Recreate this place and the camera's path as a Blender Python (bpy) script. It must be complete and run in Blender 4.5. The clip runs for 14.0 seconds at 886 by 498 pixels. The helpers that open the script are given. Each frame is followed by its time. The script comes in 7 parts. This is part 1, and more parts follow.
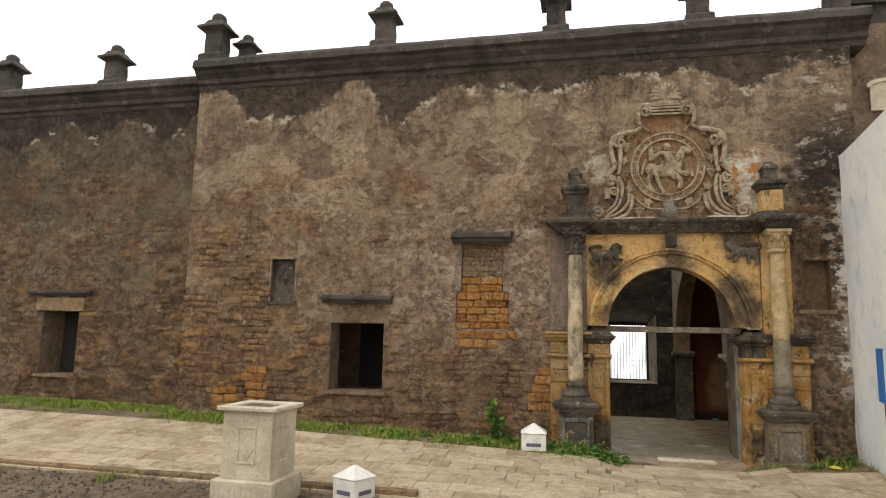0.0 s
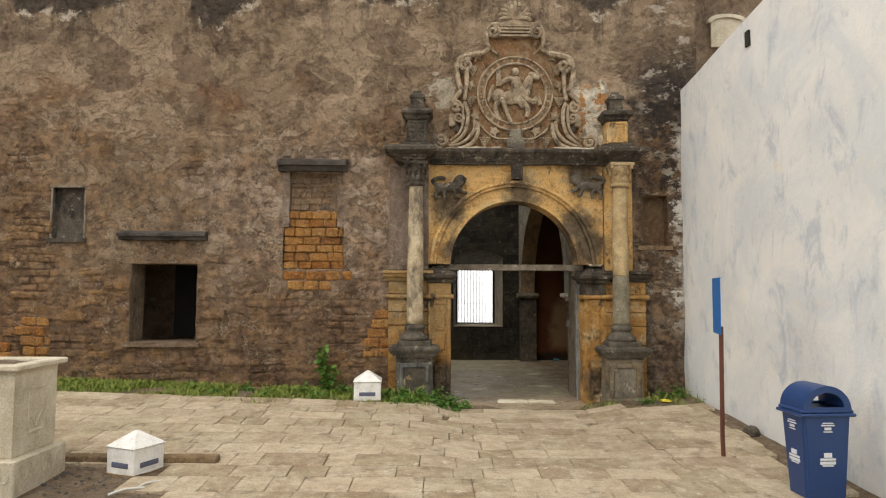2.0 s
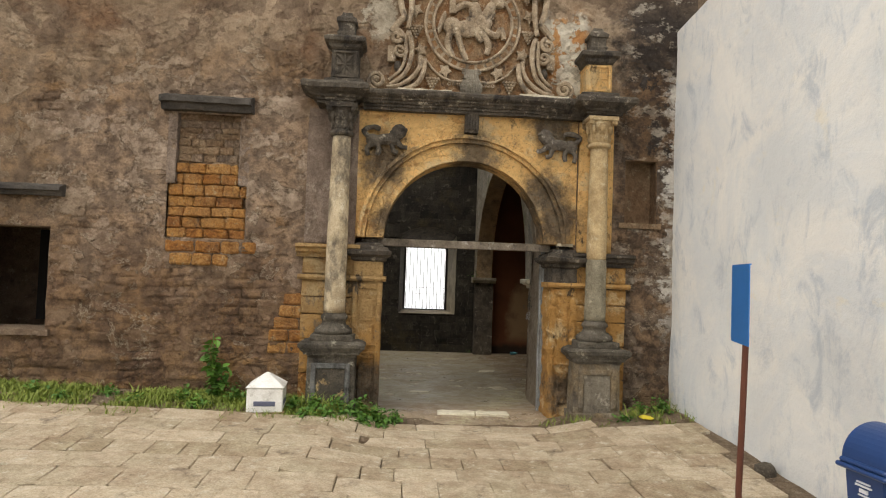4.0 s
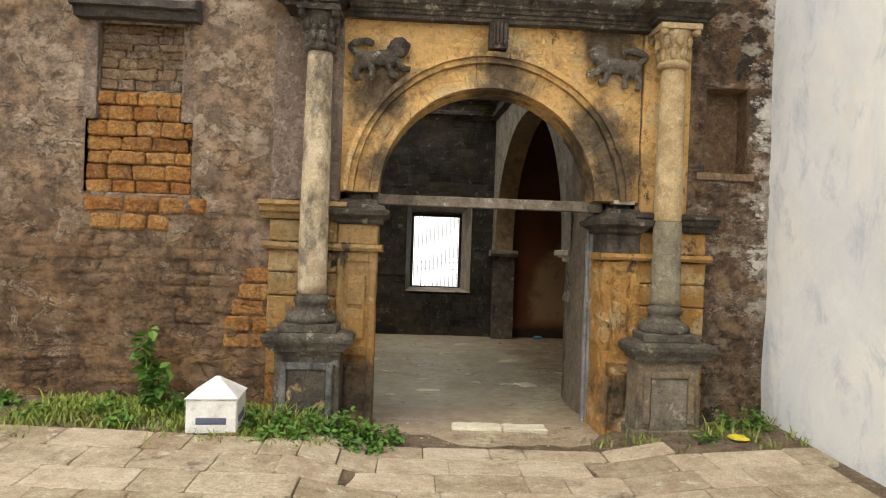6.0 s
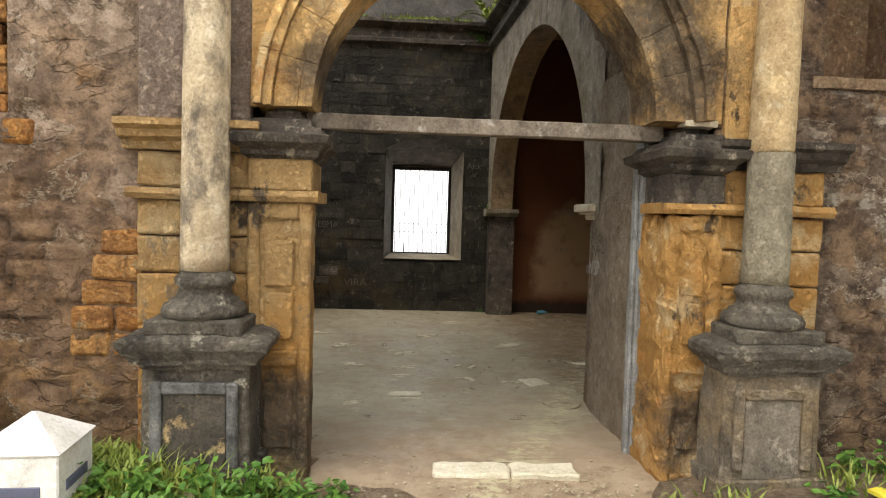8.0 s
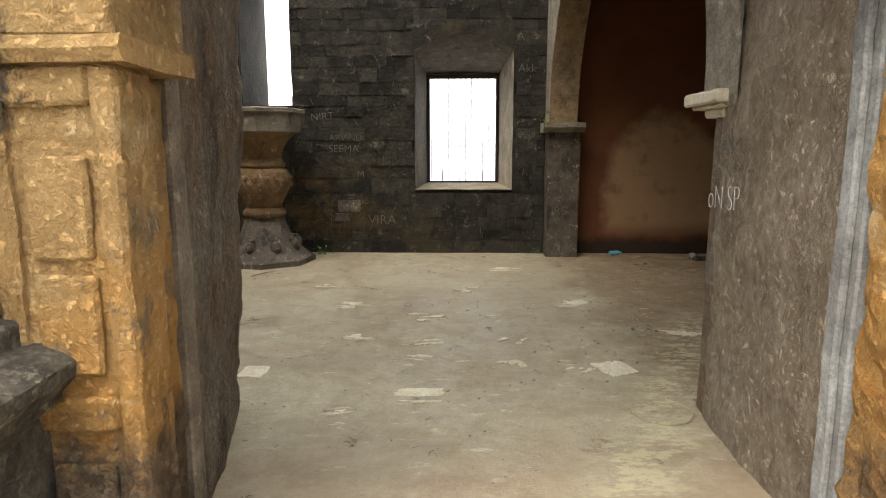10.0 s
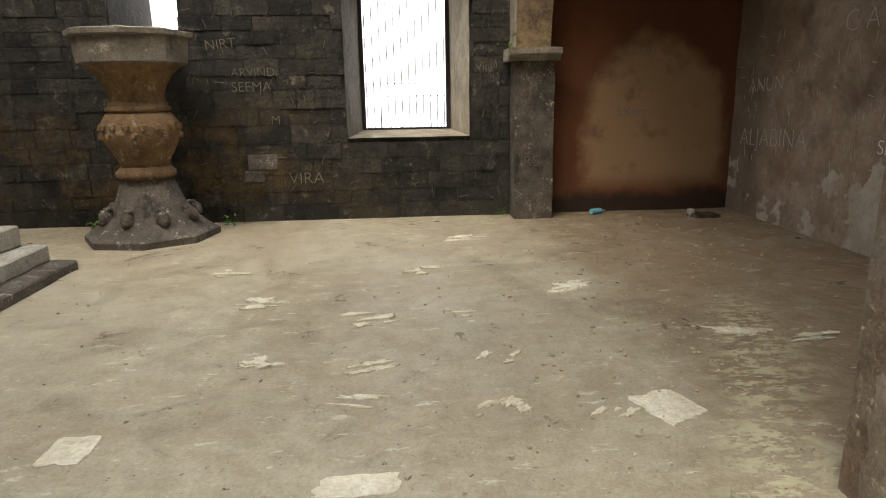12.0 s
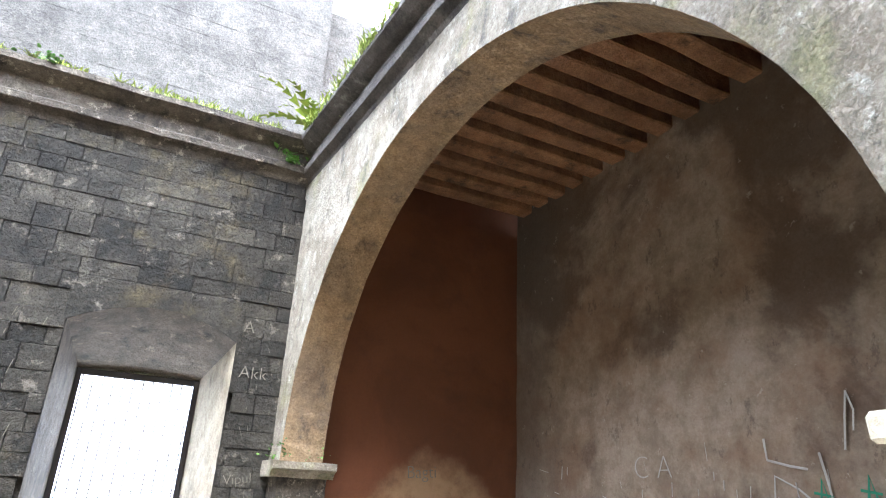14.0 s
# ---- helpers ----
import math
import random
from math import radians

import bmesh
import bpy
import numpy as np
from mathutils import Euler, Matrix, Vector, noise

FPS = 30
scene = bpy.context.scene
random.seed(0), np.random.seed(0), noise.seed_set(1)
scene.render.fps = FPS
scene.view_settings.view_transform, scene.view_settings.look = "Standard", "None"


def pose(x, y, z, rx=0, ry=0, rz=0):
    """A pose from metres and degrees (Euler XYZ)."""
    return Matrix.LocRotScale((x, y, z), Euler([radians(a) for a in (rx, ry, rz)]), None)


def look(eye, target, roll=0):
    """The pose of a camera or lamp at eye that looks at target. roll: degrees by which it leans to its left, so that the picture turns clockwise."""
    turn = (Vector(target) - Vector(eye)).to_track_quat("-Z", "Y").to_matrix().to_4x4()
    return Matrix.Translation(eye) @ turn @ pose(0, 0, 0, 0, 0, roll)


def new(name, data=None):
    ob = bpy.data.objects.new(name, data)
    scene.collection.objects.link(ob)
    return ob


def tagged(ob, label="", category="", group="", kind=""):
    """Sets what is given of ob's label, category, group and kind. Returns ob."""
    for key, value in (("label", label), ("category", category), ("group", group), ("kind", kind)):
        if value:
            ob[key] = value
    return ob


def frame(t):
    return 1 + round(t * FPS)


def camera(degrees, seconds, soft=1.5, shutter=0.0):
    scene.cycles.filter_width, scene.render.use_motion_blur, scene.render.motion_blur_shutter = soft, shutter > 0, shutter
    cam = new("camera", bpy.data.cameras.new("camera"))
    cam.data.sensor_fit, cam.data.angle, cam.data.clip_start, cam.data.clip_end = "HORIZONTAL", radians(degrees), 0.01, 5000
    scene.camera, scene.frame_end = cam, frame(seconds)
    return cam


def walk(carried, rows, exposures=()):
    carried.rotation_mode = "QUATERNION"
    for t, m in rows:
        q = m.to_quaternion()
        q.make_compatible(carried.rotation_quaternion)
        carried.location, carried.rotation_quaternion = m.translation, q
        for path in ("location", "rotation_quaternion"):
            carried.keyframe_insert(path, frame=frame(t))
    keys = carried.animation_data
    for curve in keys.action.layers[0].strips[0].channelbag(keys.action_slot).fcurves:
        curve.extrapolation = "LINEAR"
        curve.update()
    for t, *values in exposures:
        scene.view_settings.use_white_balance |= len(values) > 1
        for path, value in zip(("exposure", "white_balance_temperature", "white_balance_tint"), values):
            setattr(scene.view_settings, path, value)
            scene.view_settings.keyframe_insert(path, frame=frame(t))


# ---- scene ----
cam = camera(69.9, 14.0, soft=1.1)
PATH = [
    (0, (-1.509, -11.577, 2.103), (-1.934, -9.642, 2.379), 1.2),
    (0.5, (-1.422, -11.516, 2.056), (-1.702, -9.549, 2.288), 2.0),
    (1, (-1.389, -11.213, 2.02), (-1.486, -9.225, 2.208), 1.7),
    (1.5, (-1.402, -10.8, 1.957), (-1.335, -8.811, 2.148), 1.3),
    (2, (-1.256, -10.336, 1.933), (-1.24, -8.341, 2.063), 0.3),
    (2.5, (-1.168, -9.789, 1.88), (-1.075, -7.791, 1.897), 1.9),
    (2.7, (-1.117, -9.577, 1.899), (-1.025, -7.58, 1.961), 0.6),
    (4.8, (-0.77, -7.368, 1.936), (-0.615, -5.376, 2.026), 2.7),
    (5, (-0.775, -7.19, 1.899), (-0.656, -5.197, 2.017), 1.7),
    (5.5, (-0.729, -6.633, 1.897), (-0.629, -4.638, 1.988), 2.3),
    (6, (-0.731, -6.047, 1.852), (-0.628, -4.049, 1.851), 2.0),
    (6.5, (-0.675, -5.5, 1.861), (-0.583, -3.503, 1.905), 2.0),
    (7, (-0.66, -4.955, 1.858), (-0.519, -2.961, 1.896), 2.5),
    (7.5, (-0.579, -4.426, 1.821), (-0.475, -2.429, 1.815), 0.2),
    (8, (-0.509, -3.865, 1.763), (-0.377, -1.873, 1.65), 1.7),
    (8.5, (-0.411, -3.308, 1.697), (-0.365, -1.317, 1.513), 0.1),
    (8.7, (-0.369, -3.095, 1.705), (-0.351, -1.107, 1.482), -0.6),
    (10.8, (-0.148, -0.863, 1.564), (-0.224, 1.097, 1.171), 0.3),
    (11, (-0.151, -0.675, 1.598), (-0.227, 1.279, 1.18), 0.2),
    (11.5, (-0.244, -0.303, 1.569), (-0.267, 1.646, 1.124), 0.1),
    (12, (-0.249, 0.128, 1.394), (-0.121, 2.067, 0.92), -1.0),
    (12.5, (-0.269, 0.573, 1.419), (0.193, 2.495, 1.111), -0.9),
    (13, (-0.297, 0.933, 1.465), (0.252, 2.855, 1.545), 1.5),
    (13.5, (-0.376, 1.209, 1.588), (0.342, 3.019, 2.044), 4.7),
    (14, (-0.37, 1.418, 1.654), (0.463, 3.086, 2.377), 3.0),
]
walk(cam, [(t, look(eye, target, roll)) for t, eye, target, roll in PATH],
     exposures=[(0.0, 0.25, 6900, 10), (2.0, 0.36, 6900, 10), (2.7, 0.36, 6900, 10), (5.0, 0.62, 6900, 10), (8.5, 1.3, 6800, 10), (10.8, 1.92, 6800, 10), (12.5, 2.2, 6700, 10),
                (13.2, 2.95, 5900, 10), (14.0, 4.02, 5400, 10)])

# ---------------------------------------------------------------- world and light
world = bpy.data.worlds.new("world")
scene.world = world
world.use_nodes = True
wn = world.node_tree
wn.nodes.clear()
sky = wn.nodes.new("ShaderNodeTexSky")
sky.sky_type = "NISHITA"
sky.sun_disc = False
sky.sun_elevation, sky.sun_rotation = radians(58), radians(215)
sky.dust_density, sky.air_density = 4.0, 1.5
cloud = wn.nodes.new("ShaderNodeMix")
cloud.data_type = "RGBA"
cloud.inputs[0].default_value = 0.8
cloud.inputs[7].default_value = (15.0, 15.3, 15.8, 1)
wbg = wn.nodes.new("ShaderNodeBackground")
wbg.inputs[1].default_value = 0.095
wout = wn.nodes.new("ShaderNodeOutputWorld")
wn.links.new(sky.outputs[0], cloud.inputs[6])
wn.links.new(cloud.outputs[2], wbg.inputs[0])
wn.links.new(wbg.outputs[0], wout.inputs[0])
sun_data = bpy.data.lights.new("sun", "SUN")
sun_data.energy, sun_data.angle, sun_data.color = 0.6, radians(28), (1.0, 0.95, 0.88)
sun = new("sun", sun_data)
sun.matrix_world = look((-6, -10, 18), (0, -1, 0))


# ---------------------------------------------------------------- materials
class Nodes:
    """A small helper that strings shader nodes together."""

    def __init__(self, name):
        self.mat = bpy.data.materials.new(name)
        self.mat.use_nodes = True
        self.tree = self.mat.node_tree
        self.bsdf = self.tree.nodes["Principled BSDF"]
        self.pos = self.tree.nodes.new("ShaderNodeNewGeometry").outputs["Position"]

    def put(self, kind, **sockets):
        n = self.tree.nodes.new(kind)
        for k, v in sockets.items():
            self.into(n.inputs[int(k[1:]) if k[0] == "i" and k[1:].isdigit() else k], v)
        return n

    def into(self, socket, v):
        if isinstance(v, bpy.types.NodeSocket):
            self.tree.links.new(v, socket)
        else:
            socket.default_value = v

    def scaled(self, v, s):
        n = self.put("ShaderNodeVectorMath", i0=v, i1=s if isinstance(s, tuple) else (s, s, s))
        n.operation = "MULTIPLY"
        return n.outputs[0]

    def noise(self, scale, detail=4.0, rough=0.6, at=None, squash=None, warp=0.0):
        v = at or self.pos
        if squash:
            v = self.scaled(v, squash)
        n = self.put("ShaderNodeTexNoise", Vector=v, Scale=scale, Detail=detail, Roughness=rough, Distortion=warp)
        return n.outputs[0]

    def ramp(self, v, a, b):
        n = self.put("ShaderNodeMapRange", i0=v, i1=a, i2=b)
        n.interpolation_type = "SMOOTHSTEP"
        return n.outputs[0]

    def math(self, op, a, b=0.0):
        n = self.tree.nodes.new("ShaderNodeMath")
        n.operation = op
        n.use_clamp = False
        self.into(n.inputs[0], a)
        self.into(n.inputs[1], b)
        return n.outputs[0]

    def mix(self, f, a, b, blend="MIX"):
        n = self.tree.nodes.new("ShaderNodeMix")
        n.data_type, n.blend_type = "RGBA", blend
        for s, v in ((0, f), (6, a), (7, b)):
            if isinstance(v, tuple) and len(v) == 3:
                v = (*v, 1)
            self.into(n.inputs[s], v)
        return n.outputs[2]

    def cracks(self, scale, squash, warp=0.12):
        """Distance to the outline of irregular rubble stones."""
        v = self.scaled(self.pos, squash)
        w = self.put("ShaderNodeTexNoise", Vector=v, Scale=scale * 0.9, Detail=4.0, Roughness=0.6)
        off = self.put("ShaderNodeVectorMath", i0=w.outputs[1], i1=(warp, warp, warp))
        off.operation = "MULTIPLY"
        add = self.put("ShaderNodeVectorMath", i0=v, i1=off.outputs[0])
        n = self.put("ShaderNodeTexVoronoi", Vector=add.outputs[0], Scale=scale)
        n.feature = "DISTANCE_TO_EDGE"
        return n.outputs[0]

    def axis(self, k):
        return self.put("ShaderNodeSeparateXYZ", i0=self.pos).outputs[k]

    def attr(self, name):
        n = self.tree.nodes.new("ShaderNodeAttribute")
        n.attribute_name = name
        return n.outputs["Fac"]

    def random(self):
        return self.tree.nodes.new("ShaderNodeObjectInfo").outputs["Random"]

    def island(self):
        return self.tree.nodes.new("ShaderNodeNewGeometry").outputs["Random Per Island"]

    def bump(self, h, strength, distance, before=None):
        n = self.put("ShaderNodeBump", Strength=strength, Distance=distance, Height=h)
        if before:
            self.tree.links.new(before, n.inputs["Normal"])
        return n.outputs[0]

    def done(self, colour, rough=0.9, normal=None, metal=0.0, spec=0.3):
        if isinstance(colour, tuple) and len(colour) == 3:
            colour = (*colour, 1)
        self.into(self.bsdf.inputs["Base Color"], colour)
        self.into(self.bsdf.inputs["Roughness"], rough)
        self.into(self.bsdf.inputs["Metallic"], metal)
        self.into(self.bsdf.inputs["Specular IOR Level"], spec)
        if normal:
            self.into(self.bsdf.inputs["Normal"], normal)
        return self.mat


def weathered(name, base, alt, dark, light=None, size=1.0, black=0.35, bump=0.012, rough=0.9, vary=None, grain=60.0, moss=None, damp=False):
    """Old stone, plaster or paint: two-scale mottling, dark lichen, pale bloom, pitted grain."""
    n = Nodes(name)
    big, mid, fine = n.noise(0.9 / size, 5, 0.65, warp=0.6), n.noise(5 / size, 5, 0.7), n.noise(grain, 3, 0.7)
    c = n.mix(n.ramp(big, 0.35, 0.65), base, alt)
    if vary:
        tint = n.random() if vary == "object" else n.island()
        c = n.mix(n.math("MULTIPLY", tint, 0.6), c, alt)
        c = n.mix(0.65, c, n.mix(tint, (0.18, 0.18, 0.18), (0.84, 0.84, 0.84)), "SOFT_LIGHT")
    if light:
        c = n.mix(n.ramp(n.noise(3.3 / size, 7, 0.75), 0.56, 0.66), c, light)
    stain = n.math("MULTIPLY", n.ramp(n.noise(1.5 / size, 8, 0.68, squash=(1.3, 1.3, 0.7)), 0.68 - black * 0.4, 0.80 - black * 0.3), 0.8)
    c = n.mix(stain, c, dark)
    c = n.mix(n.math("MULTIPLY", n.ramp(n.noise(13 / size, 6, 0.75), 0.57, 0.66), 0.42), c, dark)
    if damp:
        x, z = n.axis(0), n.axis(2)
        wet = n.math("MULTIPLY", n.math("MULTIPLY", n.ramp(z, 1.5, 0.8), n.ramp(z, 0.12, 0.45)), n.math("MULTIPLY", n.ramp(x, -0.9, -1.9), n.ramp(n.noise(1.7, 6, 0.7), 0.44, 0.58)))
        c = n.mix(n.math("MULTIPLY", wet, 0.75), c, (0.120, 0.074, 0.024))
    if moss:
        c = n.mix(n.math("MULTIPLY", n.ramp(n.noise(0.9, 7, 0.72), 0.53, 0.66), 0.75), c, moss)
    c = n.mix(n.math("MULTIPLY", n.ramp(mid, 0.42, 0.75), 0.25), c, dark)
    c = n.mix(0.45, c, n.mix(n.ramp(fine, 0.25, 0.75), (0.18, 0.18, 0.18), (0.84, 0.84, 0.84)), "SOFT_LIGHT")
    c = n.mix(0.7, c, n.mix(n.ramp(n.noise(2.6 / size, 8, 0.78), 0.3, 0.7), (0.25, 0.25, 0.25), (0.78, 0.78, 0.78)), "SOFT_LIGHT")
    h = n.math("ADD", n.math("MULTIPLY", mid, 1.2), n.math("MULTIPLY", fine, 0.35))
    h = n.math("ADD", h, n.math("MULTIPLY", n.ramp(n.noise(17 / size ** 0.5, 6, 0.75), 0.42, 0.62), 0.45))
    return n.done(c, rough, n.bump(h, 1.0, bump))


def facade_material(name="old_plaster_over_laterite", recessed=False):
    """Grey-tan plaster high up, a mauve daub beside the portal, muddy laterite low down."""
    n = Nodes(name)
    z, x = n.axis(2), n.axis(0)
    bare, tone, seam, crust = n.attr("bare"), n.attr("tone"), n.attr("seam"), n.attr("crust")
    big, mid, fine = n.noise(0.55, 6, 0.62, warp=0.8), n.noise(3.5, 7, 0.74), n.noise(42, 4, 0.75)
    wob = n.math("MULTIPLY", n.math("SUBTRACT", n.noise(0.75, 7, 0.66, warp=0.4), 0.5), 3.2)
    zw, xw = n.math("ADD", z, wob), n.math("ADD", x, n.math("MULTIPLY", wob, 1.3))
    # set-back stretch: olive plaster, its colour also darkened for the recess's shade
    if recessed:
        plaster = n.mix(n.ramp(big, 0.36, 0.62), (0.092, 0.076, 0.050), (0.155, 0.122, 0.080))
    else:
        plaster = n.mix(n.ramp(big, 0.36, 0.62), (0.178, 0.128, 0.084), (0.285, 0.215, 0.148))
    band = n.math("MULTIPLY", n.ramp(zw, 4.2, 4.8), n.ramp(zw, 6.9, 6.2))
    blot = n.ramp(n.noise(1.25, 8, 0.62, squash=(1.0, 1.0, 1.25), warp=0.5), 0.515, 0.545)
    plaster = n.mix(n.math("MULTIPLY", n.math("MULTIPLY", band, blot), 0.6), plaster, (0.098, 0.064, 0.044))
    wash = n.noise(0.8, 7, 0.72, squash=(2.4, 2.4, 0.3))
    plaster = n.mix(n.math("MULTIPLY", n.ramp(wash, 0.52, 0.66), 0.4), plaster, (0.250, 0.195, 0.135))
    plaster = n.mix(n.math("MULTIPLY", n.ramp(n.noise(6.5, 6, 0.75), 0.63, 0.68), 0.5), plaster, (0.34, 0.28, 0.20))
    daub = n.math("MULTIPLY", n.ramp(xw, -5.6, -4.6), n.math("MULTIPLY", n.ramp(zw, 1.3, 2.2), n.ramp(zw, 4.5, 3.9)))
    mauve = n.mix(n.ramp(mid, 0.40, 0.62), (0.205, 0.155, 0.118), (0.355, 0.278, 0.216))
    stone = n.mix(tone, (0.118, 0.076, 0.046), (0.220, 0.148, 0.090))
    left = n.math("MULTIPLY", n.ramp(xw, -4.6, -7.0), n.ramp(zw, 3.3, 2.2))
    rusty = n.math("ADD", n.math("ADD", n.noise(0.9, 7, 0.72), n.math("MULTIPLY", n.math("SUBTRACT", tone, 0.5), 0.22)), n.math("MULTIPLY", left, 0.07))
    orange = n.mix(tone, (0.165, 0.090, 0.040), (0.285, 0.165, 0.070))
    stone = n.mix(n.ramp(mid, 0.54, 0.68), stone, (0.104, 0.068, 0.045))
    stone = n.mix(n.math("MULTIPLY", n.ramp(n.noise(1.7, 8, 0.76), 0.60, 0.65), 0.6), stone, (0.36, 0.30, 0.21))
    mud = n.mix(n.ramp(n.noise(1.1, 6, 0.7), 0.4, 0.6), (0.104, 0.062, 0.040), (0.172, 0.110, 0.070))
    low = n.math("MULTIPLY", n.ramp(zw, 2.7, 1.5), n.math("ADD", 0.45, n.math("MULTIPLY", n.ramp(n.noise(0.9, 6, 0.7, warp=0.9), 0.44, 0.60), 0.5)))
    c = n.mix(bare, plaster, stone)
    c = n.mix(n.math("MULTIPLY", daub, 0.72), c, mauve)
    c = n.mix(low, c, mud)
    c = n.mix(n.math("MULTIPLY", n.math("MULTIPLY", n.ramp(rusty, 0.57, 0.68), bare), 0.8), c, orange)
    c = n.mix(n.math("MULTIPLY", seam, 0.6), c, (0.042, 0.029, 0.021))
    rust = n.math("MULTIPLY", n.ramp(n.math("ABSOLUTE", n.math("SUBTRACT", z, n.math("ADD", 3.9, n.math("MULTIPLY", n.noise(0.5, 5, 0.6), 2.2)))), 0.55, 0.1), n.ramp(n.noise(0.9, 6, 0.7), 0.48, 0.62))
    c = n.mix(n.math("MULTIPLY", rust, 0.55), c, (0.170, 0.088, 0.045))
    # black lichen below the coping, its flaking edge rimmed with old limewash
    edge = n.math("ADD", n.math("MULTIPLY", n.math("SUBTRACT", n.noise(2.4, 8, 0.72, warp=0.5), 0.5), 0.9), crust)
    black = n.mix(n.ramp(n.noise(2.5, 6, 0.7), 0.4, 0.66), (0.040, 0.033, 0.028), (0.092, 0.074, 0.058))
    c = n.mix(n.math("MULTIPLY", n.ramp(edge, -0.10, 0.06), 0.9), c, black)
    c = n.mix(n.math("MULTIPLY", n.math("MULTIPLY", n.ramp(edge, -1.1, -0.2), n.ramp(n.noise(1.5, 7, 0.75, squash=(2.0, 2.0, 0.6)), 0.48, 0.6)), 0.6), c, (0.060, 0.048, 0.039))
    rim = n.math("SUBTRACT", 1.0, n.math("ABSOLUTE", n.math("MULTIPLY", n.math("ADD", edge, 0.05), 11.0)))
    rim = n.math("MULTIPLY", n.ramp(rim, 0.1, 0.7), n.ramp(n.noise(1.6, 6, 0.75), 0.50, 0.58))
    c = n.mix(n.math("MULTIPLY", rim, 0.85), c, (0.42, 0.37, 0.30))
    if not recessed:
        # lichen and lime splashes by the corner with the limewashed wall
        side = n.math("ADD", x, n.math("MULTIPLY", n.math("SUBTRACT", n.noise(1.7, 8, 0.72), 0.5), 2.4))
        c = n.mix(n.math("MULTIPLY", n.ramp(x, 1.75, 2.1), n.ramp(z, 4.4, 3.6)), c, n.mix(n.ramp(mid, 0.4, 0.62), (0.082, 0.060, 0.044), (0.165, 0.125, 0.092)))
        c = n.mix(n.math("MULTIPLY", n.math("MULTIPLY", n.ramp(side, 1.75, 2.25), n.ramp(zw, 2.6, 4.0)), n.math("MULTIPLY", n.ramp(z, 6.6, 5.2), n.ramp(x, 1.3, 1.9))), c, (0.034, 0.028, 0.024))
        c = n.mix(n.math("MULTIPLY", n.math("MULTIPLY", n.ramp(n.noise(2.6, 6, 0.68, squash=(1, 1, 1.7)), 0.54, 0.60), n.ramp(x, 1.95, 2.2)), n.math("MULTIPLY", n.ramp(z, 1.2, 1.9), 0.65)), c, (0.40, 0.36, 0.30))
        lime = n.math("MULTIPLY", n.math("MULTIPLY", n.ramp(x, 0.75, 0.95), n.ramp(x, 1.62, 1.45)), n.math("MULTIPLY", n.ramp(z, 4.2, 4.4), n.ramp(n.math("ADD", z, n.noise(3, 6, 0.7)), 5.95, 5.75)))
        c = n.mix(lime, c, n.mix(n.ramp(n.noise(3.4, 7, 0.7), 0.50, 0.54), (0.58, 0.53, 0.43), (0.42, 0.215, 0.085)))
        spot = n.math("ADD", n.math("SQRT", n.math("ADD", n.math("POWER", n.math("ADD", x, 1.16), 2.0), n.math("POWER", n.math("MULTIPLY", n.math("SUBTRACT", z, 5.2), 0.7), 2.0))), n.math("MULTIPLY", n.math("SUBTRACT", n.noise(4.0, 7, 0.74), 0.5), 0.9))
        c = n.mix(n.math("MULTIPLY", n.ramp(spot, 0.24, 0.16), 0.7), c, (0.42, 0.38, 0.30))
        splash = n.math("ADD", x, n.math("MULTIPLY", n.math("SUBTRACT", n.noise(5.0, 7, 0.72, squash=(0.7, 1, 1.1)), 0.5), 1.5))
        c = n.mix(n.math("MULTIPLY", n.math("MULTIPLY", n.ramp(splash, 2.62, 2.74), n.ramp(x, 1.9, 2.3)), n.math("MULTIPLY", n.ramp(z, 5.0, 4.3), n.ramp(z, 0.9, 1.9))), c, (0.50, 0.48, 0.44))
    # rubble showing through: irregular outlines, and plaster flaking off in thin scabs
    gap = n.cracks(4.6, (1.0, 1.0, 1.9), 0.22)
    shown = n.math("MULTIPLY", n.ramp(n.noise(0.9, 6, 0.66), 0.44, 0.56), n.ramp(zw, 3.9, 2.9))
    crack = n.math("MULTIPLY", n.ramp(gap, 0.075, 0.015), n.math("MULTIPLY", shown, n.ramp(n.noise(3.4, 6, 0.74), 0.47, 0.60)))
    c = n.mix(n.math("MULTIPLY", crack, 0.45), c, (0.060, 0.041, 0.030))
    scab = n.ramp(n.noise(2.1, 9, 0.72, squash=(1, 1, 1.25), warp=0.3), 0.505, 0.525)
    c = n.mix(n.math("MULTIPLY", n.math("MULTIPLY", n.math("SUBTRACT", 1.0, scab), n.ramp(zw, 5.2, 4.2)), 0.48), c, n.mix(n.ramp(mid, 0.42, 0.6), (0.078, 0.050, 0.033), (0.205, 0.122, 0.060)))
    lip = n.math("MULTIPLY", n.ramp(n.math("ABSOLUTE", n.math("SUBTRACT", n.noise(2.1, 9, 0.72, squash=(1, 1, 1.25), warp=0.3), 0.53)), 0.016, 0.004), n.math("MULTIPLY", n.ramp(n.noise(1.3, 6, 0.7), 0.48, 0.58), 0.8))
    c = n.mix(n.math("MULTIPLY", lip, n.ramp(zw, 5.2, 4.2)), c, (0.34, 0.28, 0.21))
    c = n.mix(0.6, c, n.mix(fine, (0.2, 0.2, 0.2), (0.84, 0.84, 0.84)), "SOFT_LIGHT")
    c = n.mix(0.45, c, n.mix(n.ramp(n.noise(1.6, 9, 0.8), 0.32, 0.68), (0.22, 0.22, 0.22), (0.78, 0.78, 0.78)), "SOFT_LIGHT")
    c = n.mix(n.math("MULTIPLY", n.ramp(n.noise(14, 8, 0.8), 0.57, 0.62), 0.55), c, (0.046, 0.032, 0.023))
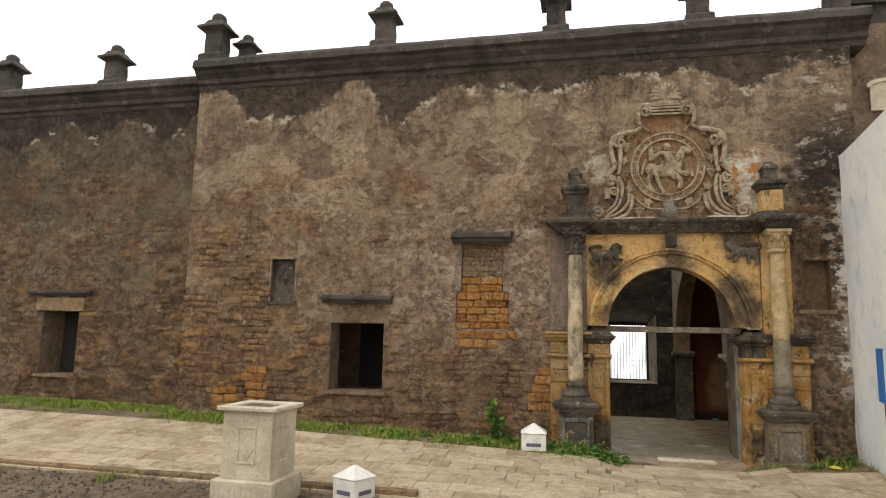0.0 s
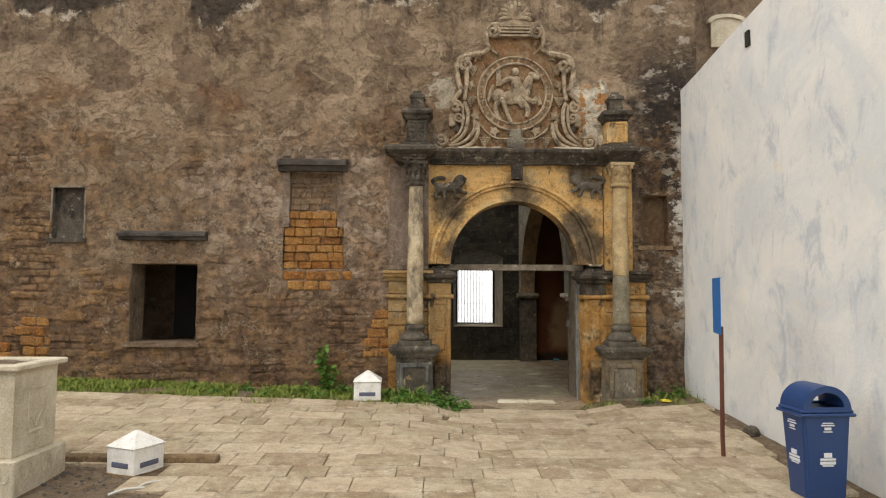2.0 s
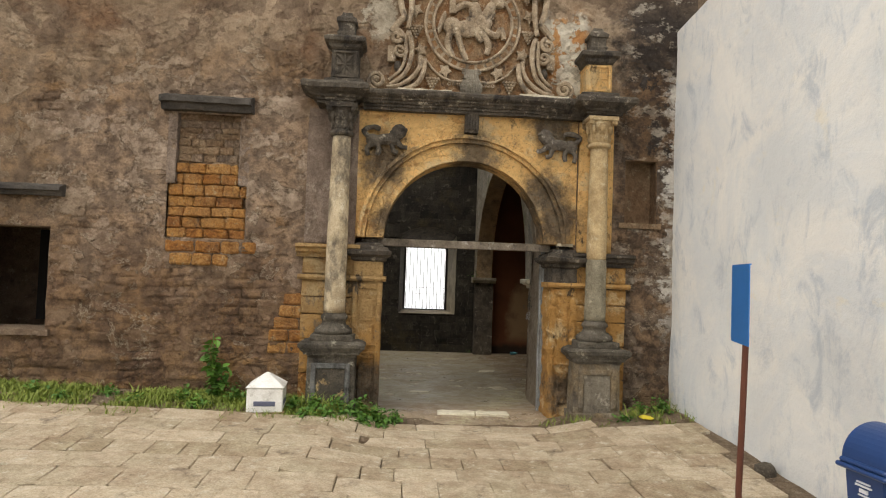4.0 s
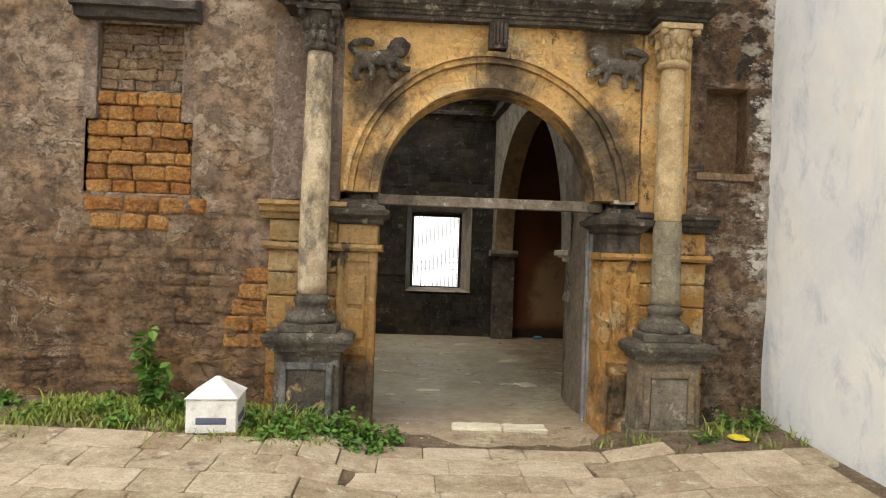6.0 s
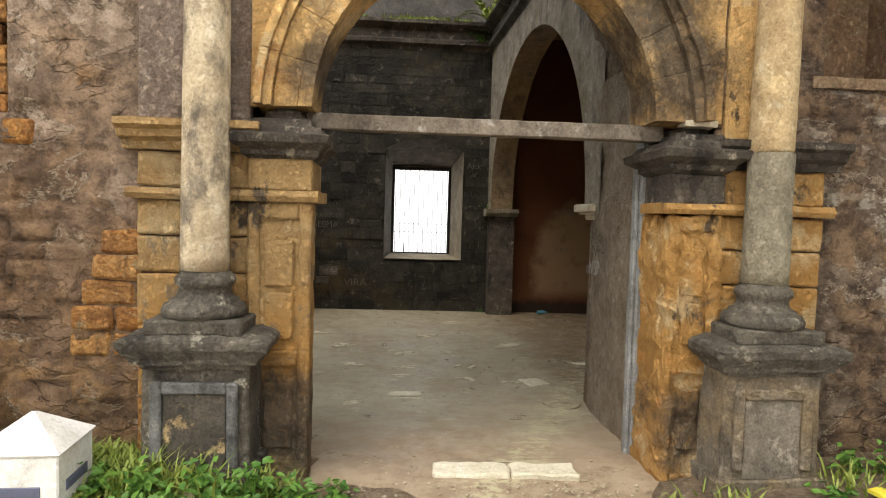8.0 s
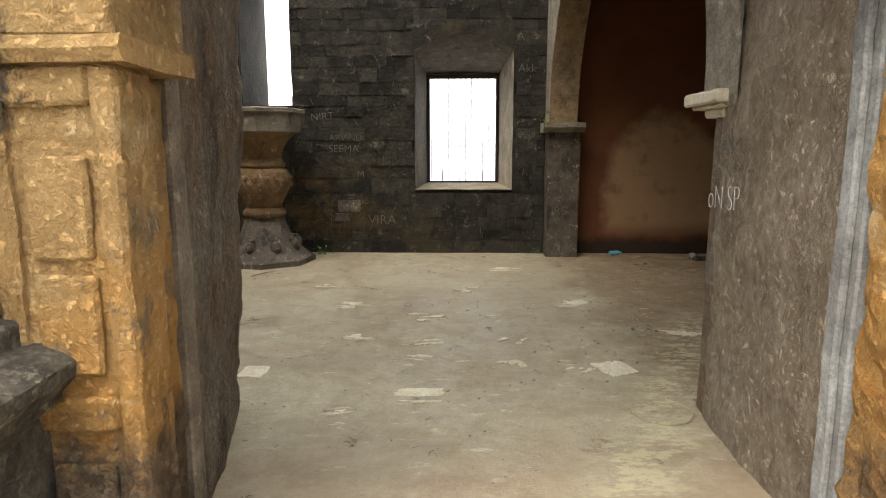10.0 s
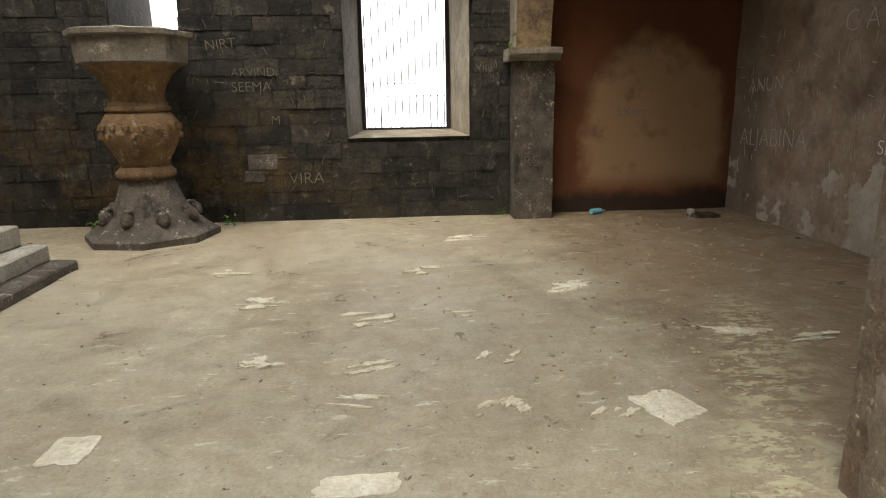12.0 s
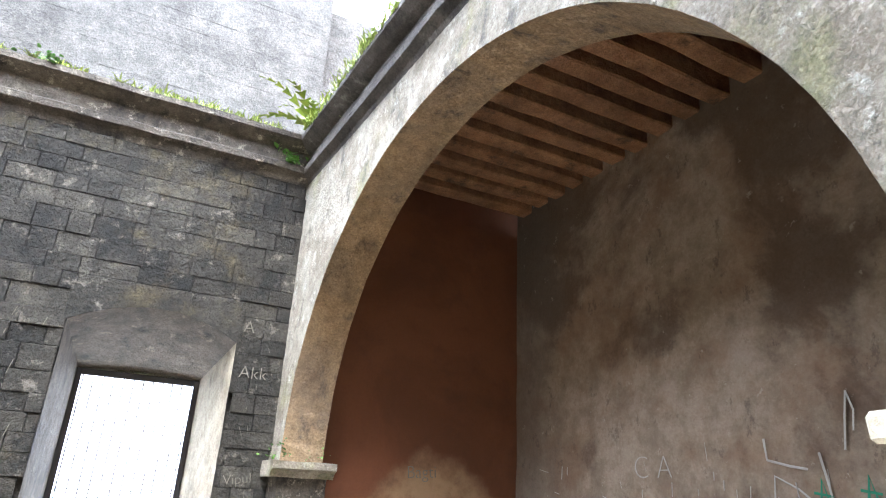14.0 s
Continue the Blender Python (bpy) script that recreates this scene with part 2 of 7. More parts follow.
    c = n.mix(n.math("MULTIPLY", n.ramp(n.noise(19, 7, 0.8, squash=(1, 1, 1.5)), 0.61, 0.65), 0.4), c, (0.32, 0.26, 0.19))
    c = n.mix(0.6, c, n.mix(n.ramp(n.noise(7, 9, 0.82), 0.3, 0.7), (0.16, 0.16, 0.16), (0.84, 0.84, 0.84)), "SOFT_LIGHT")
    h = n.math("ADD", n.math("MULTIPLY", mid, 0.8), n.math("MULTIPLY", fine, 0.4))
    h = n.math("ADD", h, n.math("MULTIPLY", n.noise(15, 6, 0.78), 0.9))
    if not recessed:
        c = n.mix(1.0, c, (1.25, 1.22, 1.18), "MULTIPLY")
    h = n.math("SUBTRACT", h, n.math("MULTIPLY", seam, 0.5))
    h = n.math("ADD", h, n.math("SUBTRACT", n.math("MULTIPLY", scab, 0.9), n.math("MULTIPLY", crack, 0.7)))
    return n.done(c, 0.93, n.bump(h, 1.0, 0.05), spec=0.2)


def ochre_material():
    """Soft ochre stone: cream and peach high up, orange and pitted low down, with black lichen stains."""
    n = Nodes("ochre_sandstone")
    x, z = n.axis(0), n.axis(2)
    big, mid, fine = n.noise(1.6, 6, 0.68), n.noise(7, 6, 0.72), n.noise(48, 4, 0.75)
    wob = n.math("MULTIPLY", n.math("SUBTRACT", big, 0.5), 2.4)
    c = n.mix(n.ramp(n.math("ADD", z, wob), 1.4, 3.1), (0.46, 0.250, 0.080), (0.90, 0.575, 0.235))
    c = n.mix(n.math("MULTIPLY", n.random(), 0.28), c, (0.40, 0.225, 0.085))
    c = n.mix(n.math("MULTIPLY", n.ramp(n.noise(2.3, 7, 0.72), 0.52, 0.62), 0.7), c, (0.66, 0.51, 0.29))
    c = n.mix(n.math("MULTIPLY", n.ramp(n.noise(3.1, 7, 0.74, at=n.scaled(n.pos, (1.0, 1.0, 1.3))), 0.56, 0.64), 0.6), c, (0.46, 0.20, 0.055))
    c = n.mix(n.math("MULTIPLY", n.ramp(mid, 0.52, 0.68), 0.38), c, (0.30, 0.165, 0.065))
    joint = n.math("MULTIPLY", n.ramp(n.cracks(2.4, (1.0, 1.0, 1.5), 0.10), 0.022, 0.006), n.math("MULTIPLY", n.ramp(z, 2.4, 2.5), n.ramp(n.noise(2.2, 5, 0.7), 0.42, 0.56)))
    c = n.mix(n.math("MULTIPLY", joint, 0.3), c, (0.25, 0.13, 0.05))
    buff = n.math("MULTIPLY", n.ramp(n.math("ADD", x, n.math("MULTIPLY", wob, 0.3)), -0.6, -1.1), n.math("MULTIPLY", n.ramp(n.math("ADD", z, wob), 0.9, 1.6), n.ramp(z, 2.45, 2.3)))
    c = n.mix(n.math("MULTIPLY", buff, 0.6), c, n.mix(n.ramp(mid, 0.4, 0.62), (0.40, 0.295, 0.155), (0.255, 0.185, 0.10)))
    c = n.mix(n.math("MULTIPLY", n.ramp(n.noise(4.2, 7, 0.76, squash=(1, 1, 0.8)), 0.55, 0.62), n.math("MULTIPLY", n.math("MULTIPLY", n.ramp(x, -0.6, -1.0), n.ramp(z, 2.45, 2.3)), 0.7)), c, (0.17, 0.145, 0.11))
    soot = n.ramp(n.noise(1.9, 8, 0.74, squash=(1.3, 1.3, 0.75)), 0.57, 0.64)
    for cx, cz, r in ((1.02, 2.98, 0.26), (1.16, 2.66, 0.26), (0.08, 3.50, 0.24), (-1.06, 3.32, 0.26), (1.1, 3.9, 0.24), (-1.15, 0.45, 0.30), (-1.02, 2.62, 0.16), (1.4, 0.5, 0.2)):
        dx, dz = n.math("SUBTRACT", x, cx), n.math("SUBTRACT", z, cz)
        d = n.math("SQRT", n.math("ADD", n.math("MULTIPLY", dx, dx), n.math("MULTIPLY", dz, dz)))
        d = n.math("ADD", d, n.math("MULTIPLY", n.math("SUBTRACT", n.noise(4.5, 7, 0.72), 0.5), 0.8))
        soot = n.math("MAXIMUM", soot, n.math("SUBTRACT", 1.0, n.ramp(d, r - 0.10, r + 0.22)))
    c = n.mix(n.math("MULTIPLY", soot, 0.92), c, n.mix(n.ramp(mid, 0.42, 0.6), (0.055, 0.047, 0.039), (0.135, 0.108, 0.078)))
    c = n.mix(0.6, c, n.mix(fine, (0.25, 0.25, 0.25), (0.78, 0.78, 0.78)), "SOFT_LIGHT")
    h = n.math("ADD", n.math("MULTIPLY", mid, 1.1), n.math("MULTIPLY", fine, 0.3))
    h = n.math("ADD", h, n.math("MULTIPLY", n.ramp(n.noise(22, 6, 0.75), 0.40, 0.60), 0.5))
    c = n.mix(n.math("MULTIPLY", n.ramp(n.noise(22, 6, 0.75), 0.46, 0.36), 0.55), c, (0.17, 0.095, 0.04))
    return n.done(c, 0.95, n.bump(h, 0.9, 0.028), spec=0.1)


def limewash_material():
    n = Nodes("limewash")
    big, mid = n.noise(0.7, 6, 0.7, warp=0.8), n.noise(3.0, 7, 0.72, squash=(1, 1, 0.55), warp=0.5)
    c = n.mix(n.ramp(big, 0.36, 0.62), (0.79, 0.77, 0.72), (0.67, 0.685, 0.68))
    c = n.mix(n.math("MULTIPLY", n.ramp(mid, 0.50, 0.70), 0.75), c, (0.44, 0.485, 0.53))
    c = n.mix(n.math("MULTIPLY", n.ramp(n.noise(1.2, 6, 0.7, warp=1.0), 0.6, 0.72), 0.6), c, (0.76, 0.70, 0.56))
    c = n.mix(n.ramp(n.noise(7, 6, 0.8, squash=(1, 1, 0.4)), 0.70, 0.76), c, (0.36, 0.35, 0.33))
    fine = n.noise(30, 4, 0.7)
    h = n.math("ADD", n.math("MULTIPLY", n.noise(4.5, 5, 0.7), 1.2), n.math("MULTIPLY", fine, 0.25))
    return n.done(c, 0.85, n.bump(h, 0.7, 0.02), spec=0.25)


def floor_material():
    n = Nodes("worn_lime_floor")
    big, mid, fine = n.noise(0.45, 6, 0.65, warp=0.8), n.noise(2.2, 8, 0.76, warp=0.6), n.noise(60, 3, 0.75)
    c = n.mix(n.ramp(big, 0.38, 0.62), (0.360, 0.317, 0.222), (0.300, 0.247, 0.165))
    x = n.axis(0)
    damp = n.math("ADD", x, n.math("MULTIPLY", n.math("SUBTRACT", n.noise(0.8, 6, 0.7), 0.5), 3.0))
    c = n.mix(n.math("MULTIPLY", n.ramp(damp, 0.7, 1.7), 0.75), c, (0.165, 0.108, 0.060))
    c = n.mix(n.math("MULTIPLY", n.ramp(mid, 0.50, 0.68), 0.6), c, (0.185, 0.148, 0.098))
    c = n.mix(n.math("MULTIPLY", n.ramp(n.noise(1.5, 8, 0.76, warp=1.0), 0.60, 0.72), 0.6), c, (0.085, 0.090, 0.045))
    pale = n.noise(2.3, 8, 0.72, squash=(0.7, 1.7, 1), warp=0.4)
    c = n.mix(n.math("MULTIPLY", n.ramp(pale, 0.60, 0.66), 0.4), c, (0.43, 0.39, 0.285))
    c = n.mix(n.math("MULTIPLY", n.ramp(n.noise(7, 7, 0.75, squash=(0.6, 1.6, 1)), 0.60, 0.63), 0.7), c, (0.54, 0.50, 0.39))
    c = n.mix(n.ramp(n.noise(24, 5, 0.72), 0.67, 0.70), c, (0.56, 0.52, 0.42))
    c = n.mix(n.ramp(n.noise(19, 5, 0.72), 0.64, 0.68), c, (0.07, 0.058, 0.04))
    c = n.mix(0.9, c, n.mix(fine, (0.2, 0.2, 0.2), (0.8, 0.8, 0.8)), "SOFT_LIGHT")
    c = n.mix(0.5, c, n.mix(n.ramp(n.noise(5, 8, 0.8), 0.3, 0.7), (0.25, 0.25, 0.25), (0.75, 0.75, 0.75)), "SOFT_LIGHT")
    y = n.axis(1)
    c = n.mix(n.ramp(n.math("ADD", y, n.math("MULTIPLY", n.noise(1.1, 7, 0.72), 2.6)), 3.0, 1.7), c, n.mix(n.ramp(n.noise(6, 7, 0.75), 0.42, 0.6), (0.34, 0.262, 0.178), (0.25, 0.185, 0.122)))
    lichen = n.math("ADD", n.math("ABSOLUTE", n.math("SUBTRACT", n.math("ADD", x, n.math("MULTIPLY", y, -0.45)), 0.15)), n.math("MULTIPLY", n.noise(1.2, 5, 0.7), 0.8))
    lichen = n.math("MULTIPLY", n.ramp(lichen, 0.75, 0.45), n.ramp(n.noise(9, 7, 0.74, squash=(0.8, 1.5, 1)), 0.49, 0.54))
    c = n.mix(n.math("MULTIPLY", n.math("MULTIPLY", lichen, n.ramp(y, 4.6, 3.6)), 0.8), c, (0.47, 0.43, 0.27))
    h = n.math("ADD", mid, n.math("MULTIPLY", fine, 0.3))
    return n.done(c, n.ramp(mid, 0.9, 0.1), n.bump(h, 0.8, 0.012), spec=0.3)


def alcove_plaster():
    """Brown limewash with a paler, damp-edged patch rubbed by hands low on the wall."""
    n = Nodes("brown_limewash")
    big, mid, fine = n.noise(0.8, 6, 0.65, warp=0.6), n.noise(3, 6, 0.7), n.noise(45, 3, 0.7)
    c = n.mix(n.ramp(big, 0.35, 0.65), (0.135, 0.052, 0.024), (0.098, 0.039, 0.019))
    x, z = n.axis(0), n.axis(2)
    w = n.math("MULTIPLY", n.math("SUBTRACT", n.noise(2.6, 5, 0.6), 0.5), 0.45)
    d = n.math("SQRT", n.math("ADD", n.math("POWER", n.math("SUBTRACT", x, 2.72), 2.0), n.math("POWER", n.math("MULTIPLY", n.math("MAXIMUM", n.math("SUBTRACT", z, 0.9), 0.0), 0.80), 2.0)))
    c = n.mix(n.math("MULTIPLY", n.ramp(n.math("ADD", d, w), 0.95, 0.72), n.ramp(z, 0.2, 0.5)), c, (0.255, 0.160, 0.085))
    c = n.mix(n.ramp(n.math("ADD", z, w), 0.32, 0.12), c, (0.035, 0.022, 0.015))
    c = n.mix(n.math("MULTIPLY", n.ramp(mid, 0.5, 0.75), 0.5), c, (0.075, 0.034, 0.02))
    c = n.mix(0.4, c, n.mix(fine, (0.35, 0.35, 0.35), (0.65, 0.65, 0.65)), "SOFT_LIGHT")
    return n.done(c, 0.92, n.bump(n.math("ADD", mid, n.math("MULTIPLY", fine, 0.2)), 0.6, 0.01), spec=0.2)


def alcove_render():
    """Grey-brown render: dark blotches high up, darker towards the far corner, pale plaster showing where it has peeled
    low down.
    """
    n = Nodes("grey_stained_render")
    y, z = n.axis(1), n.axis(2)
    big, mid, fine = n.noise(0.6, 8, 0.62, warp=0.3), n.noise(3.2, 8, 0.74), n.noise(45, 4, 0.72)
    c = n.mix(n.ramp(mid, 0.36, 0.64), (0.195, 0.146, 0.101), (0.300, 0.240, 0.178))
    c = n.mix(n.math("MULTIPLY", n.ramp(n.noise(1.1, 6, 0.66), 0.46, 0.62), 0.6), c, (0.185, 0.112, 0.064))
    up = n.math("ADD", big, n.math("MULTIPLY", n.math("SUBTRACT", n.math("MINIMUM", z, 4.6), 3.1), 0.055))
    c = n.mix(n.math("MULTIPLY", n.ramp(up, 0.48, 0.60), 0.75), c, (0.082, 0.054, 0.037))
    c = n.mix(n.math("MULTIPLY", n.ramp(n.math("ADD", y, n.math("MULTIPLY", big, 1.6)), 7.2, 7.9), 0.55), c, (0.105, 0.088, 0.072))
    peel = n.math("ADD", n.noise(0.95, 7, 0.6), n.math("SUBTRACT", n.math("SUBTRACT", n.math("MULTIPLY", n.ramp(z, 1.6, 0.4), 0.30), 0.16), n.math("MULTIPLY", n.ramp(y, 4.6, 6.6), 0.10)))
    c = n.mix(n.math("MULTIPLY", n.ramp(peel, 0.575, 0.60), 0.8), c, n.mix(n.ramp(mid, 0.4, 0.6), (0.44, 0.40, 0.33), (0.32, 0.28, 0.22)))
    c = n.mix(n.math("MULTIPLY", n.ramp(n.noise(5.5, 8, 0.78, squash=(1, 1, 0.6)), 0.58, 0.63), 0.5), c, (0.085, 0.062, 0.046))
    c = n.mix(n.math("MULTIPLY", n.ramp(n.noise(8, 7, 0.76), 0.63, 0.67), 0.5), c, (0.40, 0.35, 0.28))
    c = n.mix(0.5, c, n.mix(fine, (0.2, 0.2, 0.2), (0.82, 0.82, 0.82)), "SOFT_LIGHT")
    h = n.math("ADD", mid, n.math("MULTIPLY", fine, 0.25))
    return n.done(c, 0.93, n.bump(h, 0.8, 0.014), spec=0.2)


def plain(name, colour, rough=0.6, metal=0.0, grain=40.0, amount=0.25, spec=0.4, bump=0.002):
    n = Nodes(name)
    f, g = n.noise(grain, 4, 0.7), n.noise(4.0, 5, 0.7)
    dark = tuple(v * 0.55 for v in colour)
    c = n.mix(n.math("MULTIPLY", n.ramp(g, 0.4, 0.75), amount * 1.6), colour, dark)
    c = n.mix(n.math("MULTIPLY", f, amount), c, dark)
    return n.done(c, rough, n.bump(f, 0.5, bump), metal, spec)


def leaf_material(name, a, b):
    n = Nodes(name)
    c = n.mix(n.island(), a, b)
    c = n.mix(0.3, c, n.mix(n.noise(30, 3), (0.2, 0.2, 0.2), (0.8, 0.8, 0.8)), "SOFT_LIGHT")
    n.into(n.bsdf.inputs["Subsurface Weight"], 0.0)
    return n.done(c, 0.55, spec=0.35)


M = {
    "facade": facade_material(),
    "facade_recessed": facade_material("shaded_olive_plaster_over_laterite", True),
    "limewash": limewash_material(),
    "rubble": weathered("brown_rubble", (0.215, 0.145, 0.095), (0.29, 0.21, 0.14), (0.085, 0.060, 0.045), (0.40, 0.33, 0.24), 0.4, 0.34, 0.03, 0.95),
    "greywall": weathered("grey_coursed_render", (0.105, 0.096, 0.082), (0.080, 0.071, 0.060), (0.040, 0.036, 0.031), (0.15, 0.14, 0.118), 0.7, 0.3, 0.015),
    "floor": floor_material(),
    "brown": alcove_plaster(),
    "ochre": ochre_material(),
    "laterite": weathered("orange_laterite", (0.52, 0.240, 0.058), (0.37, 0.175, 0.056), (0.10, 0.065, 0.042), (0.46, 0.32, 0.16), 0.26, 0.30, 0.035, 0.95, "object", 40),
    "black": weathered("blackened_stone", (0.066, 0.054, 0.042), (0.130, 0.108, 0.080), (0.016, 0.014, 0.013), (0.33, 0.285, 0.215), 0.45, 0.44, 0.02),
    "shaft": weathered("buff_column_stone", (0.54, 0.44, 0.29), (0.37, 0.285, 0.18), (0.085, 0.072, 0.058), (0.66, 0.58, 0.42), 0.55, 0.60, 0.008),
    "drum": weathered("pitted_grey_drum", (0.30, 0.265, 0.185), (0.225, 0.195, 0.135), (0.085, 0.072, 0.052), (0.40, 0.35, 0.25), 0.5, 0.34, 0.014),
    "yellow_shaft": weathered("yellow_shaft_stone", (0.52, 0.385, 0.205), (0.40, 0.285, 0.15), (0.13, 0.10, 0.068), (0.60, 0.50, 0.32), 0.5, 0.36, 0.010),
    "relief": weathered("carved_limestone", (0.44, 0.345, 0.235), (0.285, 0.215, 0.14), (0.060, 0.046, 0.036), (0.58, 0.49, 0.36), 0.3, 0.46, 0.010),
    "relief_red": weathered("red_ochre_ground", (0.225, 0.105, 0.040), (0.27, 0.18, 0.10), (0.050, 0.036, 0.027), (0.36, 0.26, 0.16), 0.22, 0.46, 0.012),
    "niche_stone": weathered("muddy_niche_stone", (0.235, 0.140, 0.074), (0.265, 0.178, 0.105), (0.10, 0.064, 0.04), (0.33, 0.25, 0.16), 0.3, 0.34, 0.03, 0.95, "object", 40),
    "coping": weathered("lichened_coping", (0.062, 0.054, 0.046), (0.095, 0.082, 0.068), (0.022, 0.02, 0.018), (0.15, 0.14, 0.115), 1.0, 0.4, 0.015),
    "jamb": weathered("rough_render", (0.275, 0.235, 0.175), (0.270, 0.180, 0.110), (0.095, 0.074, 0.055), None, 0.6, 0.44, 0.09, 0.95, None, 17),
    "ashlar": weathered("sooty_ashlar_object", (0.019, 0.016, 0.012), (0.044, 0.038, 0.028), (0.006, 0.005, 0.0045), (0.14, 0.12, 0.095), 0.6, 0.44, 0.024, 0.9, "object", 50, (0.070, 0.054, 0.026), True),
    "ashlar_rest": weathered("sooty_ashlar_island", (0.019, 0.016, 0.012), (0.044, 0.038, 0.028), (0.006, 0.005, 0.0045), (0.14, 0.12, 0.095), 0.6, 0.44, 0.024, 0.9, "island", 50, (0.070, 0.054, 0.026), True),
    "mortar": weathered("dark_mortar", (0.034, 0.029, 0.022), (0.055, 0.047, 0.036), (0.016, 0.014, 0.012)),
    "archstone": weathered("pale_arch_stone", (0.30, 0.265, 0.205), (0.215, 0.18, 0.132), (0.07, 0.062, 0.052), (0.44, 0.41, 0.34), 0.5, 0.36, 0.016, 0.9, None, 60.0, (0.20, 0.19, 0.085)),
    "soffit": weathered("ochre_soffit", (0.30, 0.20, 0.105), (0.215, 0.15, 0.09), (0.07, 0.056, 0.043), None, 0.5, 0.38, 0.016),
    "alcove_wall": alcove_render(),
    "timber": weathered("grey_timber", (0.20, 0.165, 0.125), (0.12, 0.095, 0.07), (0.045, 0.036, 0.029), (0.32, 0.29, 0.25), 0.5, 0.34, 0.004, 0.85),
    "daub": weathered("mauve_daub", (0.300, 0.228, 0.175), (0.235, 0.172, 0.130), (0.11, 0.080, 0.060), (0.38, 0.31, 0.24), 0.5, 0.32, 0.03, 0.95),
    "blue_timber": weathered("blue_grey_painted_timber", (0.265, 0.268, 0.258), (0.195, 0.190, 0.178), (0.07, 0.062, 0.052), (0.36, 0.35, 0.32), 0.5, 0.32, 0.006, 0.8),
    "beam": weathered("ceiling_timber", (0.30, 0.155, 0.075), (0.20, 0.105, 0.055), (0.05, 0.036, 0.026), None, 0.6, 0.34, 0.01, 0.85),
    "slab": weathered("paving_sandstone", (0.50, 0.425, 0.295), (0.41, 0.315, 0.212), (0.17, 0.13, 0.09), (0.58, 0.51, 0.385), 0.5, 0.30, 0.010, 0.85, "object", 55),
    "slab_rest": weathered("paving_sandstone_rest", (0.50, 0.425, 0.295), (0.41, 0.315, 0.212), (0.17, 0.13, 0.09), (0.58, 0.51, 0.385), 0.5, 0.30, 0.010, 0.85, "island", 55),
    "soil": weathered("brown_soil", (0.275, 0.205, 0.135), (0.205, 0.145, 0.092), (0.10, 0.074, 0.05), (0.40, 0.33, 0.24), 0.35, 0.26, 0.03, 0.97),
    "gravel": weathered("grey_grit", (0.20, 0.18, 0.155), (0.145, 0.128, 0.108), (0.065, 0.058, 0.05), (0.34, 0.31, 0.27), 0.25, 0.25, 0.03, 0.97, None, 30),
    "cast": weathered("cream_cast_stone", (0.56, 0.50, 0.38), (0.47, 0.41, 0.30), (0.24, 0.20, 0.15), None, 0.8, 0.1, 0.003, 0.8),
    "white": weathered("white_painted_concrete", (0.76, 0.75, 0.71), (0.66, 0.64, 0.58), (0.34, 0.31, 0.27), None, 0.6, 0.12, 0.003, 0.75),
    "step_grey": weathered("grey_step_render", (0.36, 0.335, 0.28), (0.30, 0.275, 0.225), (0.14, 0.125, 0.10), None, 0.8, 0.2, 0.006, 0.9),
    "font": weathered("brown_carved_stone", (0.215, 0.132, 0.062), (0.155, 0.095, 0.048), (0.05, 0.04, 0.032), (0.33, 0.27, 0.19), 0.5, 0.3, 0.01),
    "font_rim": weathered("grey_rim_stone", (0.225, 0.20, 0.155), (0.165, 0.14, 0.105), (0.06, 0.052, 0.042), (0.38, 0.34, 0.27), 0.5, 0.34, 0.008),
    "font_foot": weathered("dark_foot_stone", (0.125, 0.105, 0.082), (0.085, 0.07, 0.055), (0.035, 0.030, 0.025), (0.36, 0.33, 0.28), 0.4, 0.36, 0.008),
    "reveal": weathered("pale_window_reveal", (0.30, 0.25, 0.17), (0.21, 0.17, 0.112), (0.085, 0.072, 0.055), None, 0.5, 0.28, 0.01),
    "reveal_dark": weathered("dark_brown_window_reveal", (0.115, 0.092, 0.066), (0.080, 0.064, 0.046), (0.028, 0.023, 0.018), (0.17, 0.135, 0.092), 0.5, 0.36, 0.012),
    "greystone": weathered("lichened_pedestal_stone", (0.138, 0.120, 0.092), (0.080, 0.069, 0.053), (0.026, 0.022, 0.019), (0.37, 0.335, 0.26), 0.5, 0.44, 0.02),
    "worn_pedestal": weathered("ochre_stained_grey_stone", (0.26, 0.195, 0.115), (0.20, 0.17, 0.13), (0.055, 0.045, 0.035), (0.38, 0.33, 0.24), 0.4, 0.40, 0.016),
    "panel_border": weathered("blue_grey_border", (0.155, 0.155, 0.148), (0.105, 0.102, 0.095), (0.03, 0.027, 0.023), (0.26, 0.24, 0.20), 0.4, 0.42, 0.01),
    "pedestal_panel": weathered("lichened_panel", (0.055, 0.048, 0.04), (0.10, 0.085, 0.062), (0.02, 0.017, 0.014), (0.42, 0.30, 0.15), 0.5, 0.3, 0.008),
    "jamb_grey": weathered("gritty_grey_render", (0.415, 0.335, 0.240), (0.330, 0.255, 0.175), (0.17, 0.132, 0.094), None, 0.6, 0.30, 0.07, 0.95, None, 19),
    "greycourse": weathered("grey_coursed_stone", (0.092, 0.084, 0.073), (0.072, 0.065, 0.056), (0.040, 0.036, 0.031), (0.115, 0.106, 0.09), 0.7, 0.3, 0.010, 0.9),
    "iron": plain("dark_iron", (0.035, 0.03, 0.028), 0.6, 0.3),
    "rust": plain("rust_red_steel", (0.15, 0.055, 0.035), 0.7, 0.1),
    "blue": plain("faded_blue_paint", (0.018, 0.155, 0.46), 0.55, 0.0, 25, 0.12),
    "binblue": plain("navy_plastic", (0.015, 0.048, 0.155), 0.4, 0.0, 60, 0.1, 0.5),
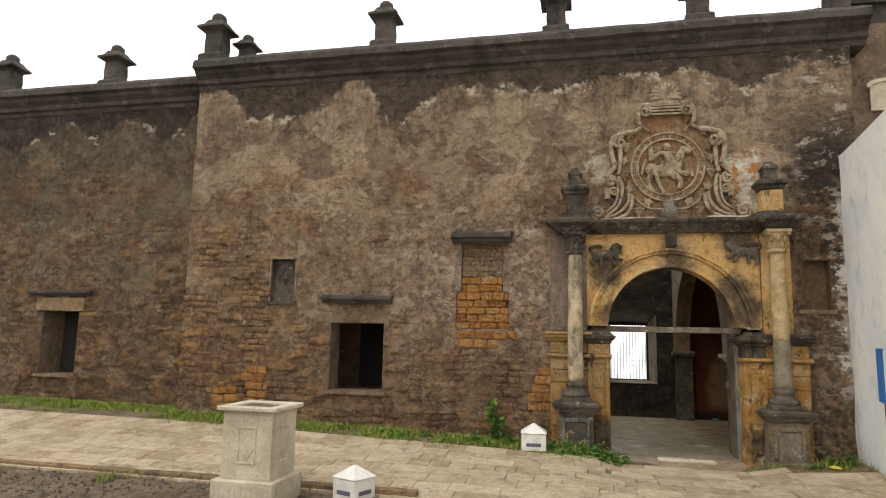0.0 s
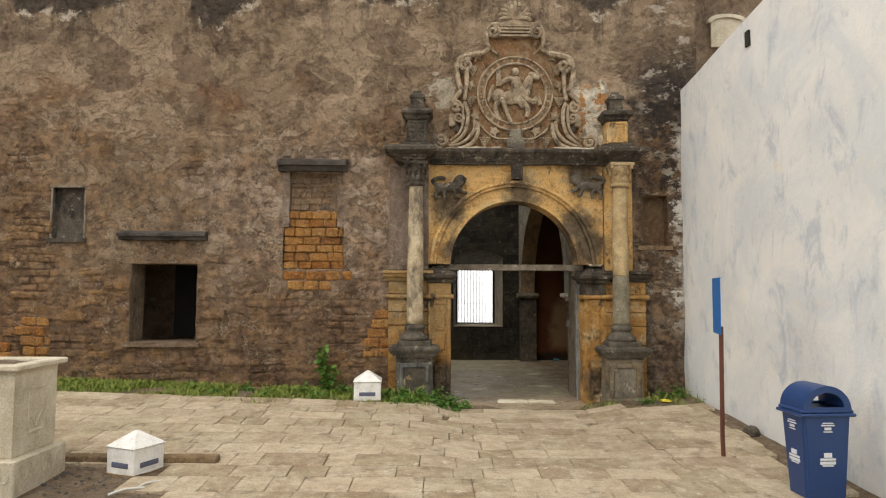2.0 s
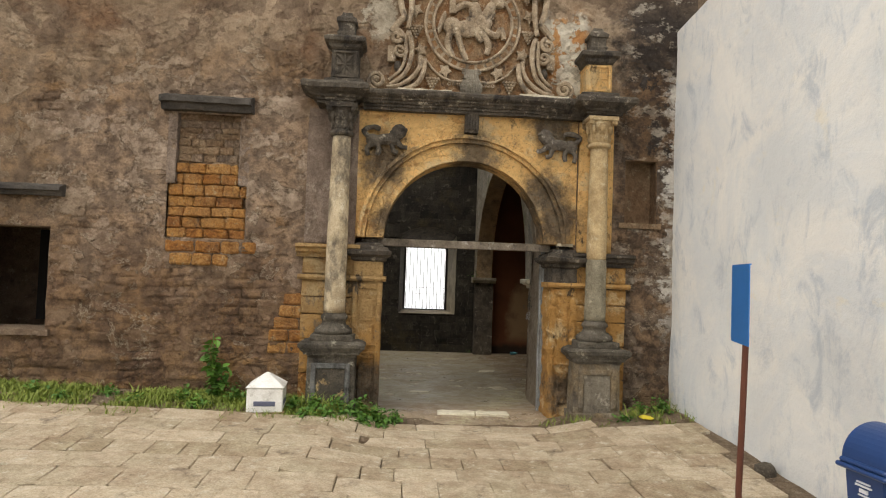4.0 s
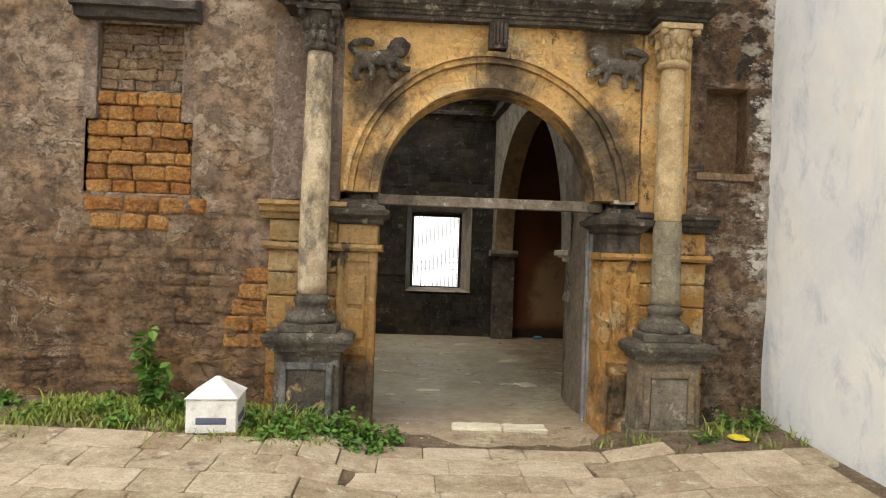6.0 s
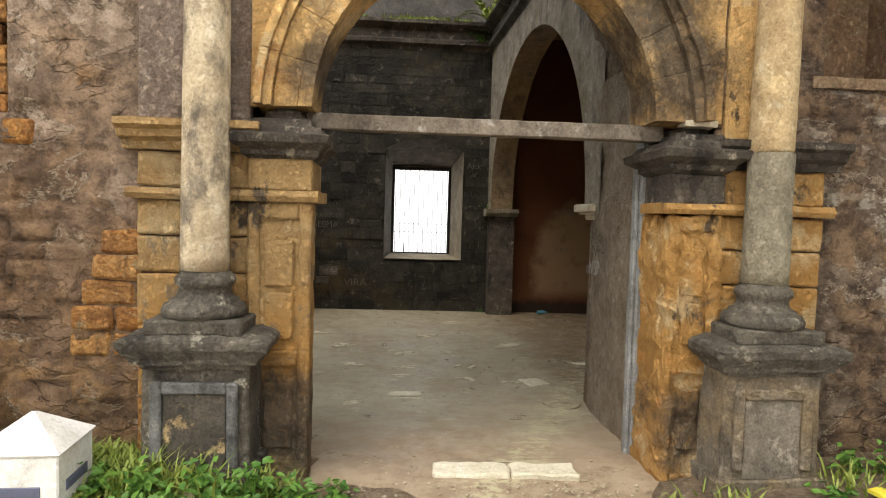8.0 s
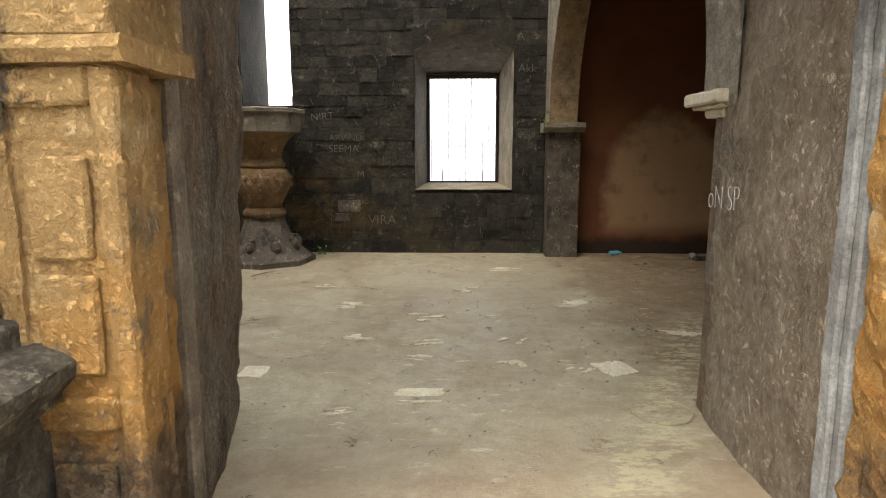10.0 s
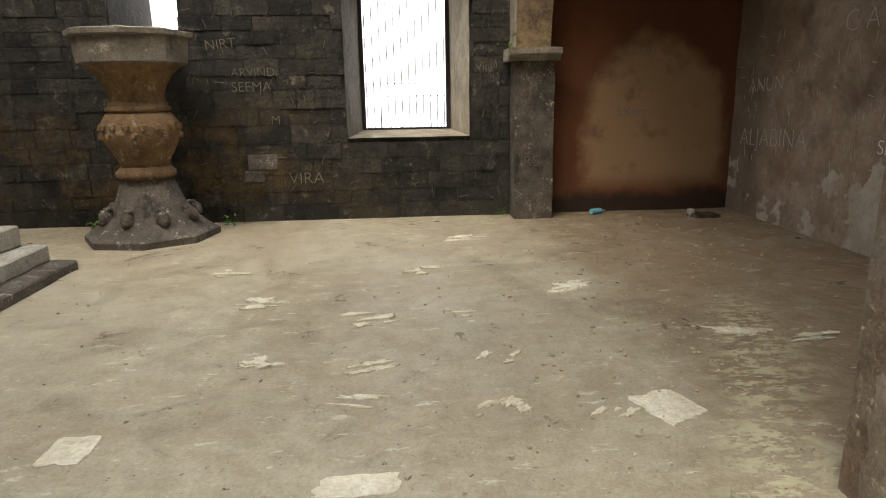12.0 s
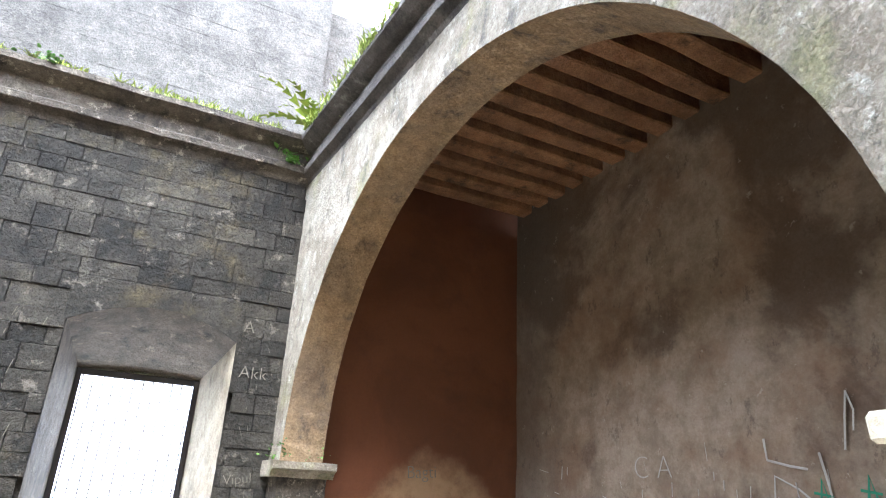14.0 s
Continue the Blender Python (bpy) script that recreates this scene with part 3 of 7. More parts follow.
    "print": plain("white_print", (0.7, 0.72, 0.75), 0.6, 0.0, 60, 0.1),
    "chalk": plain("scratched_chalk", (0.17, 0.15, 0.115), 0.95, 0.0, 60, 0.6),
    "chalk_white": plain("white_paint_scrawl", (0.66, 0.65, 0.62), 0.9, 0.0, 60, 0.3),
    "chalk_dim": plain("pale_scratched_plaster", (0.46, 0.43, 0.38), 0.95, 0.0, 60, 0.5),
    "green_paint": plain("green_paint", (0.03, 0.22, 0.12), 0.7),
    "sign": plain("slate_label", (0.12, 0.13, 0.19), 0.5),
    # near-black, so the darkness inside openings and the slot is in the colour
    "void": plain("painted_opening_dark", (0.03, 0.026, 0.023), 0.95),
    "leaf": leaf_material("broad_leaf", (0.040, 0.110, 0.016), (0.105, 0.215, 0.028)),
    "grass": leaf_material("grass_blade", (0.120, 0.175, 0.022), (0.275, 0.315, 0.065)),
    "moss": leaf_material("yellow_green_moss", (0.13, 0.18, 0.02), (0.27, 0.32, 0.045)),
    "yellow": plain("yellow_wrapper", (0.75, 0.62, 0.06), 0.5),
    "paper": plain("pale_litter", (0.6, 0.58, 0.54), 0.8),
    "crumb": weathered("lime_crumbs", (0.50, 0.43, 0.31), (0.34, 0.27, 0.18), (0.14, 0.11, 0.075), None, 0.05, 0.3, 0.003),
    "bottle": plain("turquoise_plastic", (0.12, 0.34, 0.40), 0.25, 0.0, 40, 0.1, 0.5),
    "patch": weathered("cream_patch", (0.66, 0.61, 0.47), (0.56, 0.51, 0.38), (0.30, 0.26, 0.18), None, 0.3, 0.14, 0.003),
}


# ---------------------------------------------------------------- mesh helpers
def part(name, bm, material, parent=None, label="", smooth=False):
    """Links a bmesh as one mesh object, under a thing or part where one is given."""
    me = bpy.data.meshes.new(name)
    bm.to_mesh(me)
    bm.free()
    me.materials.append(M[material])
    if smooth:
        me.shade_smooth()
    ob = new(name, me)
    if parent:
        ob.parent = parent
    if label:
        ob["label"] = label
    return ob


def thing(name, x, y, z, label, category, group="", kind="", turn=0.0):
    ob = new(name)
    ob.matrix_basis = pose(x, y, z, 0, 0, turn)
    return tagged(ob, label, category, group, kind)


def box(bm, x0, x1, y0, y1, z0, z1, soft=0.0):
    """A box; soft cuts its edges by that much."""
    got = bmesh.ops.create_cube(bm, size=1.0, matrix=Matrix.Translation(((x0 + x1) / 2, (y0 + y1) / 2, (z0 + z1) / 2)) @ Matrix.Diagonal((x1 - x0, y1 - y0, z1 - z0, 1)))
    if soft:
        edges = list({e for v in got["verts"] for e in v.link_edges})
        bmesh.ops.bevel(bm, geom=edges, offset=soft, segments=1, affect="EDGES", clamp_overlap=True)
    return got["verts"]


def boxes(*rows, soft=0.0):
    bm = bmesh.new()
    for r in rows:
        box(bm, *r, soft=soft)
    return bm


def rough_up(bm, amount, size=0.15):
    """Uneven, worn surfaces: shifts the points by a little noise."""
    for v in bm.verts:
        v.co += noise.noise_vector(v.co / size) * amount + noise.noise_vector(v.co / (size * 4)) * amount
    return bm


def dice(bm, size):
    """Cuts long edges so that wear can show."""
    for _ in range(6):
        long = [e for e in bm.edges if e.calc_length() > size]
        if not long:
            break
        bmesh.ops.subdivide_edges(bm, edges=long, cuts=1, use_grid_fill=True)
    return bm


def lathe(profile, sides=24, square=False, bm=None, at=(0, 0, 0)):
    """A turned body from (radius, height) pairs; square gives a four-sided one of that half width."""
    bm = bm or bmesh.new()
    n, k = (4, math.sqrt(2)) if square else (sides, 1.0)
    rings = []
    for r, z in profile:
        ring = []
        for i in range(n):
            a = 2 * math.pi * (i + (0.5 if square else 0)) / n
            ring.append(bm.verts.new((at[0] + r * k * math.cos(a), at[1] + r * k * math.sin(a), at[2] + z)))
        rings.append(ring)
    for a, b in zip(rings, rings[1:]):
        for i in range(n):
            bm.faces.new((a[i], a[(i + 1) % n], b[(i + 1) % n], b[i]))
    bm.faces.new(rings[0][::-1])
    bm.faces.new(rings[-1])
    return bm


def moulding(profile, x0, x1, bm=None, ends=True):
    """A straight moulding along x from an outline of (y, z) pairs."""
    bm = bm or bmesh.new()
    a = [bm.verts.new((x0, y, z)) for y, z in profile]
    b = [bm.verts.new((x1, y, z)) for y, z in profile]
    n = len(profile)
    for i in range(n):
        bm.faces.new((a[i], b[i], b[(i + 1) % n], a[(i + 1) % n]))
    if ends:
        bm.faces.new(a[::-1])
        bm.faces.new(b)
    bmesh.ops.recalc_face_normals(bm, faces=bm.faces)
    return bm


def prism(outline, y0, y1, bm=None):
    """A flat outline of (x, z) pairs given a thickness along y."""
    bm = bm or bmesh.new()
    a = [bm.verts.new((x, y0, z)) for x, z in outline]
    b = [bm.verts.new((x, y1, z)) for x, z in outline]
    n = len(outline)
    for i in range(n):
        bm.faces.new((a[i], a[(i + 1) % n], b[(i + 1) % n], b[i]))
    bm.faces.new(a[::-1])
    bm.faces.new(b)
    bmesh.ops.recalc_face_normals(bm, faces=bm.faces)
    return bm


def tube(points, radius, bm=None, sides=6, taper=1.0):
    """A round rod through points; taper is the end's share of the radius."""
    bm = bm or bmesh.new()
    pts = [Vector(p) for p in points]
    rings = []
    for i, p in enumerate(pts):
        d = (pts[min(i + 1, len(pts) - 1)] - pts[max(i - 1, 0)]).normalized()
        u = d.cross(Vector((0.31, 0.17, 0.93))).normalized()
        w = d.cross(u)
        r = radius * (1 + (taper - 1) * i / (len(pts) - 1))
        rings.append([bm.verts.new(p + (u * math.cos(t) + w * math.sin(t)) * r) for t in [2 * math.pi * k / sides for k in range(sides)]])
    for a, b in zip(rings, rings[1:]):
        for k in range(sides):
            bm.faces.new((a[k], a[(k + 1) % sides], b[(k + 1) % sides], b[k]))
    bm.faces.new(rings[0][::-1])
    bm.faces.new(rings[-1])
    return bm


def blob(bm, x, y, z, rx, ry, rz, turn=0.0, detail=2):
    m = pose(x, y, z, 0, turn, 0) @ Matrix.Diagonal((rx, ry, rz, 1))
    bmesh.ops.create_icosphere(bm, subdivisions=detail, radius=1.0, matrix=m)
    return bm


def wedge(bm, cx, cz, r0, r1, a0, a1, y0, y1, steps=3):
    """One arch stone between two radii and two angles (degrees), from y0 to y1."""
    inner, outer = [], []
    for i in range(steps + 1):
        a = radians(a0 + (a1 - a0) * i / steps)
        inner.append((cx + r0 * math.cos(a), cz + r0 * math.sin(a)))
        outer.append((cx + r1 * math.cos(a), cz + r1 * math.sin(a)))
    return prism(inner + outer[::-1], y0, y1, bm)


# ---------------------------------------------------------------- ground
def spread(x, table):
    return float(np.interp(x, [a for a, _ in table], [b for _, b in table]))


FOOT = [(-16, 0.62), (-9, 0.55), (-5, 0.42), (-3, 0.36), (-1.5, 0.30), (-0.95, 0.15), (1.0, 0.14), (1.4, 0.22), (2.75, 0.33)]


def ground(x, y):
    """The yard's height: level, rising towards the foot of the facade."""
    t = min(max((y + 4.5) / 4.0, 0), 1) ** 1.2
    return 0.12 + (spread(x, FOOT) - 0.12) * t


def ground_sheet():
    xs = [-400, -120, -50, -28, *np.arange(-20, 8.1, 0.25), 14, 40, 120, 400]
    ys = [-400, -120, -50, -30, *np.arange(-20, 0.3, 0.25)]
    bm = bmesh.new()
    rows = []
    for y in ys:
        row = []
        for x in xs:
            lump = 0.02 * noise.noise(Vector((x * 2.1, y * 2.1, 0.3))) if abs(x) < 21 and y > -21 else 0
            row.append(bm.verts.new((x, y, ground(x, y) - 0.035 + lump)))
        rows.append(row)
    for a, b in zip(rows, rows[1:]):
        for i in range(len(xs) - 1):
            bm.faces.new((a[i], a[i + 1], b[i + 1], b[i]))
    return bm


earth = part("ground", ground_sheet(), "soil", smooth=True)
tagged(earth, "bare brown earth of the yard, rising to the facade", "ground", kind="structure")


# ---------------------------------------------------------------- facade wall
HOLES = [(-6.25, -5.16, 1.06, 2.35), (-3.70, -2.90, 2.27, 3.84), (-3.78, -2.80, 2.27, 2.95), (-7.54, -7.04, 2.74, 3.58), (2.10, 2.53, 2.67, 3.52), (-1.42, 1.42, -0.2, 3.98)]


def chance(i, j, seed):
    return (math.sin(i * 78.233 + j * 37.719 + seed * 5.1) * 43758.5453) % 1.0


def masonry(x, z, seed=0.0):
    """Rough coursed blocks: the distance to the nearest joint, and a number for the stone."""
    course = 0.118
    v = z / course + 0.5 * noise.noise(Vector((x * 0.9, z * 0.7, 4 + seed))) + 0.13 * noise.noise(Vector((x * 5, z * 5, 2)))
    r = math.floor(v)
    width = 0.20 + 0.14 * chance(r, 3, seed)
    u = x / width + 9 * chance(r, 1, seed) + 0.10 * noise.noise(Vector((x * 6, z * 6, 8)))
    k = math.floor(u)
    lo, hi = k + 0.5 * chance(k, r, seed) - 0.25, k + 1 + 0.5 * chance(k + 1, r, seed) - 0.25
    if u < lo:
        k, lo, hi = k - 1, k - 1 + 0.5 * chance(k - 1, r, seed) - 0.25, lo
    elif u > hi:
        k, lo, hi = k + 1, hi, k + 2 + 0.5 * chance(k + 2, r, seed) - 0.25
    across = min(v - r, r + 1 - v) * course
    along = min(u - lo, hi - u) * width
    return min(across, along), chance(k, r + 0.5, seed)


FLAKE = [(-22, 6.5), (-14.5, 6.3), (-13.2, 6.9), (-12.4, 6.5), (-11.6, 6.95), (-10.5, 6.4), (-9.5, 7.1), (-8.85, 7.27), (-8.27, 6.55), (-6.76, 6.58), (-6.05, 7.26), (-5.65, 7.1), (-5.18, 6.32), (-4.6, 6.6), (-3.94, 7.0), (-3.05, 6.88), (-1.77, 6.74), (-1.05, 6.91), (0.53, 7.01), (1.46, 6.58), (2.3, 6.99), (3.0, 6.88)]


def facade_mesh(x0, x1, z0, z1, step, holes, y0=0.0, seed=0.0):
    xs = sorted({round(v, 3) for v in np.arange(x0, x1 + 1e-6, step)} | {v for h in holes for v in h[:2] if x0 < v < x1})
    zs = sorted({round(v, 3) for v in np.arange(z0, z1 + 1e-6, step)} | {v for h in holes for v in h[2:] if z0 < v < z1})
    verts, bare, tone, seam, crust = [], [], [], [], []
    for z in zs:
        for x in xs:
            p = Vector((x, seed, z))
            big = noise.fractal(p * 0.55, 1.0, 2.0, 4)
            skin = noise.fractal(p * 1.7 + Vector((7, 0, 3)), 1.0, 2.0, 4)
            b = min(max((2.9 - z) * 0.34 + big * 1.0 + skin * 0.7 + 0.30 + 0.5 * min(max((-6.3 - x) * 0.8, 0), 1), 0), 1)
            b = b * b * (3 - 2 * b)
            d, t = masonry(x, z, seed=seed)
            s = max(0.0, 1 - d / 0.022) * b * min(max(0.15 + 2.0 * noise.noise(p * 1.6), 0), 1)
            lift = 0.008 * (1 - b) + 0.012 * skin - 0.022 * s + 0.034 * (t - 0.5) * b + 0.03 * big + 0.022 * b * noise.noise(p * 5)
            lift += 0.009 * noise.noise(p * 9) + 0.008 * noise.noise(p * 19)
            edge = min([max(h[0] - x, x - h[1], h[2] - z, z - h[3], 0) for h in holes] + [1.0])
            if edge < 0.002:
                lift = 0.0
            verts.append((x, y0 - lift, z))
            bare.append(b), tone.append(t), seam.append(s), crust.append(z - spread(x, FLAKE))
    faces = []
    n = len(xs)
    for j in range(len(zs) - 1):
        for i in range(n - 1):
            cx, cz = (xs[i] + xs[i + 1]) / 2, (zs[j] + zs[j + 1]) / 2
            if any(h[0] < cx < h[1] and h[2] < cz < h[3] for h in holes):
                continue
            a = j * n + i
            faces.append((a, a + 1, a + n + 1, a + n))
    me = bpy.data.meshes.new("wall")
    me.from_pydata(verts, [], faces)
    for name, values in (("bare", bare), ("tone", tone), ("seam", seam), ("crust", crust)):
        me.attributes.new(name, "FLOAT", "POINT").data.foreach_set("value", values)
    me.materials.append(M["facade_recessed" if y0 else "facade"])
    me.shade_smooth()
    return me


wall = new("wall_facade", facade_mesh(-9.45, 3.05, -0.1, 7.3, 0.022, HOLES))
tagged(wall, "tall weathered laterite and plaster fortress wall, stained brown and black", "wall", kind="structure")
left_holes = [(-13.35, -12.4, 1.12, 2.52)]
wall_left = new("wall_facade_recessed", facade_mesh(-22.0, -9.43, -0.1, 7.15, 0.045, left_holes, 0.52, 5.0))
tagged(wall_left, "set-back stretch of weathered laterite and plaster fortress wall", "wall", kind="structure")
# the body of the wall behind its face, with the doorway through it
core = boxes(
    (-9.45, -7.2, 0.5, 2.0, -0.3, 7.3), (-4.4, -1.9, 0.5, 2.0, -0.3, 7.3), (-7.2, -4.4, 0.5, 2.0, -0.3, 0.6), (-7.2, -4.4, 0.5, 2.0, 3.0, 7.3), (-7.2, -4.4, 1.95, 2.0, 0.6, 3.0), (-7.2, -6.28, 0.42, 0.5, 0.6, 3.0), (-5.13, -4.4, 0.42, 0.5, 0.6, 3.0), (-6.28, -5.13, 0.42, 0.5, 0.6, 1.03), (-6.28, -5.13, 0.42, 0.5, 2.38, 3.0), (-15.3, -9.45, 1.2, 2.0, -0.3, 7.0),
    (1.9, 3.0, 0.36, 2.0, -0.3, 7.3), (-1.9, 1.9, 0.36, 2.0, 4.75, 7.3), (-9.45, -9.40, 0.04, 0.6, -0.3, 7.3), (3.0, 3.05, 0.06, 0.4, -0.3, 7.3),
)
part("wall_core", core, "rubble", wall)
part("wall_back", boxes((-22, -13.45, 0.6, 1.2, -0.3, 7.15), (-12.3, -9.4, 0.6, 1.2, -0.3, 7.15), (-13.45, -12.3, 0.6, 1.2, -0.3, 1.08), (-13.45, -12.3, 0.6, 1.2, 2.56, 7.15)), "rubble", wall_left)


def rear_arch(which):
    """The thick wall's passage: splayed rough jambs under a high round rear arch."""
    bm = bmesh.new()
    for side, near, far in [q for q in ((-1, 1.14, 1.54), (1, 1.15, 1.27)) if q[0] == which]:
        low, high = -0.3, 2.95
        rows = []
        for j in range(65):
            z = low + (high - low) * j / 64
            row = []
            for i in range(17):
                y = 0.36 + (2.0 - 0.36) * i / 16
                x = near + (far - (0.065 * max(z, 0) if side < 0 else 0) - near) * i / 16
                x -= 0.03 * noise.noise(Vector((side * 3, y * 2, z * 2))) + 0.014 * noise.noise(Vector((side, y * 8, z * 8))) + 0.010 * noise.noise(Vector((side, y * 17, z * 17)))
                if i == 16:
                    x += 0.03
                row.append(bm.verts.new((side * x, y, z)))
            for i in range(1, 4):
                row.append(bm.verts.new((side * (far - (0.065 * max(z, 0) if side < 0 else 0) + 0.03 + 0.25 * i), 2.0 + 0.015 * noise.noise(Vector((i, z * 3, 1))), z)))
            rows.append(row)
        for a, b in zip(rows, rows[1:]):
            for i in range(19):
                bm.faces.new((a[i], a[i + 1], b[i + 1], b[i]))
    if which:
        bmesh.ops.recalc_face_normals(bm, faces=bm.faces)
        return bm
    # head of the passage
    steps = 24
    rings = []
    for y, r in ((0.36, 1.12), (2.0, 1.42)):
        mid = 0.0 if y < 1 else -0.12
        rings.append([bm.verts.new((mid - r * math.cos(math.pi * i / steps), y, 2.95 + 1.55 * math.sin(math.pi * i / steps))) for i in range(steps + 1)])
    lid = [[bm.verts.new((-1.95 + 3.9 * i / steps, y, 4.8)) for i in range(steps + 1)] for y in (0.36, 2.0)]
    for i in range(steps):
        bm.faces.new((rings[0][i], rings[0][i + 1], rings[1][i + 1], rings[1][i]))
        bm.faces.new((rings[0][i], rings[0][i + 1], lid[0][i + 1], lid[0][i]))
        bm.faces.new((rings[1][i], rings[1][i + 1], lid[1][i + 1], lid[1][i]))
    bmesh.ops.recalc_face_normals(bm, faces=bm.faces)
    return bm


part("door_jamb", rear_arch(-1), "jamb", wall, "rough brown rendered door jamb", smooth=True)
part("door_jamb", rear_arch(1), "jamb_grey", wall, "gritty grey rendered door jamb", smooth=True)
part("door_vault", rear_arch(0), "jamb", wall, "rough rendered head of the passage", smooth=True)

# coping with its moulded underside
CORNICE = [(0.3, 7.22), (-0.02, 7.22), (-0.05, 7.30), (-0.12, 7.33), (-0.13, 7.42), (-0.24, 7.50), (-0.27, 7.56), (-0.36, 7.60), (-0.36, 7.72), (-0.30, 7.80), (0.3, 7.86), (2.0, 7.86), (2.0, 7.22)]
cornice = part("trim_coping", rough_up(dice(moulding(CORNICE, -9.44, 3.30), 0.5), 0.012), "coping")
tagged(cornice, "black-lichened moulded stone coping along the wall top", "coping", kind="structure")
low = [(y + 0.52, z - 0.12) for y, z in CORNICE]
cornice_left = part("trim_coping_recessed", rough_up(dice(moulding(low, -22.0, -9.3), 0.6), 0.012), "coping")
tagged(cornice_left, "black-lichened moulded stone coping on the set-back wall", "coping", kind="structure")


# ---------------------------------------------------------------- limewashed side wall
def white_wall():
    bm = bmesh.new()
    rows = []
    ys = np.arange(0.0, -16.1, -0.2)
    for k in range(29):
        row = []
        for y in ys:
            top = 5.27 + min(-y, 3.4) * 0.105 + max(-y - 3.4, 0) * 0.02
            z = -0.1 + (top + 0.1) * k / 28
            x = 2.76 + 0.02 * noise.fractal(Vector((1, y * 0.9, z * 0.9)), 1.0, 2.0, 4)
            row.append(bm.verts.new((x, float(y), z)))
        rows.append(row)
    rows.append([bm.verts.new((3.4, v.co.y, v.co.z + 0.03)) for v in rows[-1]])
    rows.append([bm.verts.new((3.4, v.co.y, -0.1)) for v in rows[-1]])
    for a, b in zip(rows, rows[1:]):
        for i in range(len(ys) - 1):
            bm.faces.new((a[i], a[i + 1], b[i + 1], b[i]))
    bmesh.ops.recalc_face_normals(bm, faces=bm.faces)
    return bm


white = part("wall_side", white_wall(), "limewash", smooth=False)
tagged(white, "tall limewashed wall with bluish-grey stains and a sloping top", "wall", kind="structure")
part("drain_slot", boxes((2.74, 2.78, -2.37, -2.27, 5.12, 5.32)), "void", white, "small dark slot in the wall")
yard_end = part("wall_yard", boxes((-22, 3.4, -20.4, -20.0, -0.2, 3.0)), "limewash")
tagged(yard_end, "plain limewashed wall closing the yard", "wall", kind="structure")

# ---------------------------------------------------------------- chamber behind the door
chamber_floor = bmesh.new()
rows = []
for y in np.arange(-0.65, 8.6, 0.15):
    rows.append([chamber_floor.verts.new((float(x), float(y), 0.13 * (1 - min(max((y - 0.1) / 1.5, 0), 1)) + 0.004 - 0.05 * min(max((-0.05 - y) / 0.5, 0), 1) + 0.022 * min(max(1.0 - y, 0), 1) * noise.noise(Vector((x * 2.3, y * 2.3, 6))) + 0.006 * noise.noise(Vector((x * 1.5, y * 1.5, 2))))) for x in np.arange(-15.0, 4.3, 0.2)])
for a, b in zip(rows, rows[1:]):
    for i in range(len(a) - 1):
        chamber_floor.faces.new((a[i], a[i + 1], b[i + 1], b[i]))
floor = part("floor", chamber_floor, "floor", smooth=True)
tagged(floor, "worn olive-grey lime floor with pale scuffs and damp stains", "floor", kind="structure")

WIN = (-0.82, 0.56, 0.93, 2.87)
SLOT = (-3.28, -2.56, 2.12, 4.0)
far = part("wall_far", boxes(
    (-15.0, -3.28, 7.49, 8.75, -0.3, 4.7), (-3.28, -2.56, 7.49, 8.75, -0.3, 2.12), (-3.28, -2.56, 7.49, 8.75, 4.0, 4.7), (-2.56, -0.82, 7.49, 8.75, -0.3, 4.7),
    (-0.82, 0.56, 7.49, 8.75, -0.3, 0.93), (-0.82, 0.56, 7.49, 8.75, 3.10, 4.7), (0.56, 1.46, 7.49, 8.75, -0.3, 4.7)), "mortar")
tagged(far, "soot-black coursed stone wall of the roofless chamber", "wall", kind="structure")
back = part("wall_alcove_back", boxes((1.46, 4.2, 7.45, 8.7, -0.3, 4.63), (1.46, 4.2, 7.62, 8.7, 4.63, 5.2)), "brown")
tagged(back, "brown limewashed alcove wall with a paler rubbed patch", "wall", kind="structure")
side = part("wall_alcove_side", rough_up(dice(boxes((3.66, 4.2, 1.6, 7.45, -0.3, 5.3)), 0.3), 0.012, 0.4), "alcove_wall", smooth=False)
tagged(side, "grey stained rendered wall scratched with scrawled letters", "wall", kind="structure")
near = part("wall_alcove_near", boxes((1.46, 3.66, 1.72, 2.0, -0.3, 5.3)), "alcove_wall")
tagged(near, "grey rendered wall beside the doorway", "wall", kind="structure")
# unseen wall, added and set close to keep skylight out of the chamber
skylight_blocker = part("wall_chamber_left", boxes((-6.4, -6.1, 2.0, 7.43, -0.3, 7.0)), "ashlar_rest")
tagged(skylight_blocker, "unseen dark stone wall added to cut the chamber's skylight", "wall", kind="structure")
upper = part("wall_upper", rough_up(dice(boxes((-15.3, 1.12, 7.92, 8.75, 4.7, 7.6), (1.12, 4.2, 8.05, 8.75, 4.7, 7.45)), 0.35), 0.015, 0.3), "greywall")
tagged(upper, "grey upper wall set back above a mossy ledge", "wall", kind="structure")

# arch wall between chamber and alcove
AY, AZ, AA, AB = 4.62, 1.86, 2.51, 2.33


def skewed(bm):
    """The arch wall runs a little out of square with the chamber."""
    for v in bm.verts:
        v.co.x += (7.1 - v.co.y) * 0.04
    return bm


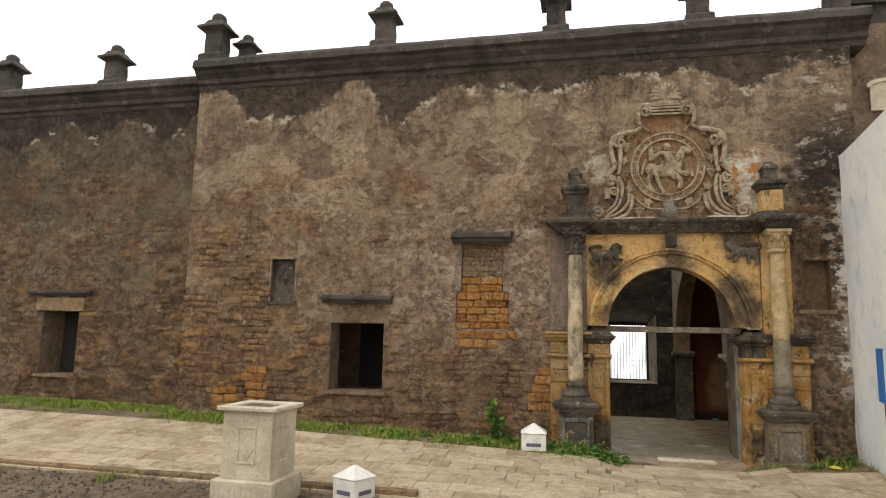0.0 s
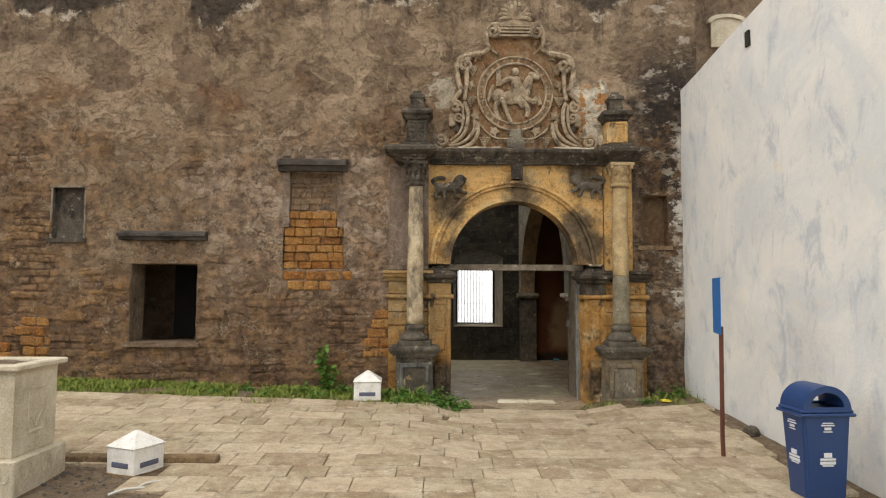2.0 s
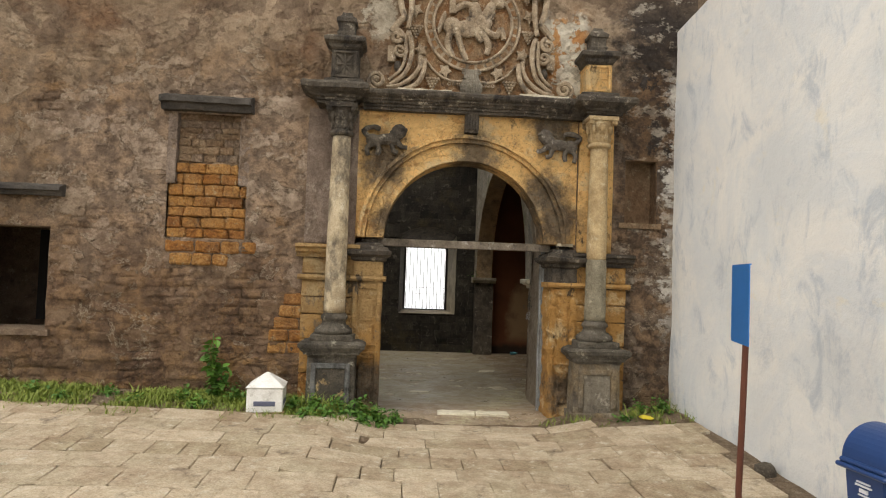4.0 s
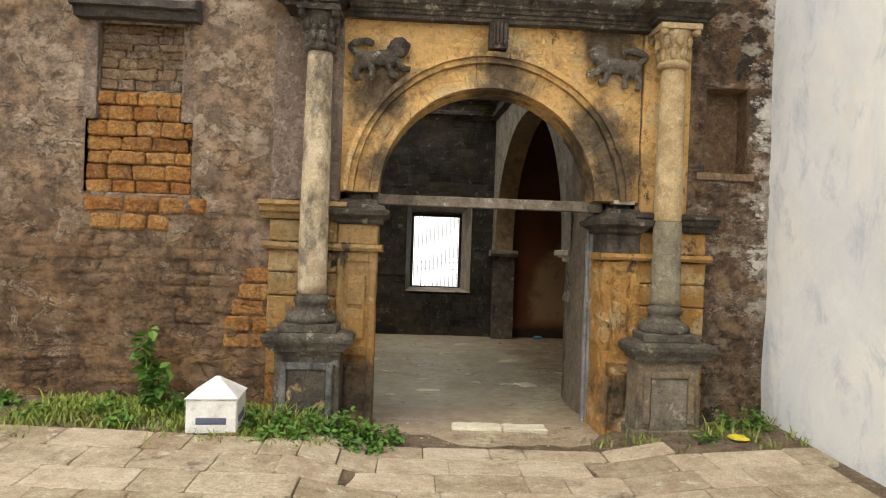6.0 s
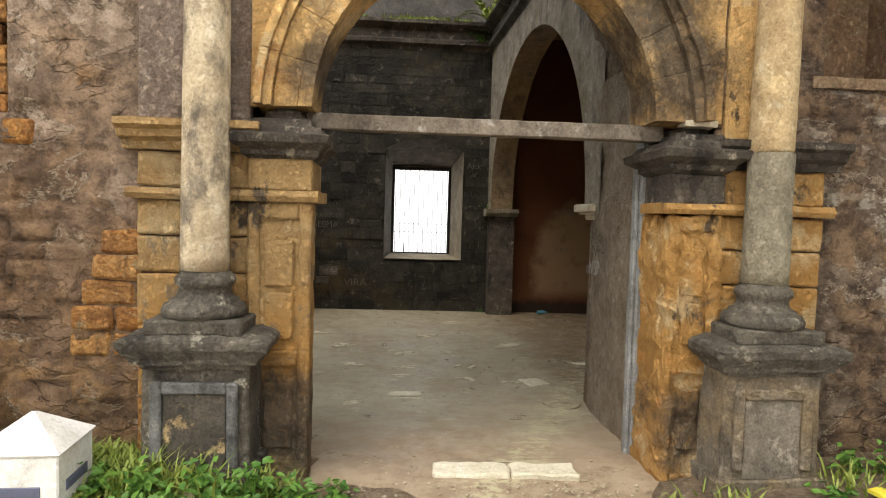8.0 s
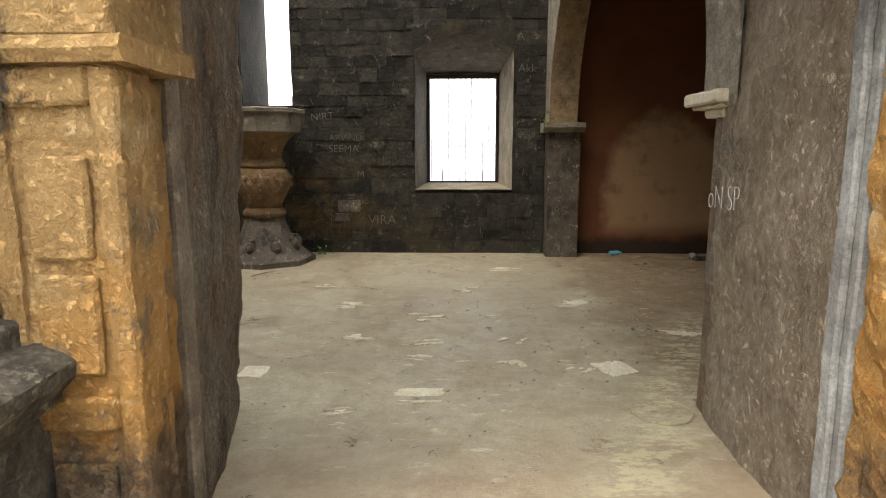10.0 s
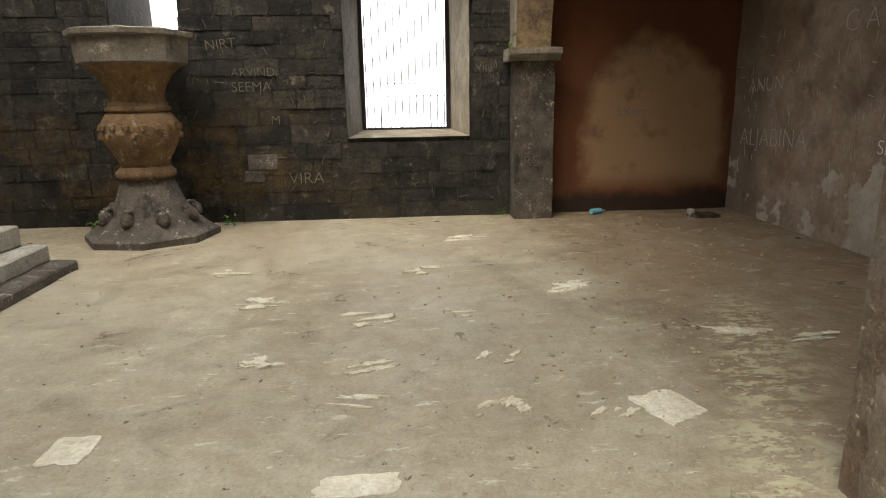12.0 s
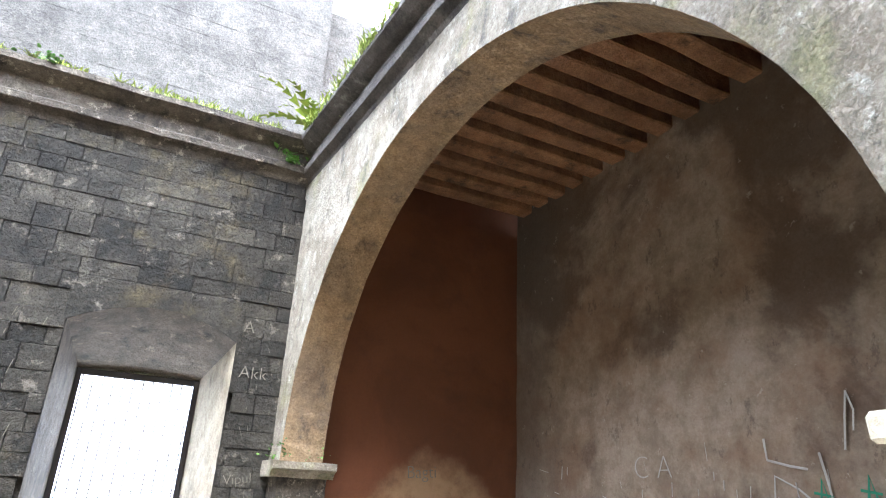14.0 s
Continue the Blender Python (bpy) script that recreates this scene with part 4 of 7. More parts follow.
def arch_wall():
    bm = bmesh.new()
    steps = 40
    outer = []
    for i in range(steps + 1):
        a = math.pi * i / steps
        y, z = AY + AA * math.cos(a), AZ + AB * math.sin(a)
        outer.append((y, z))
    top = 4.62
    ring = [bm.verts.new((1.03, y, z)) for y, z in outer]
    lid = [bm.verts.new((1.03, y, top)) for y, z in outer]
    for i in range(steps):
        bm.faces.new((ring[i], ring[i + 1], lid[i + 1], lid[i]))
    for y0, y1 in ((AY + AA, 7.6), (1.7, AY - AA)):
        q = [bm.verts.new((1.03, y, z)) for y, z in ((y0, AZ - 0.06), (y1, AZ - 0.06), (y1, top), (y0, top))]
        bm.faces.new(q)
    bmesh.ops.remove_doubles(bm, verts=bm.verts, dist=0.0005)
    return skewed(dice(bm, 0.35))


archw = part("wall_arch", arch_wall(), "archstone")
tagged(archw, "pale stone arch wall between the roofless chamber and the alcove", "wall", kind="structure")
soffit = bmesh.new()
steps = 48
ends = []
for x in (1.03, 1.41):
    ends.append([soffit.verts.new((x, AY + AA * math.cos(math.pi * i / steps), AZ + AB * math.sin(math.pi * i / steps))) for i in range(steps + 1)])
inside = [soffit.verts.new((1.41, v.co.y, 5.2)) for v in ends[0]]
for i in range(steps):
    soffit.faces.new((ends[0][i], ends[1][i], ends[1][i + 1], ends[0][i + 1]))
    soffit.faces.new((ends[1][i], ends[1][i + 1], inside[i + 1], inside[i]))
part("arch_soffit", rough_up(skewed(dice(soffit, 0.3)), 0.006), "soffit", archw, "ochre-stained underside of the arch")
# responds with their imposts, at both feet of the arch
part("far_respond", rough_up(dice(boxes((1.03, 1.46, 7.13, 7.6, -0.3, 1.76)), 0.25), 0.008), "black", archw, "dark stone pilaster under the arch")
part("near_respond", rough_up(dice(boxes((1.27, 1.72, 1.7, 2.02, -0.3, 1.76)), 0.25), 0.006), "jamb", archw, "rough rendered pier under the arch")
b = moulding([(7.02, 1.86), (7.02, 1.80), (7.07, 1.78), (7.11, 1.73), (7.5, 1.73), (7.5, 1.86)], 0.95, 1.51)
part("impost", rough_up(dice(b, 0.15), 0.006), "archstone", archw, "weathered stone impost block")
b = boxes((1.18, 1.75, 1.80, 2.31, 1.815, 1.885), (1.215, 1.72, 1.84, 2.27, 1.79, 1.815), (1.25, 1.70, 1.88, 2.16, 1.74, 1.79), soft=0.012)
part("impost", rough_up(dice(b, 0.1), 0.008, 0.08), "cast", archw, "weathered stone impost block")

# ledge cornice round the chamber
LEDGE = [(0.4, 4.60), (0.0, 4.60), (-0.03, 4.66), (-0.10, 4.70), (-0.11, 4.76), (-0.05, 4.80), (-0.05, 4.94), (-0.12, 4.97), (-0.20, 5.02), (-0.20, 5.08), (0.6, 5.12)]
ledge = part("trim_ledge_far", rough_up(dice(moulding([(y + 7.45, z) for y, z in LEDGE], -15.0, 1.05), 0.4), 0.01), "black")
tagged(ledge, "blackened moulded stone ledge above the far wall", "cornice", kind="structure")
ledge_arch = moulding([(y, z) for y, z in LEDGE[:-1]] + [(0.4, 5.08)], 0, 5.8)
bmesh.ops.transform(ledge_arch, matrix=Matrix.Translation((1.03, 7.46, 0)) @ Matrix.Rotation(radians(-87.7), 4, "Z"), verts=ledge_arch.verts)
ledge2 = part("trim_ledge_arch", rough_up(dice(ledge_arch, 0.4), 0.01), "coping")
tagged(ledge2, "mossy moulded stone ledge along the arch wall top", "cornice", kind="structure")
roof = part("ceiling", boxes((1.3, 4.2, 1.6, 8.0, 5.16, 5.34)), "beam")
tagged(roof, "brown boarded alcove ceiling", "ceiling", kind="structure")


# ---------------------------------------------------------------- portal
portal = thing("portal", 0, 0, 0, "carved ochre sandstone portal with a round arch, blackened in places", "portal")
CX, CZ, R0, R1 = -0.02, 2.36, 1.03, 1.36


def spandrel():
    bm = bmesh.new()
    steps = 48
    half = {-1: -1.44, 1: 1.44}
    arc, rim = [], []
    for i in range(steps + 1):
        a = math.pi * i / steps
        c, s = math.cos(a), math.sin(a)
        arc.append((CX + 1.31 * c, CZ + 1.31 * s))
        k = min(abs((half[1 if c > 0 else -1] - CX) / c) if abs(c) > 1e-4 else 99, (4.02 - CZ) / s if s > 1e-4 else 99)
        rim.append((CX + k * c, CZ + k * s))
    v0 = [[bm.verts.new((x, y, z)) for x, z in ring] for ring in (arc, rim) for y in (-0.035, 0.36)]
    front_arc, back_arc, front_rim, back_rim = v0
    for i in range(steps):
        bm.faces.new((front_arc[i], front_arc[i + 1], front_rim[i + 1], front_rim[i]))
        bm.faces.new((back_arc[i], back_arc[i + 1], back_rim[i + 1], back_rim[i]))
        bm.faces.new((front_arc[i], front_arc[i + 1], back_arc[i + 1], back_arc[i]))
    bmesh.ops.recalc_face_normals(bm, faces=bm.faces)
    return rough_up(dice(bm, 0.16), 0.006)


part("spandrel", spandrel(), "ochre", portal, "ochre ashlar face above the arch")
stones = 13
for k in range(stones):
    a0, a1 = 180.0 * k / stones + 0.1, 180.0 * (k + 1) / stones - 0.1
    bm = wedge(bmesh.new(), CX, CZ, R0, R0 + 0.08, a0, a1, -0.075, 0.36)
    wedge(bm, CX, CZ, R0 + 0.085, R0 + 0.225, a0, a1, -0.06, 0.30)
    wedge(bm, CX, CZ, R0 + 0.23, R0 + 0.28, a0, a1, -0.105, 0.20)
    wedge(bm, CX, CZ, R0 + 0.282, R1, a0, a1, -0.14, 0.20)
    stone_mat = "ochre"
    part("voussoir", rough_up(bm, 0.006 if k > 2 else 0.016), stone_mat, portal)
key = moulding([(0.0, 3.74), (-0.17, 3.74), (-0.18, 3.79), (-0.19, 3.93), (-0.22, 3.985), (0.0, 3.985)], -0.06, 0.11)
part("keystone", rough_up(key, 0.005), "black", portal, "dark carved bracket over the arch crown")
for dx in (-0.025, 0.01, 0.045, 0.08):
    part("key_flute", boxes((dx - 0.011, dx + 0.011, -0.212, -0.17, 3.77, 3.96), soft=0.004), "black", portal)


def pier(x0, x1, worn, ruined):
    """An inner pier with a sunk panel, necking and a stepped dark impost."""
    y = -0.09
    edge = 0.07
    low = 0.06
    deep = 0.36 if ruined else 0.10
    cheek = x1 if ruined else x1 - 0.09
    bm = boxes((x0, x1, y + 0.03, deep, low, 1.80), (x0, cheek, deep - 0.02, 0.36, low, 1.80), (x0, x0 + edge, y, deep, low, 1.80), (x1 - edge, x1, y, deep, low, 1.80), (x0 + edge, x1 - edge, y, 0.3, 1.70, 1.80),
               (x0 + edge, x1 - edge, y, 0.3, 0.82, 0.92), (x0 + edge, x1 - edge, y, 0.3, low, 0.18), soft=0.012)
    part("pier", rough_up(rough_up(dice(bm, 0.055), worn, 0.09), worn * 0.8, 0.03), "ochre", portal, "pitted ochre door pier with a sunk panel")
    for z0, z1 in ((1.30, 1.58), (0.98, 1.26), (0.32, 0.72)):
        part("pier_panel", rough_up(dice(boxes((x0 + edge + 0.03, x1 - edge - 0.03, y + 0.008, y + 0.06, z0, z1), soft=0.01), 0.1), worn, 0.08), "ochre", portal)
    mid, w = (x0 + x1) / 2, (x1 - x0) / 2
    part("necking", rough_up(dice(moulding([(0.3, 1.80), (y - 0.03, 1.80), (y - 0.05, 1.83), (y - 0.03, 1.865), (0.3, 1.865)], x0 - 0.04, x1 + 0.04), 0.15), 0.006), "ochre", portal)
    part("frieze", rough_up(dice(boxes((x0, x1, y - 0.005, 0.34, 1.865, 2.05), soft=0.01), 0.12), worn, 0.1), "ochre" if not ruined else "black", portal)
    prof = [(w, 0.0), (w + 0.03, 0.02), (w + 0.035, 0.05), (w + 0.09, 0.085), (w + 0.10, 0.13), (w + 0.06, 0.15), (w + 0.05, 0.18), (w - 0.01, 0.20), (w - 0.02, 0.235), (w - 0.08, 0.25), (w - 0.09, 0.29), (w - 0.12, 0.30), (w - 0.13, 0.37)]
    bm = lathe(prof, square=True)
    bmesh.ops.transform(bm, matrix=Matrix.Translation((mid, y + 0.23, 2.05)) @ Matrix.Diagonal((1.0, 0.23 / w, 1.0, 1)), verts=bm.verts)
    part("impost", rough_up(dice(bm, 0.1), 0.009, 0.1), "black", portal, "black stepped stone impost")


pier(-1.41, -1.04, 0.007, False)
pier(1.125, 1.465, 0.024, True)
part("lime_fill", rough_up(dice(boxes((1.20, 1.40, -0.07, 0.05, 2.34, 2.374)), 0.05), 0.008, 0.05), "cast", portal, "white mortar smeared on the impost")

# pilaster strips behind the columns
for x0, x1, flip in ((-2.05, -1.41, False), (1.46, 2.12, True)):
    for z0, z1 in ((0.2, 0.62), (0.63, 1.05), (1.06, 1.36), (1.37, 1.58), (1.59, 1.795), (1.87, 2.08)):
        for a, b in ((x0, (x0 + x1) / 2 - 0.004), ((x0 + x1) / 2 + 0.004, x1)):
            part("strip_stone", rough_up(dice(boxes((a, b, -0.055, 0.03, z0, z1), soft=0.012), 0.12), 0.009, 0.1), "ochre" if z0 > 0.6 or flip else "laterite", portal)
    part("strip_necking", rough_up(dice(moulding([(0.02, 1.80), (-0.10, 1.80), (-0.12, 1.83), (-0.09, 1.865), (0.02, 1.865)], x0 - 0.05, x1 + 0.05), 0.15), 0.006), "ochre", portal)
    part("strip_impost", rough_up(dice(moulding([(0.02, 2.085), (-0.08, 2.085), (-0.10, 2.13), (-0.15, 2.15), (-0.16, 2.19), (-0.20, 2.21), (-0.20, 2.25), (0.02, 2.26)], x0 - 0.08, x1 + 0.08), 0.15), 0.006), "black" if flip else "ochre", portal)
    part("strip_upper", rough_up(dice(boxes((x0, x1 - (0.2 if flip else 0), -0.05, 0.03, 2.262, 3.98), soft=0.01), 0.25), 0.006), "daub" if not flip else "ochre", portal, "plastered strip behind the column")

# entablature, broken forward over the columns
ENT = [(0.05, 3.985), (-0.13, 3.985), (-0.135, 4.02), (-0.155, 4.025), (-0.16, 4.055), (-0.18, 4.06), (-0.195, 4.09), (-0.215, 4.10), (-0.22, 4.12), (-0.25, 4.14), (-0.27, 4.165), (-0.275, 4.20), (-0.25, 4.225), (0.05, 4.235)]
part("entablature", rough_up(dice(moulding(ENT, -1.36, 1.48), 0.18), 0.01, 0.12), "black", portal, "black moulded entablature over the arch")
for x0, x1 in ((-2.06, -1.34), (1.36, 2.04)):
    w = (x1 - x0) / 2
    bm = lathe([(w - 0.14, 0.0), (w - 0.135, 0.035), (w - 0.11, 0.04), (w - 0.105, 0.07), (w - 0.08, 0.075), (w - 0.06, 0.105), (w - 0.03, 0.115), (w + 0.02, 0.145), (w + 0.05, 0.16), (w + 0.055, 0.21), (w + 0.02, 0.245), (w - 0.1, 0.25)], square=True)
    bmesh.ops.transform(bm, matrix=Matrix.Translation(((x0 + x1) / 2, -0.12, 3.985)) @ Matrix.Diagonal((1.0, 0.32 / w, 1.0, 1)), verts=bm.verts)
    part("entablature_block", rough_up(dice(bm, 0.14), 0.01, 0.12), "black", portal, "black entablature block above the column")
for x0, x1 in ((-0.95, -0.25), (0.62, 1.25)):
    part("lime_flake", rough_up(dice(boxes((x0, x1, -0.235, -0.05, 4.222, 4.25)), 0.05), 0.012, 0.06), "cast", portal, "pale lime flaking on the ledge")


def column(x, worn):
    col = thing("column", x, -0.20, 0.0, "weathered stone column on a moulded pedestal beside the doorway", "column", "columns of the portal")
    base = ground(x, -0.3) - 0.12
    ped = part("pedestal", rough_up(dice(boxes((-0.29, 0.29, -0.16, 0.16, base, 0.885), (-0.33, 0.33, -0.185, 0.16, base, base + 0.14), soft=0.012), 0.12), worn, 0.1), "greystone" if x < 0 else "worn_pedestal", col, "dark stone pedestal" if x < 0 else "ochre-stained grey stone pedestal")
    part("panel_frame", rough_up(boxes((-0.235, -0.175, -0.195, -0.158, 0.32, 0.80), (0.175, 0.235, -0.195, -0.158, 0.32, 0.80), (-0.175, 0.175, -0.195, -0.158, 0.735, 0.80), soft=0.01), 0.003), "panel_border" if x < 0 else "worn_pedestal", ped, "moulded rendered panel border")
    part("panel", rough_up(dice(boxes((-0.165, 0.165, -0.17, -0.158, 0.27, 0.728)), 0.1), 0.004), "pedestal_panel" if x < 0 else "font_rim", ped, "stained sunk panel")
    cap = lathe([(0.29, 0.875), (0.30, 0.90), (0.335, 0.905), (0.34, 0.93), (0.36, 0.95), (0.40, 0.99), (0.405, 1.03), (0.37, 1.055), (0.30, 1.075)], square=True)
    bmesh.ops.transform(cap, matrix=Matrix.Diagonal((1, 0.62, 1, 1)), verts=cap.verts)
    part("pedestal_cap", rough_up(dice(cap, 0.1), 0.01, 0.1), "greystone", ped, "black chipped moulded cap")
    part("plinth", rough_up(dice(boxes((-0.262, 0.262, -0.215, 0.2, 1.06, 1.145), soft=0.012), 0.1), 0.007, 0.1), "greystone", col)
    part("base", rough_up(lathe([(0.205, 1.14), (0.228, 1.155), (0.232, 1.185), (0.218, 1.215), (0.19, 1.225), (0.188, 1.24), (0.160, 1.25), (0.146, 1.275), (0.142, 1.30), (0.150, 1.315), (0.163, 1.33), (0.166, 1.35), (0.155, 1.375), (0.138, 1.385), (0.135, 1.40)], 28), 0.005, 0.1), "greystone", col, "black turned base", smooth=True)
    shaft = lathe([(0.134, 1.40), (0.132, 1.55), (0.130, 1.80), (0.1295, 2.09), (0.127, 2.10), (0.1295, 2.11), (0.127, 2.5), (0.122, 2.9), (0.116, 3.3), (0.110, 3.60)], 32)
    if x < 0:
        part("shaft", rough_up(dice(shaft, 0.12), 0.0035, 0.2), "shaft", col, "pale buff shaft with grey streaks", smooth=True)
    else:
        shaft.free()
        part("drum", rough_up(dice(lathe([(0.134, 1.40), (0.132, 1.55), (0.130, 1.80), (0.129, 2.16), (0.124, 2.172)], 32), 0.08), 0.005, 0.06), "drum", col, "pitted grey-green lower drum", smooth=True)
        part("shaft", rough_up(dice(lathe([(0.120, 2.172), (0.1265, 2.185), (0.127, 2.5), (0.122, 2.9), (0.116, 3.3), (0.110, 3.60)], 32), 0.12), 0.0035, 0.2), "yellow_shaft", col, "yellow-stained shaft", smooth=True)
    part("collar", lathe([(0.12, 3.595), (0.145, 3.61), (0.15, 3.635), (0.142, 3.66), (0.12, 3.67)], 28), "yellow_shaft" if x > 0 else "black", col, smooth=True)
    bell = lathe([(0.112, 3.66), (0.118, 3.72), (0.135, 3.82), (0.165, 3.90), (0.18, 3.93)], 24)
    for k in range(8):
        a = 2 * math.pi * k / 8 + 0.39
        for r, z, s in ((0.122, 3.73, 0.03), (0.148, 3.84, 0.03)):
            blob(bell, r * math.cos(a + (0.39 if z > 3.8 else 0)), r * math.sin(a + (0.39 if z > 3.8 else 0)), z, s, s, 0.06)
    for sx in (-1, 1):
        for sy in (-1, 1):
            blob(bell, sx * 0.15, sy * 0.15, 3.915, 0.04, 0.04, 0.04)
    box(bell, -0.19, 0.19, -0.19, 0.19, 3.935, 3.985)
    part("capital", rough_up(bell, 0.004, 0.06), "yellow_shaft" if x > 0 else "black", col, "carved leaf capital")
    return col


column(-1.615, 0.006)
column(1.675, 0.010)


def crowning_pedestal(x, mat, label):
    ob = thing("crowning_pedestal", x, -0.16, 4.225, label, "pedestal", "pedestals on the entablature")
    part("foot", rough_up(lathe([(0.24, 0.0), (0.24, 0.05), (0.20, 0.07)], square=True), 0.005), "black", ob)
    part("body", rough_up(dice(boxes((-0.165, 0.165, -0.15, 0.15, 0.06, 0.44), soft=0.008), 0.1), 0.005), mat, ob)
    part("tracery_frame", boxes((-0.14, -0.115, -0.175, -0.148, 0.09, 0.42), (0.115, 0.14, -0.175, -0.148, 0.09, 0.42), (-0.115, 0.115, -0.175, -0.148, 0.09, 0.115), (-0.115, 0.115, -0.175, -0.148, 0.395, 0.42)), mat, ob)
    lattice = bmesh.new()
    for a, b in (((-0.11, 0.12), (0.0, 0.25)), ((0.11, 0.12), (0.0, 0.25)), ((-0.11, 0.39), (0.0, 0.26)), ((0.11, 0.39), (0.0, 0.26)), ((0.0, 0.12), (0.0, 0.39)), ((-0.11, 0.255), (0.11, 0.255))):
        tube([(a[0], -0.155, a[1]), ((a[0] + b[0]) / 2 + 0.012, -0.16, (a[1] + b[1]) / 2), (b[0], -0.155, b[1])], 0.012, lattice, 5)
    part("tracery", lattice, mat, ob, "carved interlace panel")
    part("cap", rough_up(dice(lathe([(0.165, 0.44), (0.19, 0.46), (0.20, 0.50), (0.245, 0.53), (0.25, 0.57), (0.21, 0.60), (0.13, 0.63)], square=True), 0.1), 0.008), "black", ob)
    part("finial", rough_up(lathe([(0.11, 0.62), (0.115, 0.68), (0.10, 0.70), (0.105, 0.80), (0.125, 0.81), (0.125, 0.85), (0.07, 0.90), (0.06, 0.94)], square=True), 0.006), "black", ob)
    return ob


crowning_pedestal(-1.60, "black", "black stone pedestal with an interlace panel on the entablature")
crowning_pedestal(1.62, "ochre", "ochre stone pedestal with an interlace panel and black cap")


# ---------------------------------------------------------------- armorial cartouche
def spiral(bm, cx, cz, r, a0, turns, width, y, flip=1, shrink=0.12):
    n = int(18 * turns)
    pts = []
    for i in range(n + 1):
        f = i / n
        a = radians(a0) + flip * 2 * math.pi * turns * f
        rr = r * (1 - f) + r * shrink * f
        pts.append((cx + rr * math.cos(a), y - 0.03 * f, cz + rr * math.sin(a)))
    return tube(pts, width * 1.2, bm, 6, 0.6)


def curve(bm, pts, width, y=-0.1, taper=0.7, lift=0.0):
    """A smooth raised strap through a few (x, z) points."""
    out = []
    for i in range(len(pts) - 1):
        p0, p1, p2, p3 = pts[max(i - 1, 0)], pts[i], pts[i + 1], pts[min(i + 2, len(pts) - 1)]
        for k in range(6):
            t = k / 6
            q = [0.5 * ((2 * p1[c]) + (-p0[c] + p2[c]) * t + (2 * p0[c] - 5 * p1[c] + 4 * p2[c] - p3[c]) * t * t + (-p0[c] + 3 * p1[c] - 3 * p2[c] + p3[c]) * t ** 3) for c in (0, 1)]
            out.append((q[0], y + lift * math.sin(math.pi * (i + t) / (len(pts) - 1)), q[1]))
    out.append((pts[-1][0], y, pts[-1][1]))
    return tube(out, width * 1.2, bm, 7, taper)


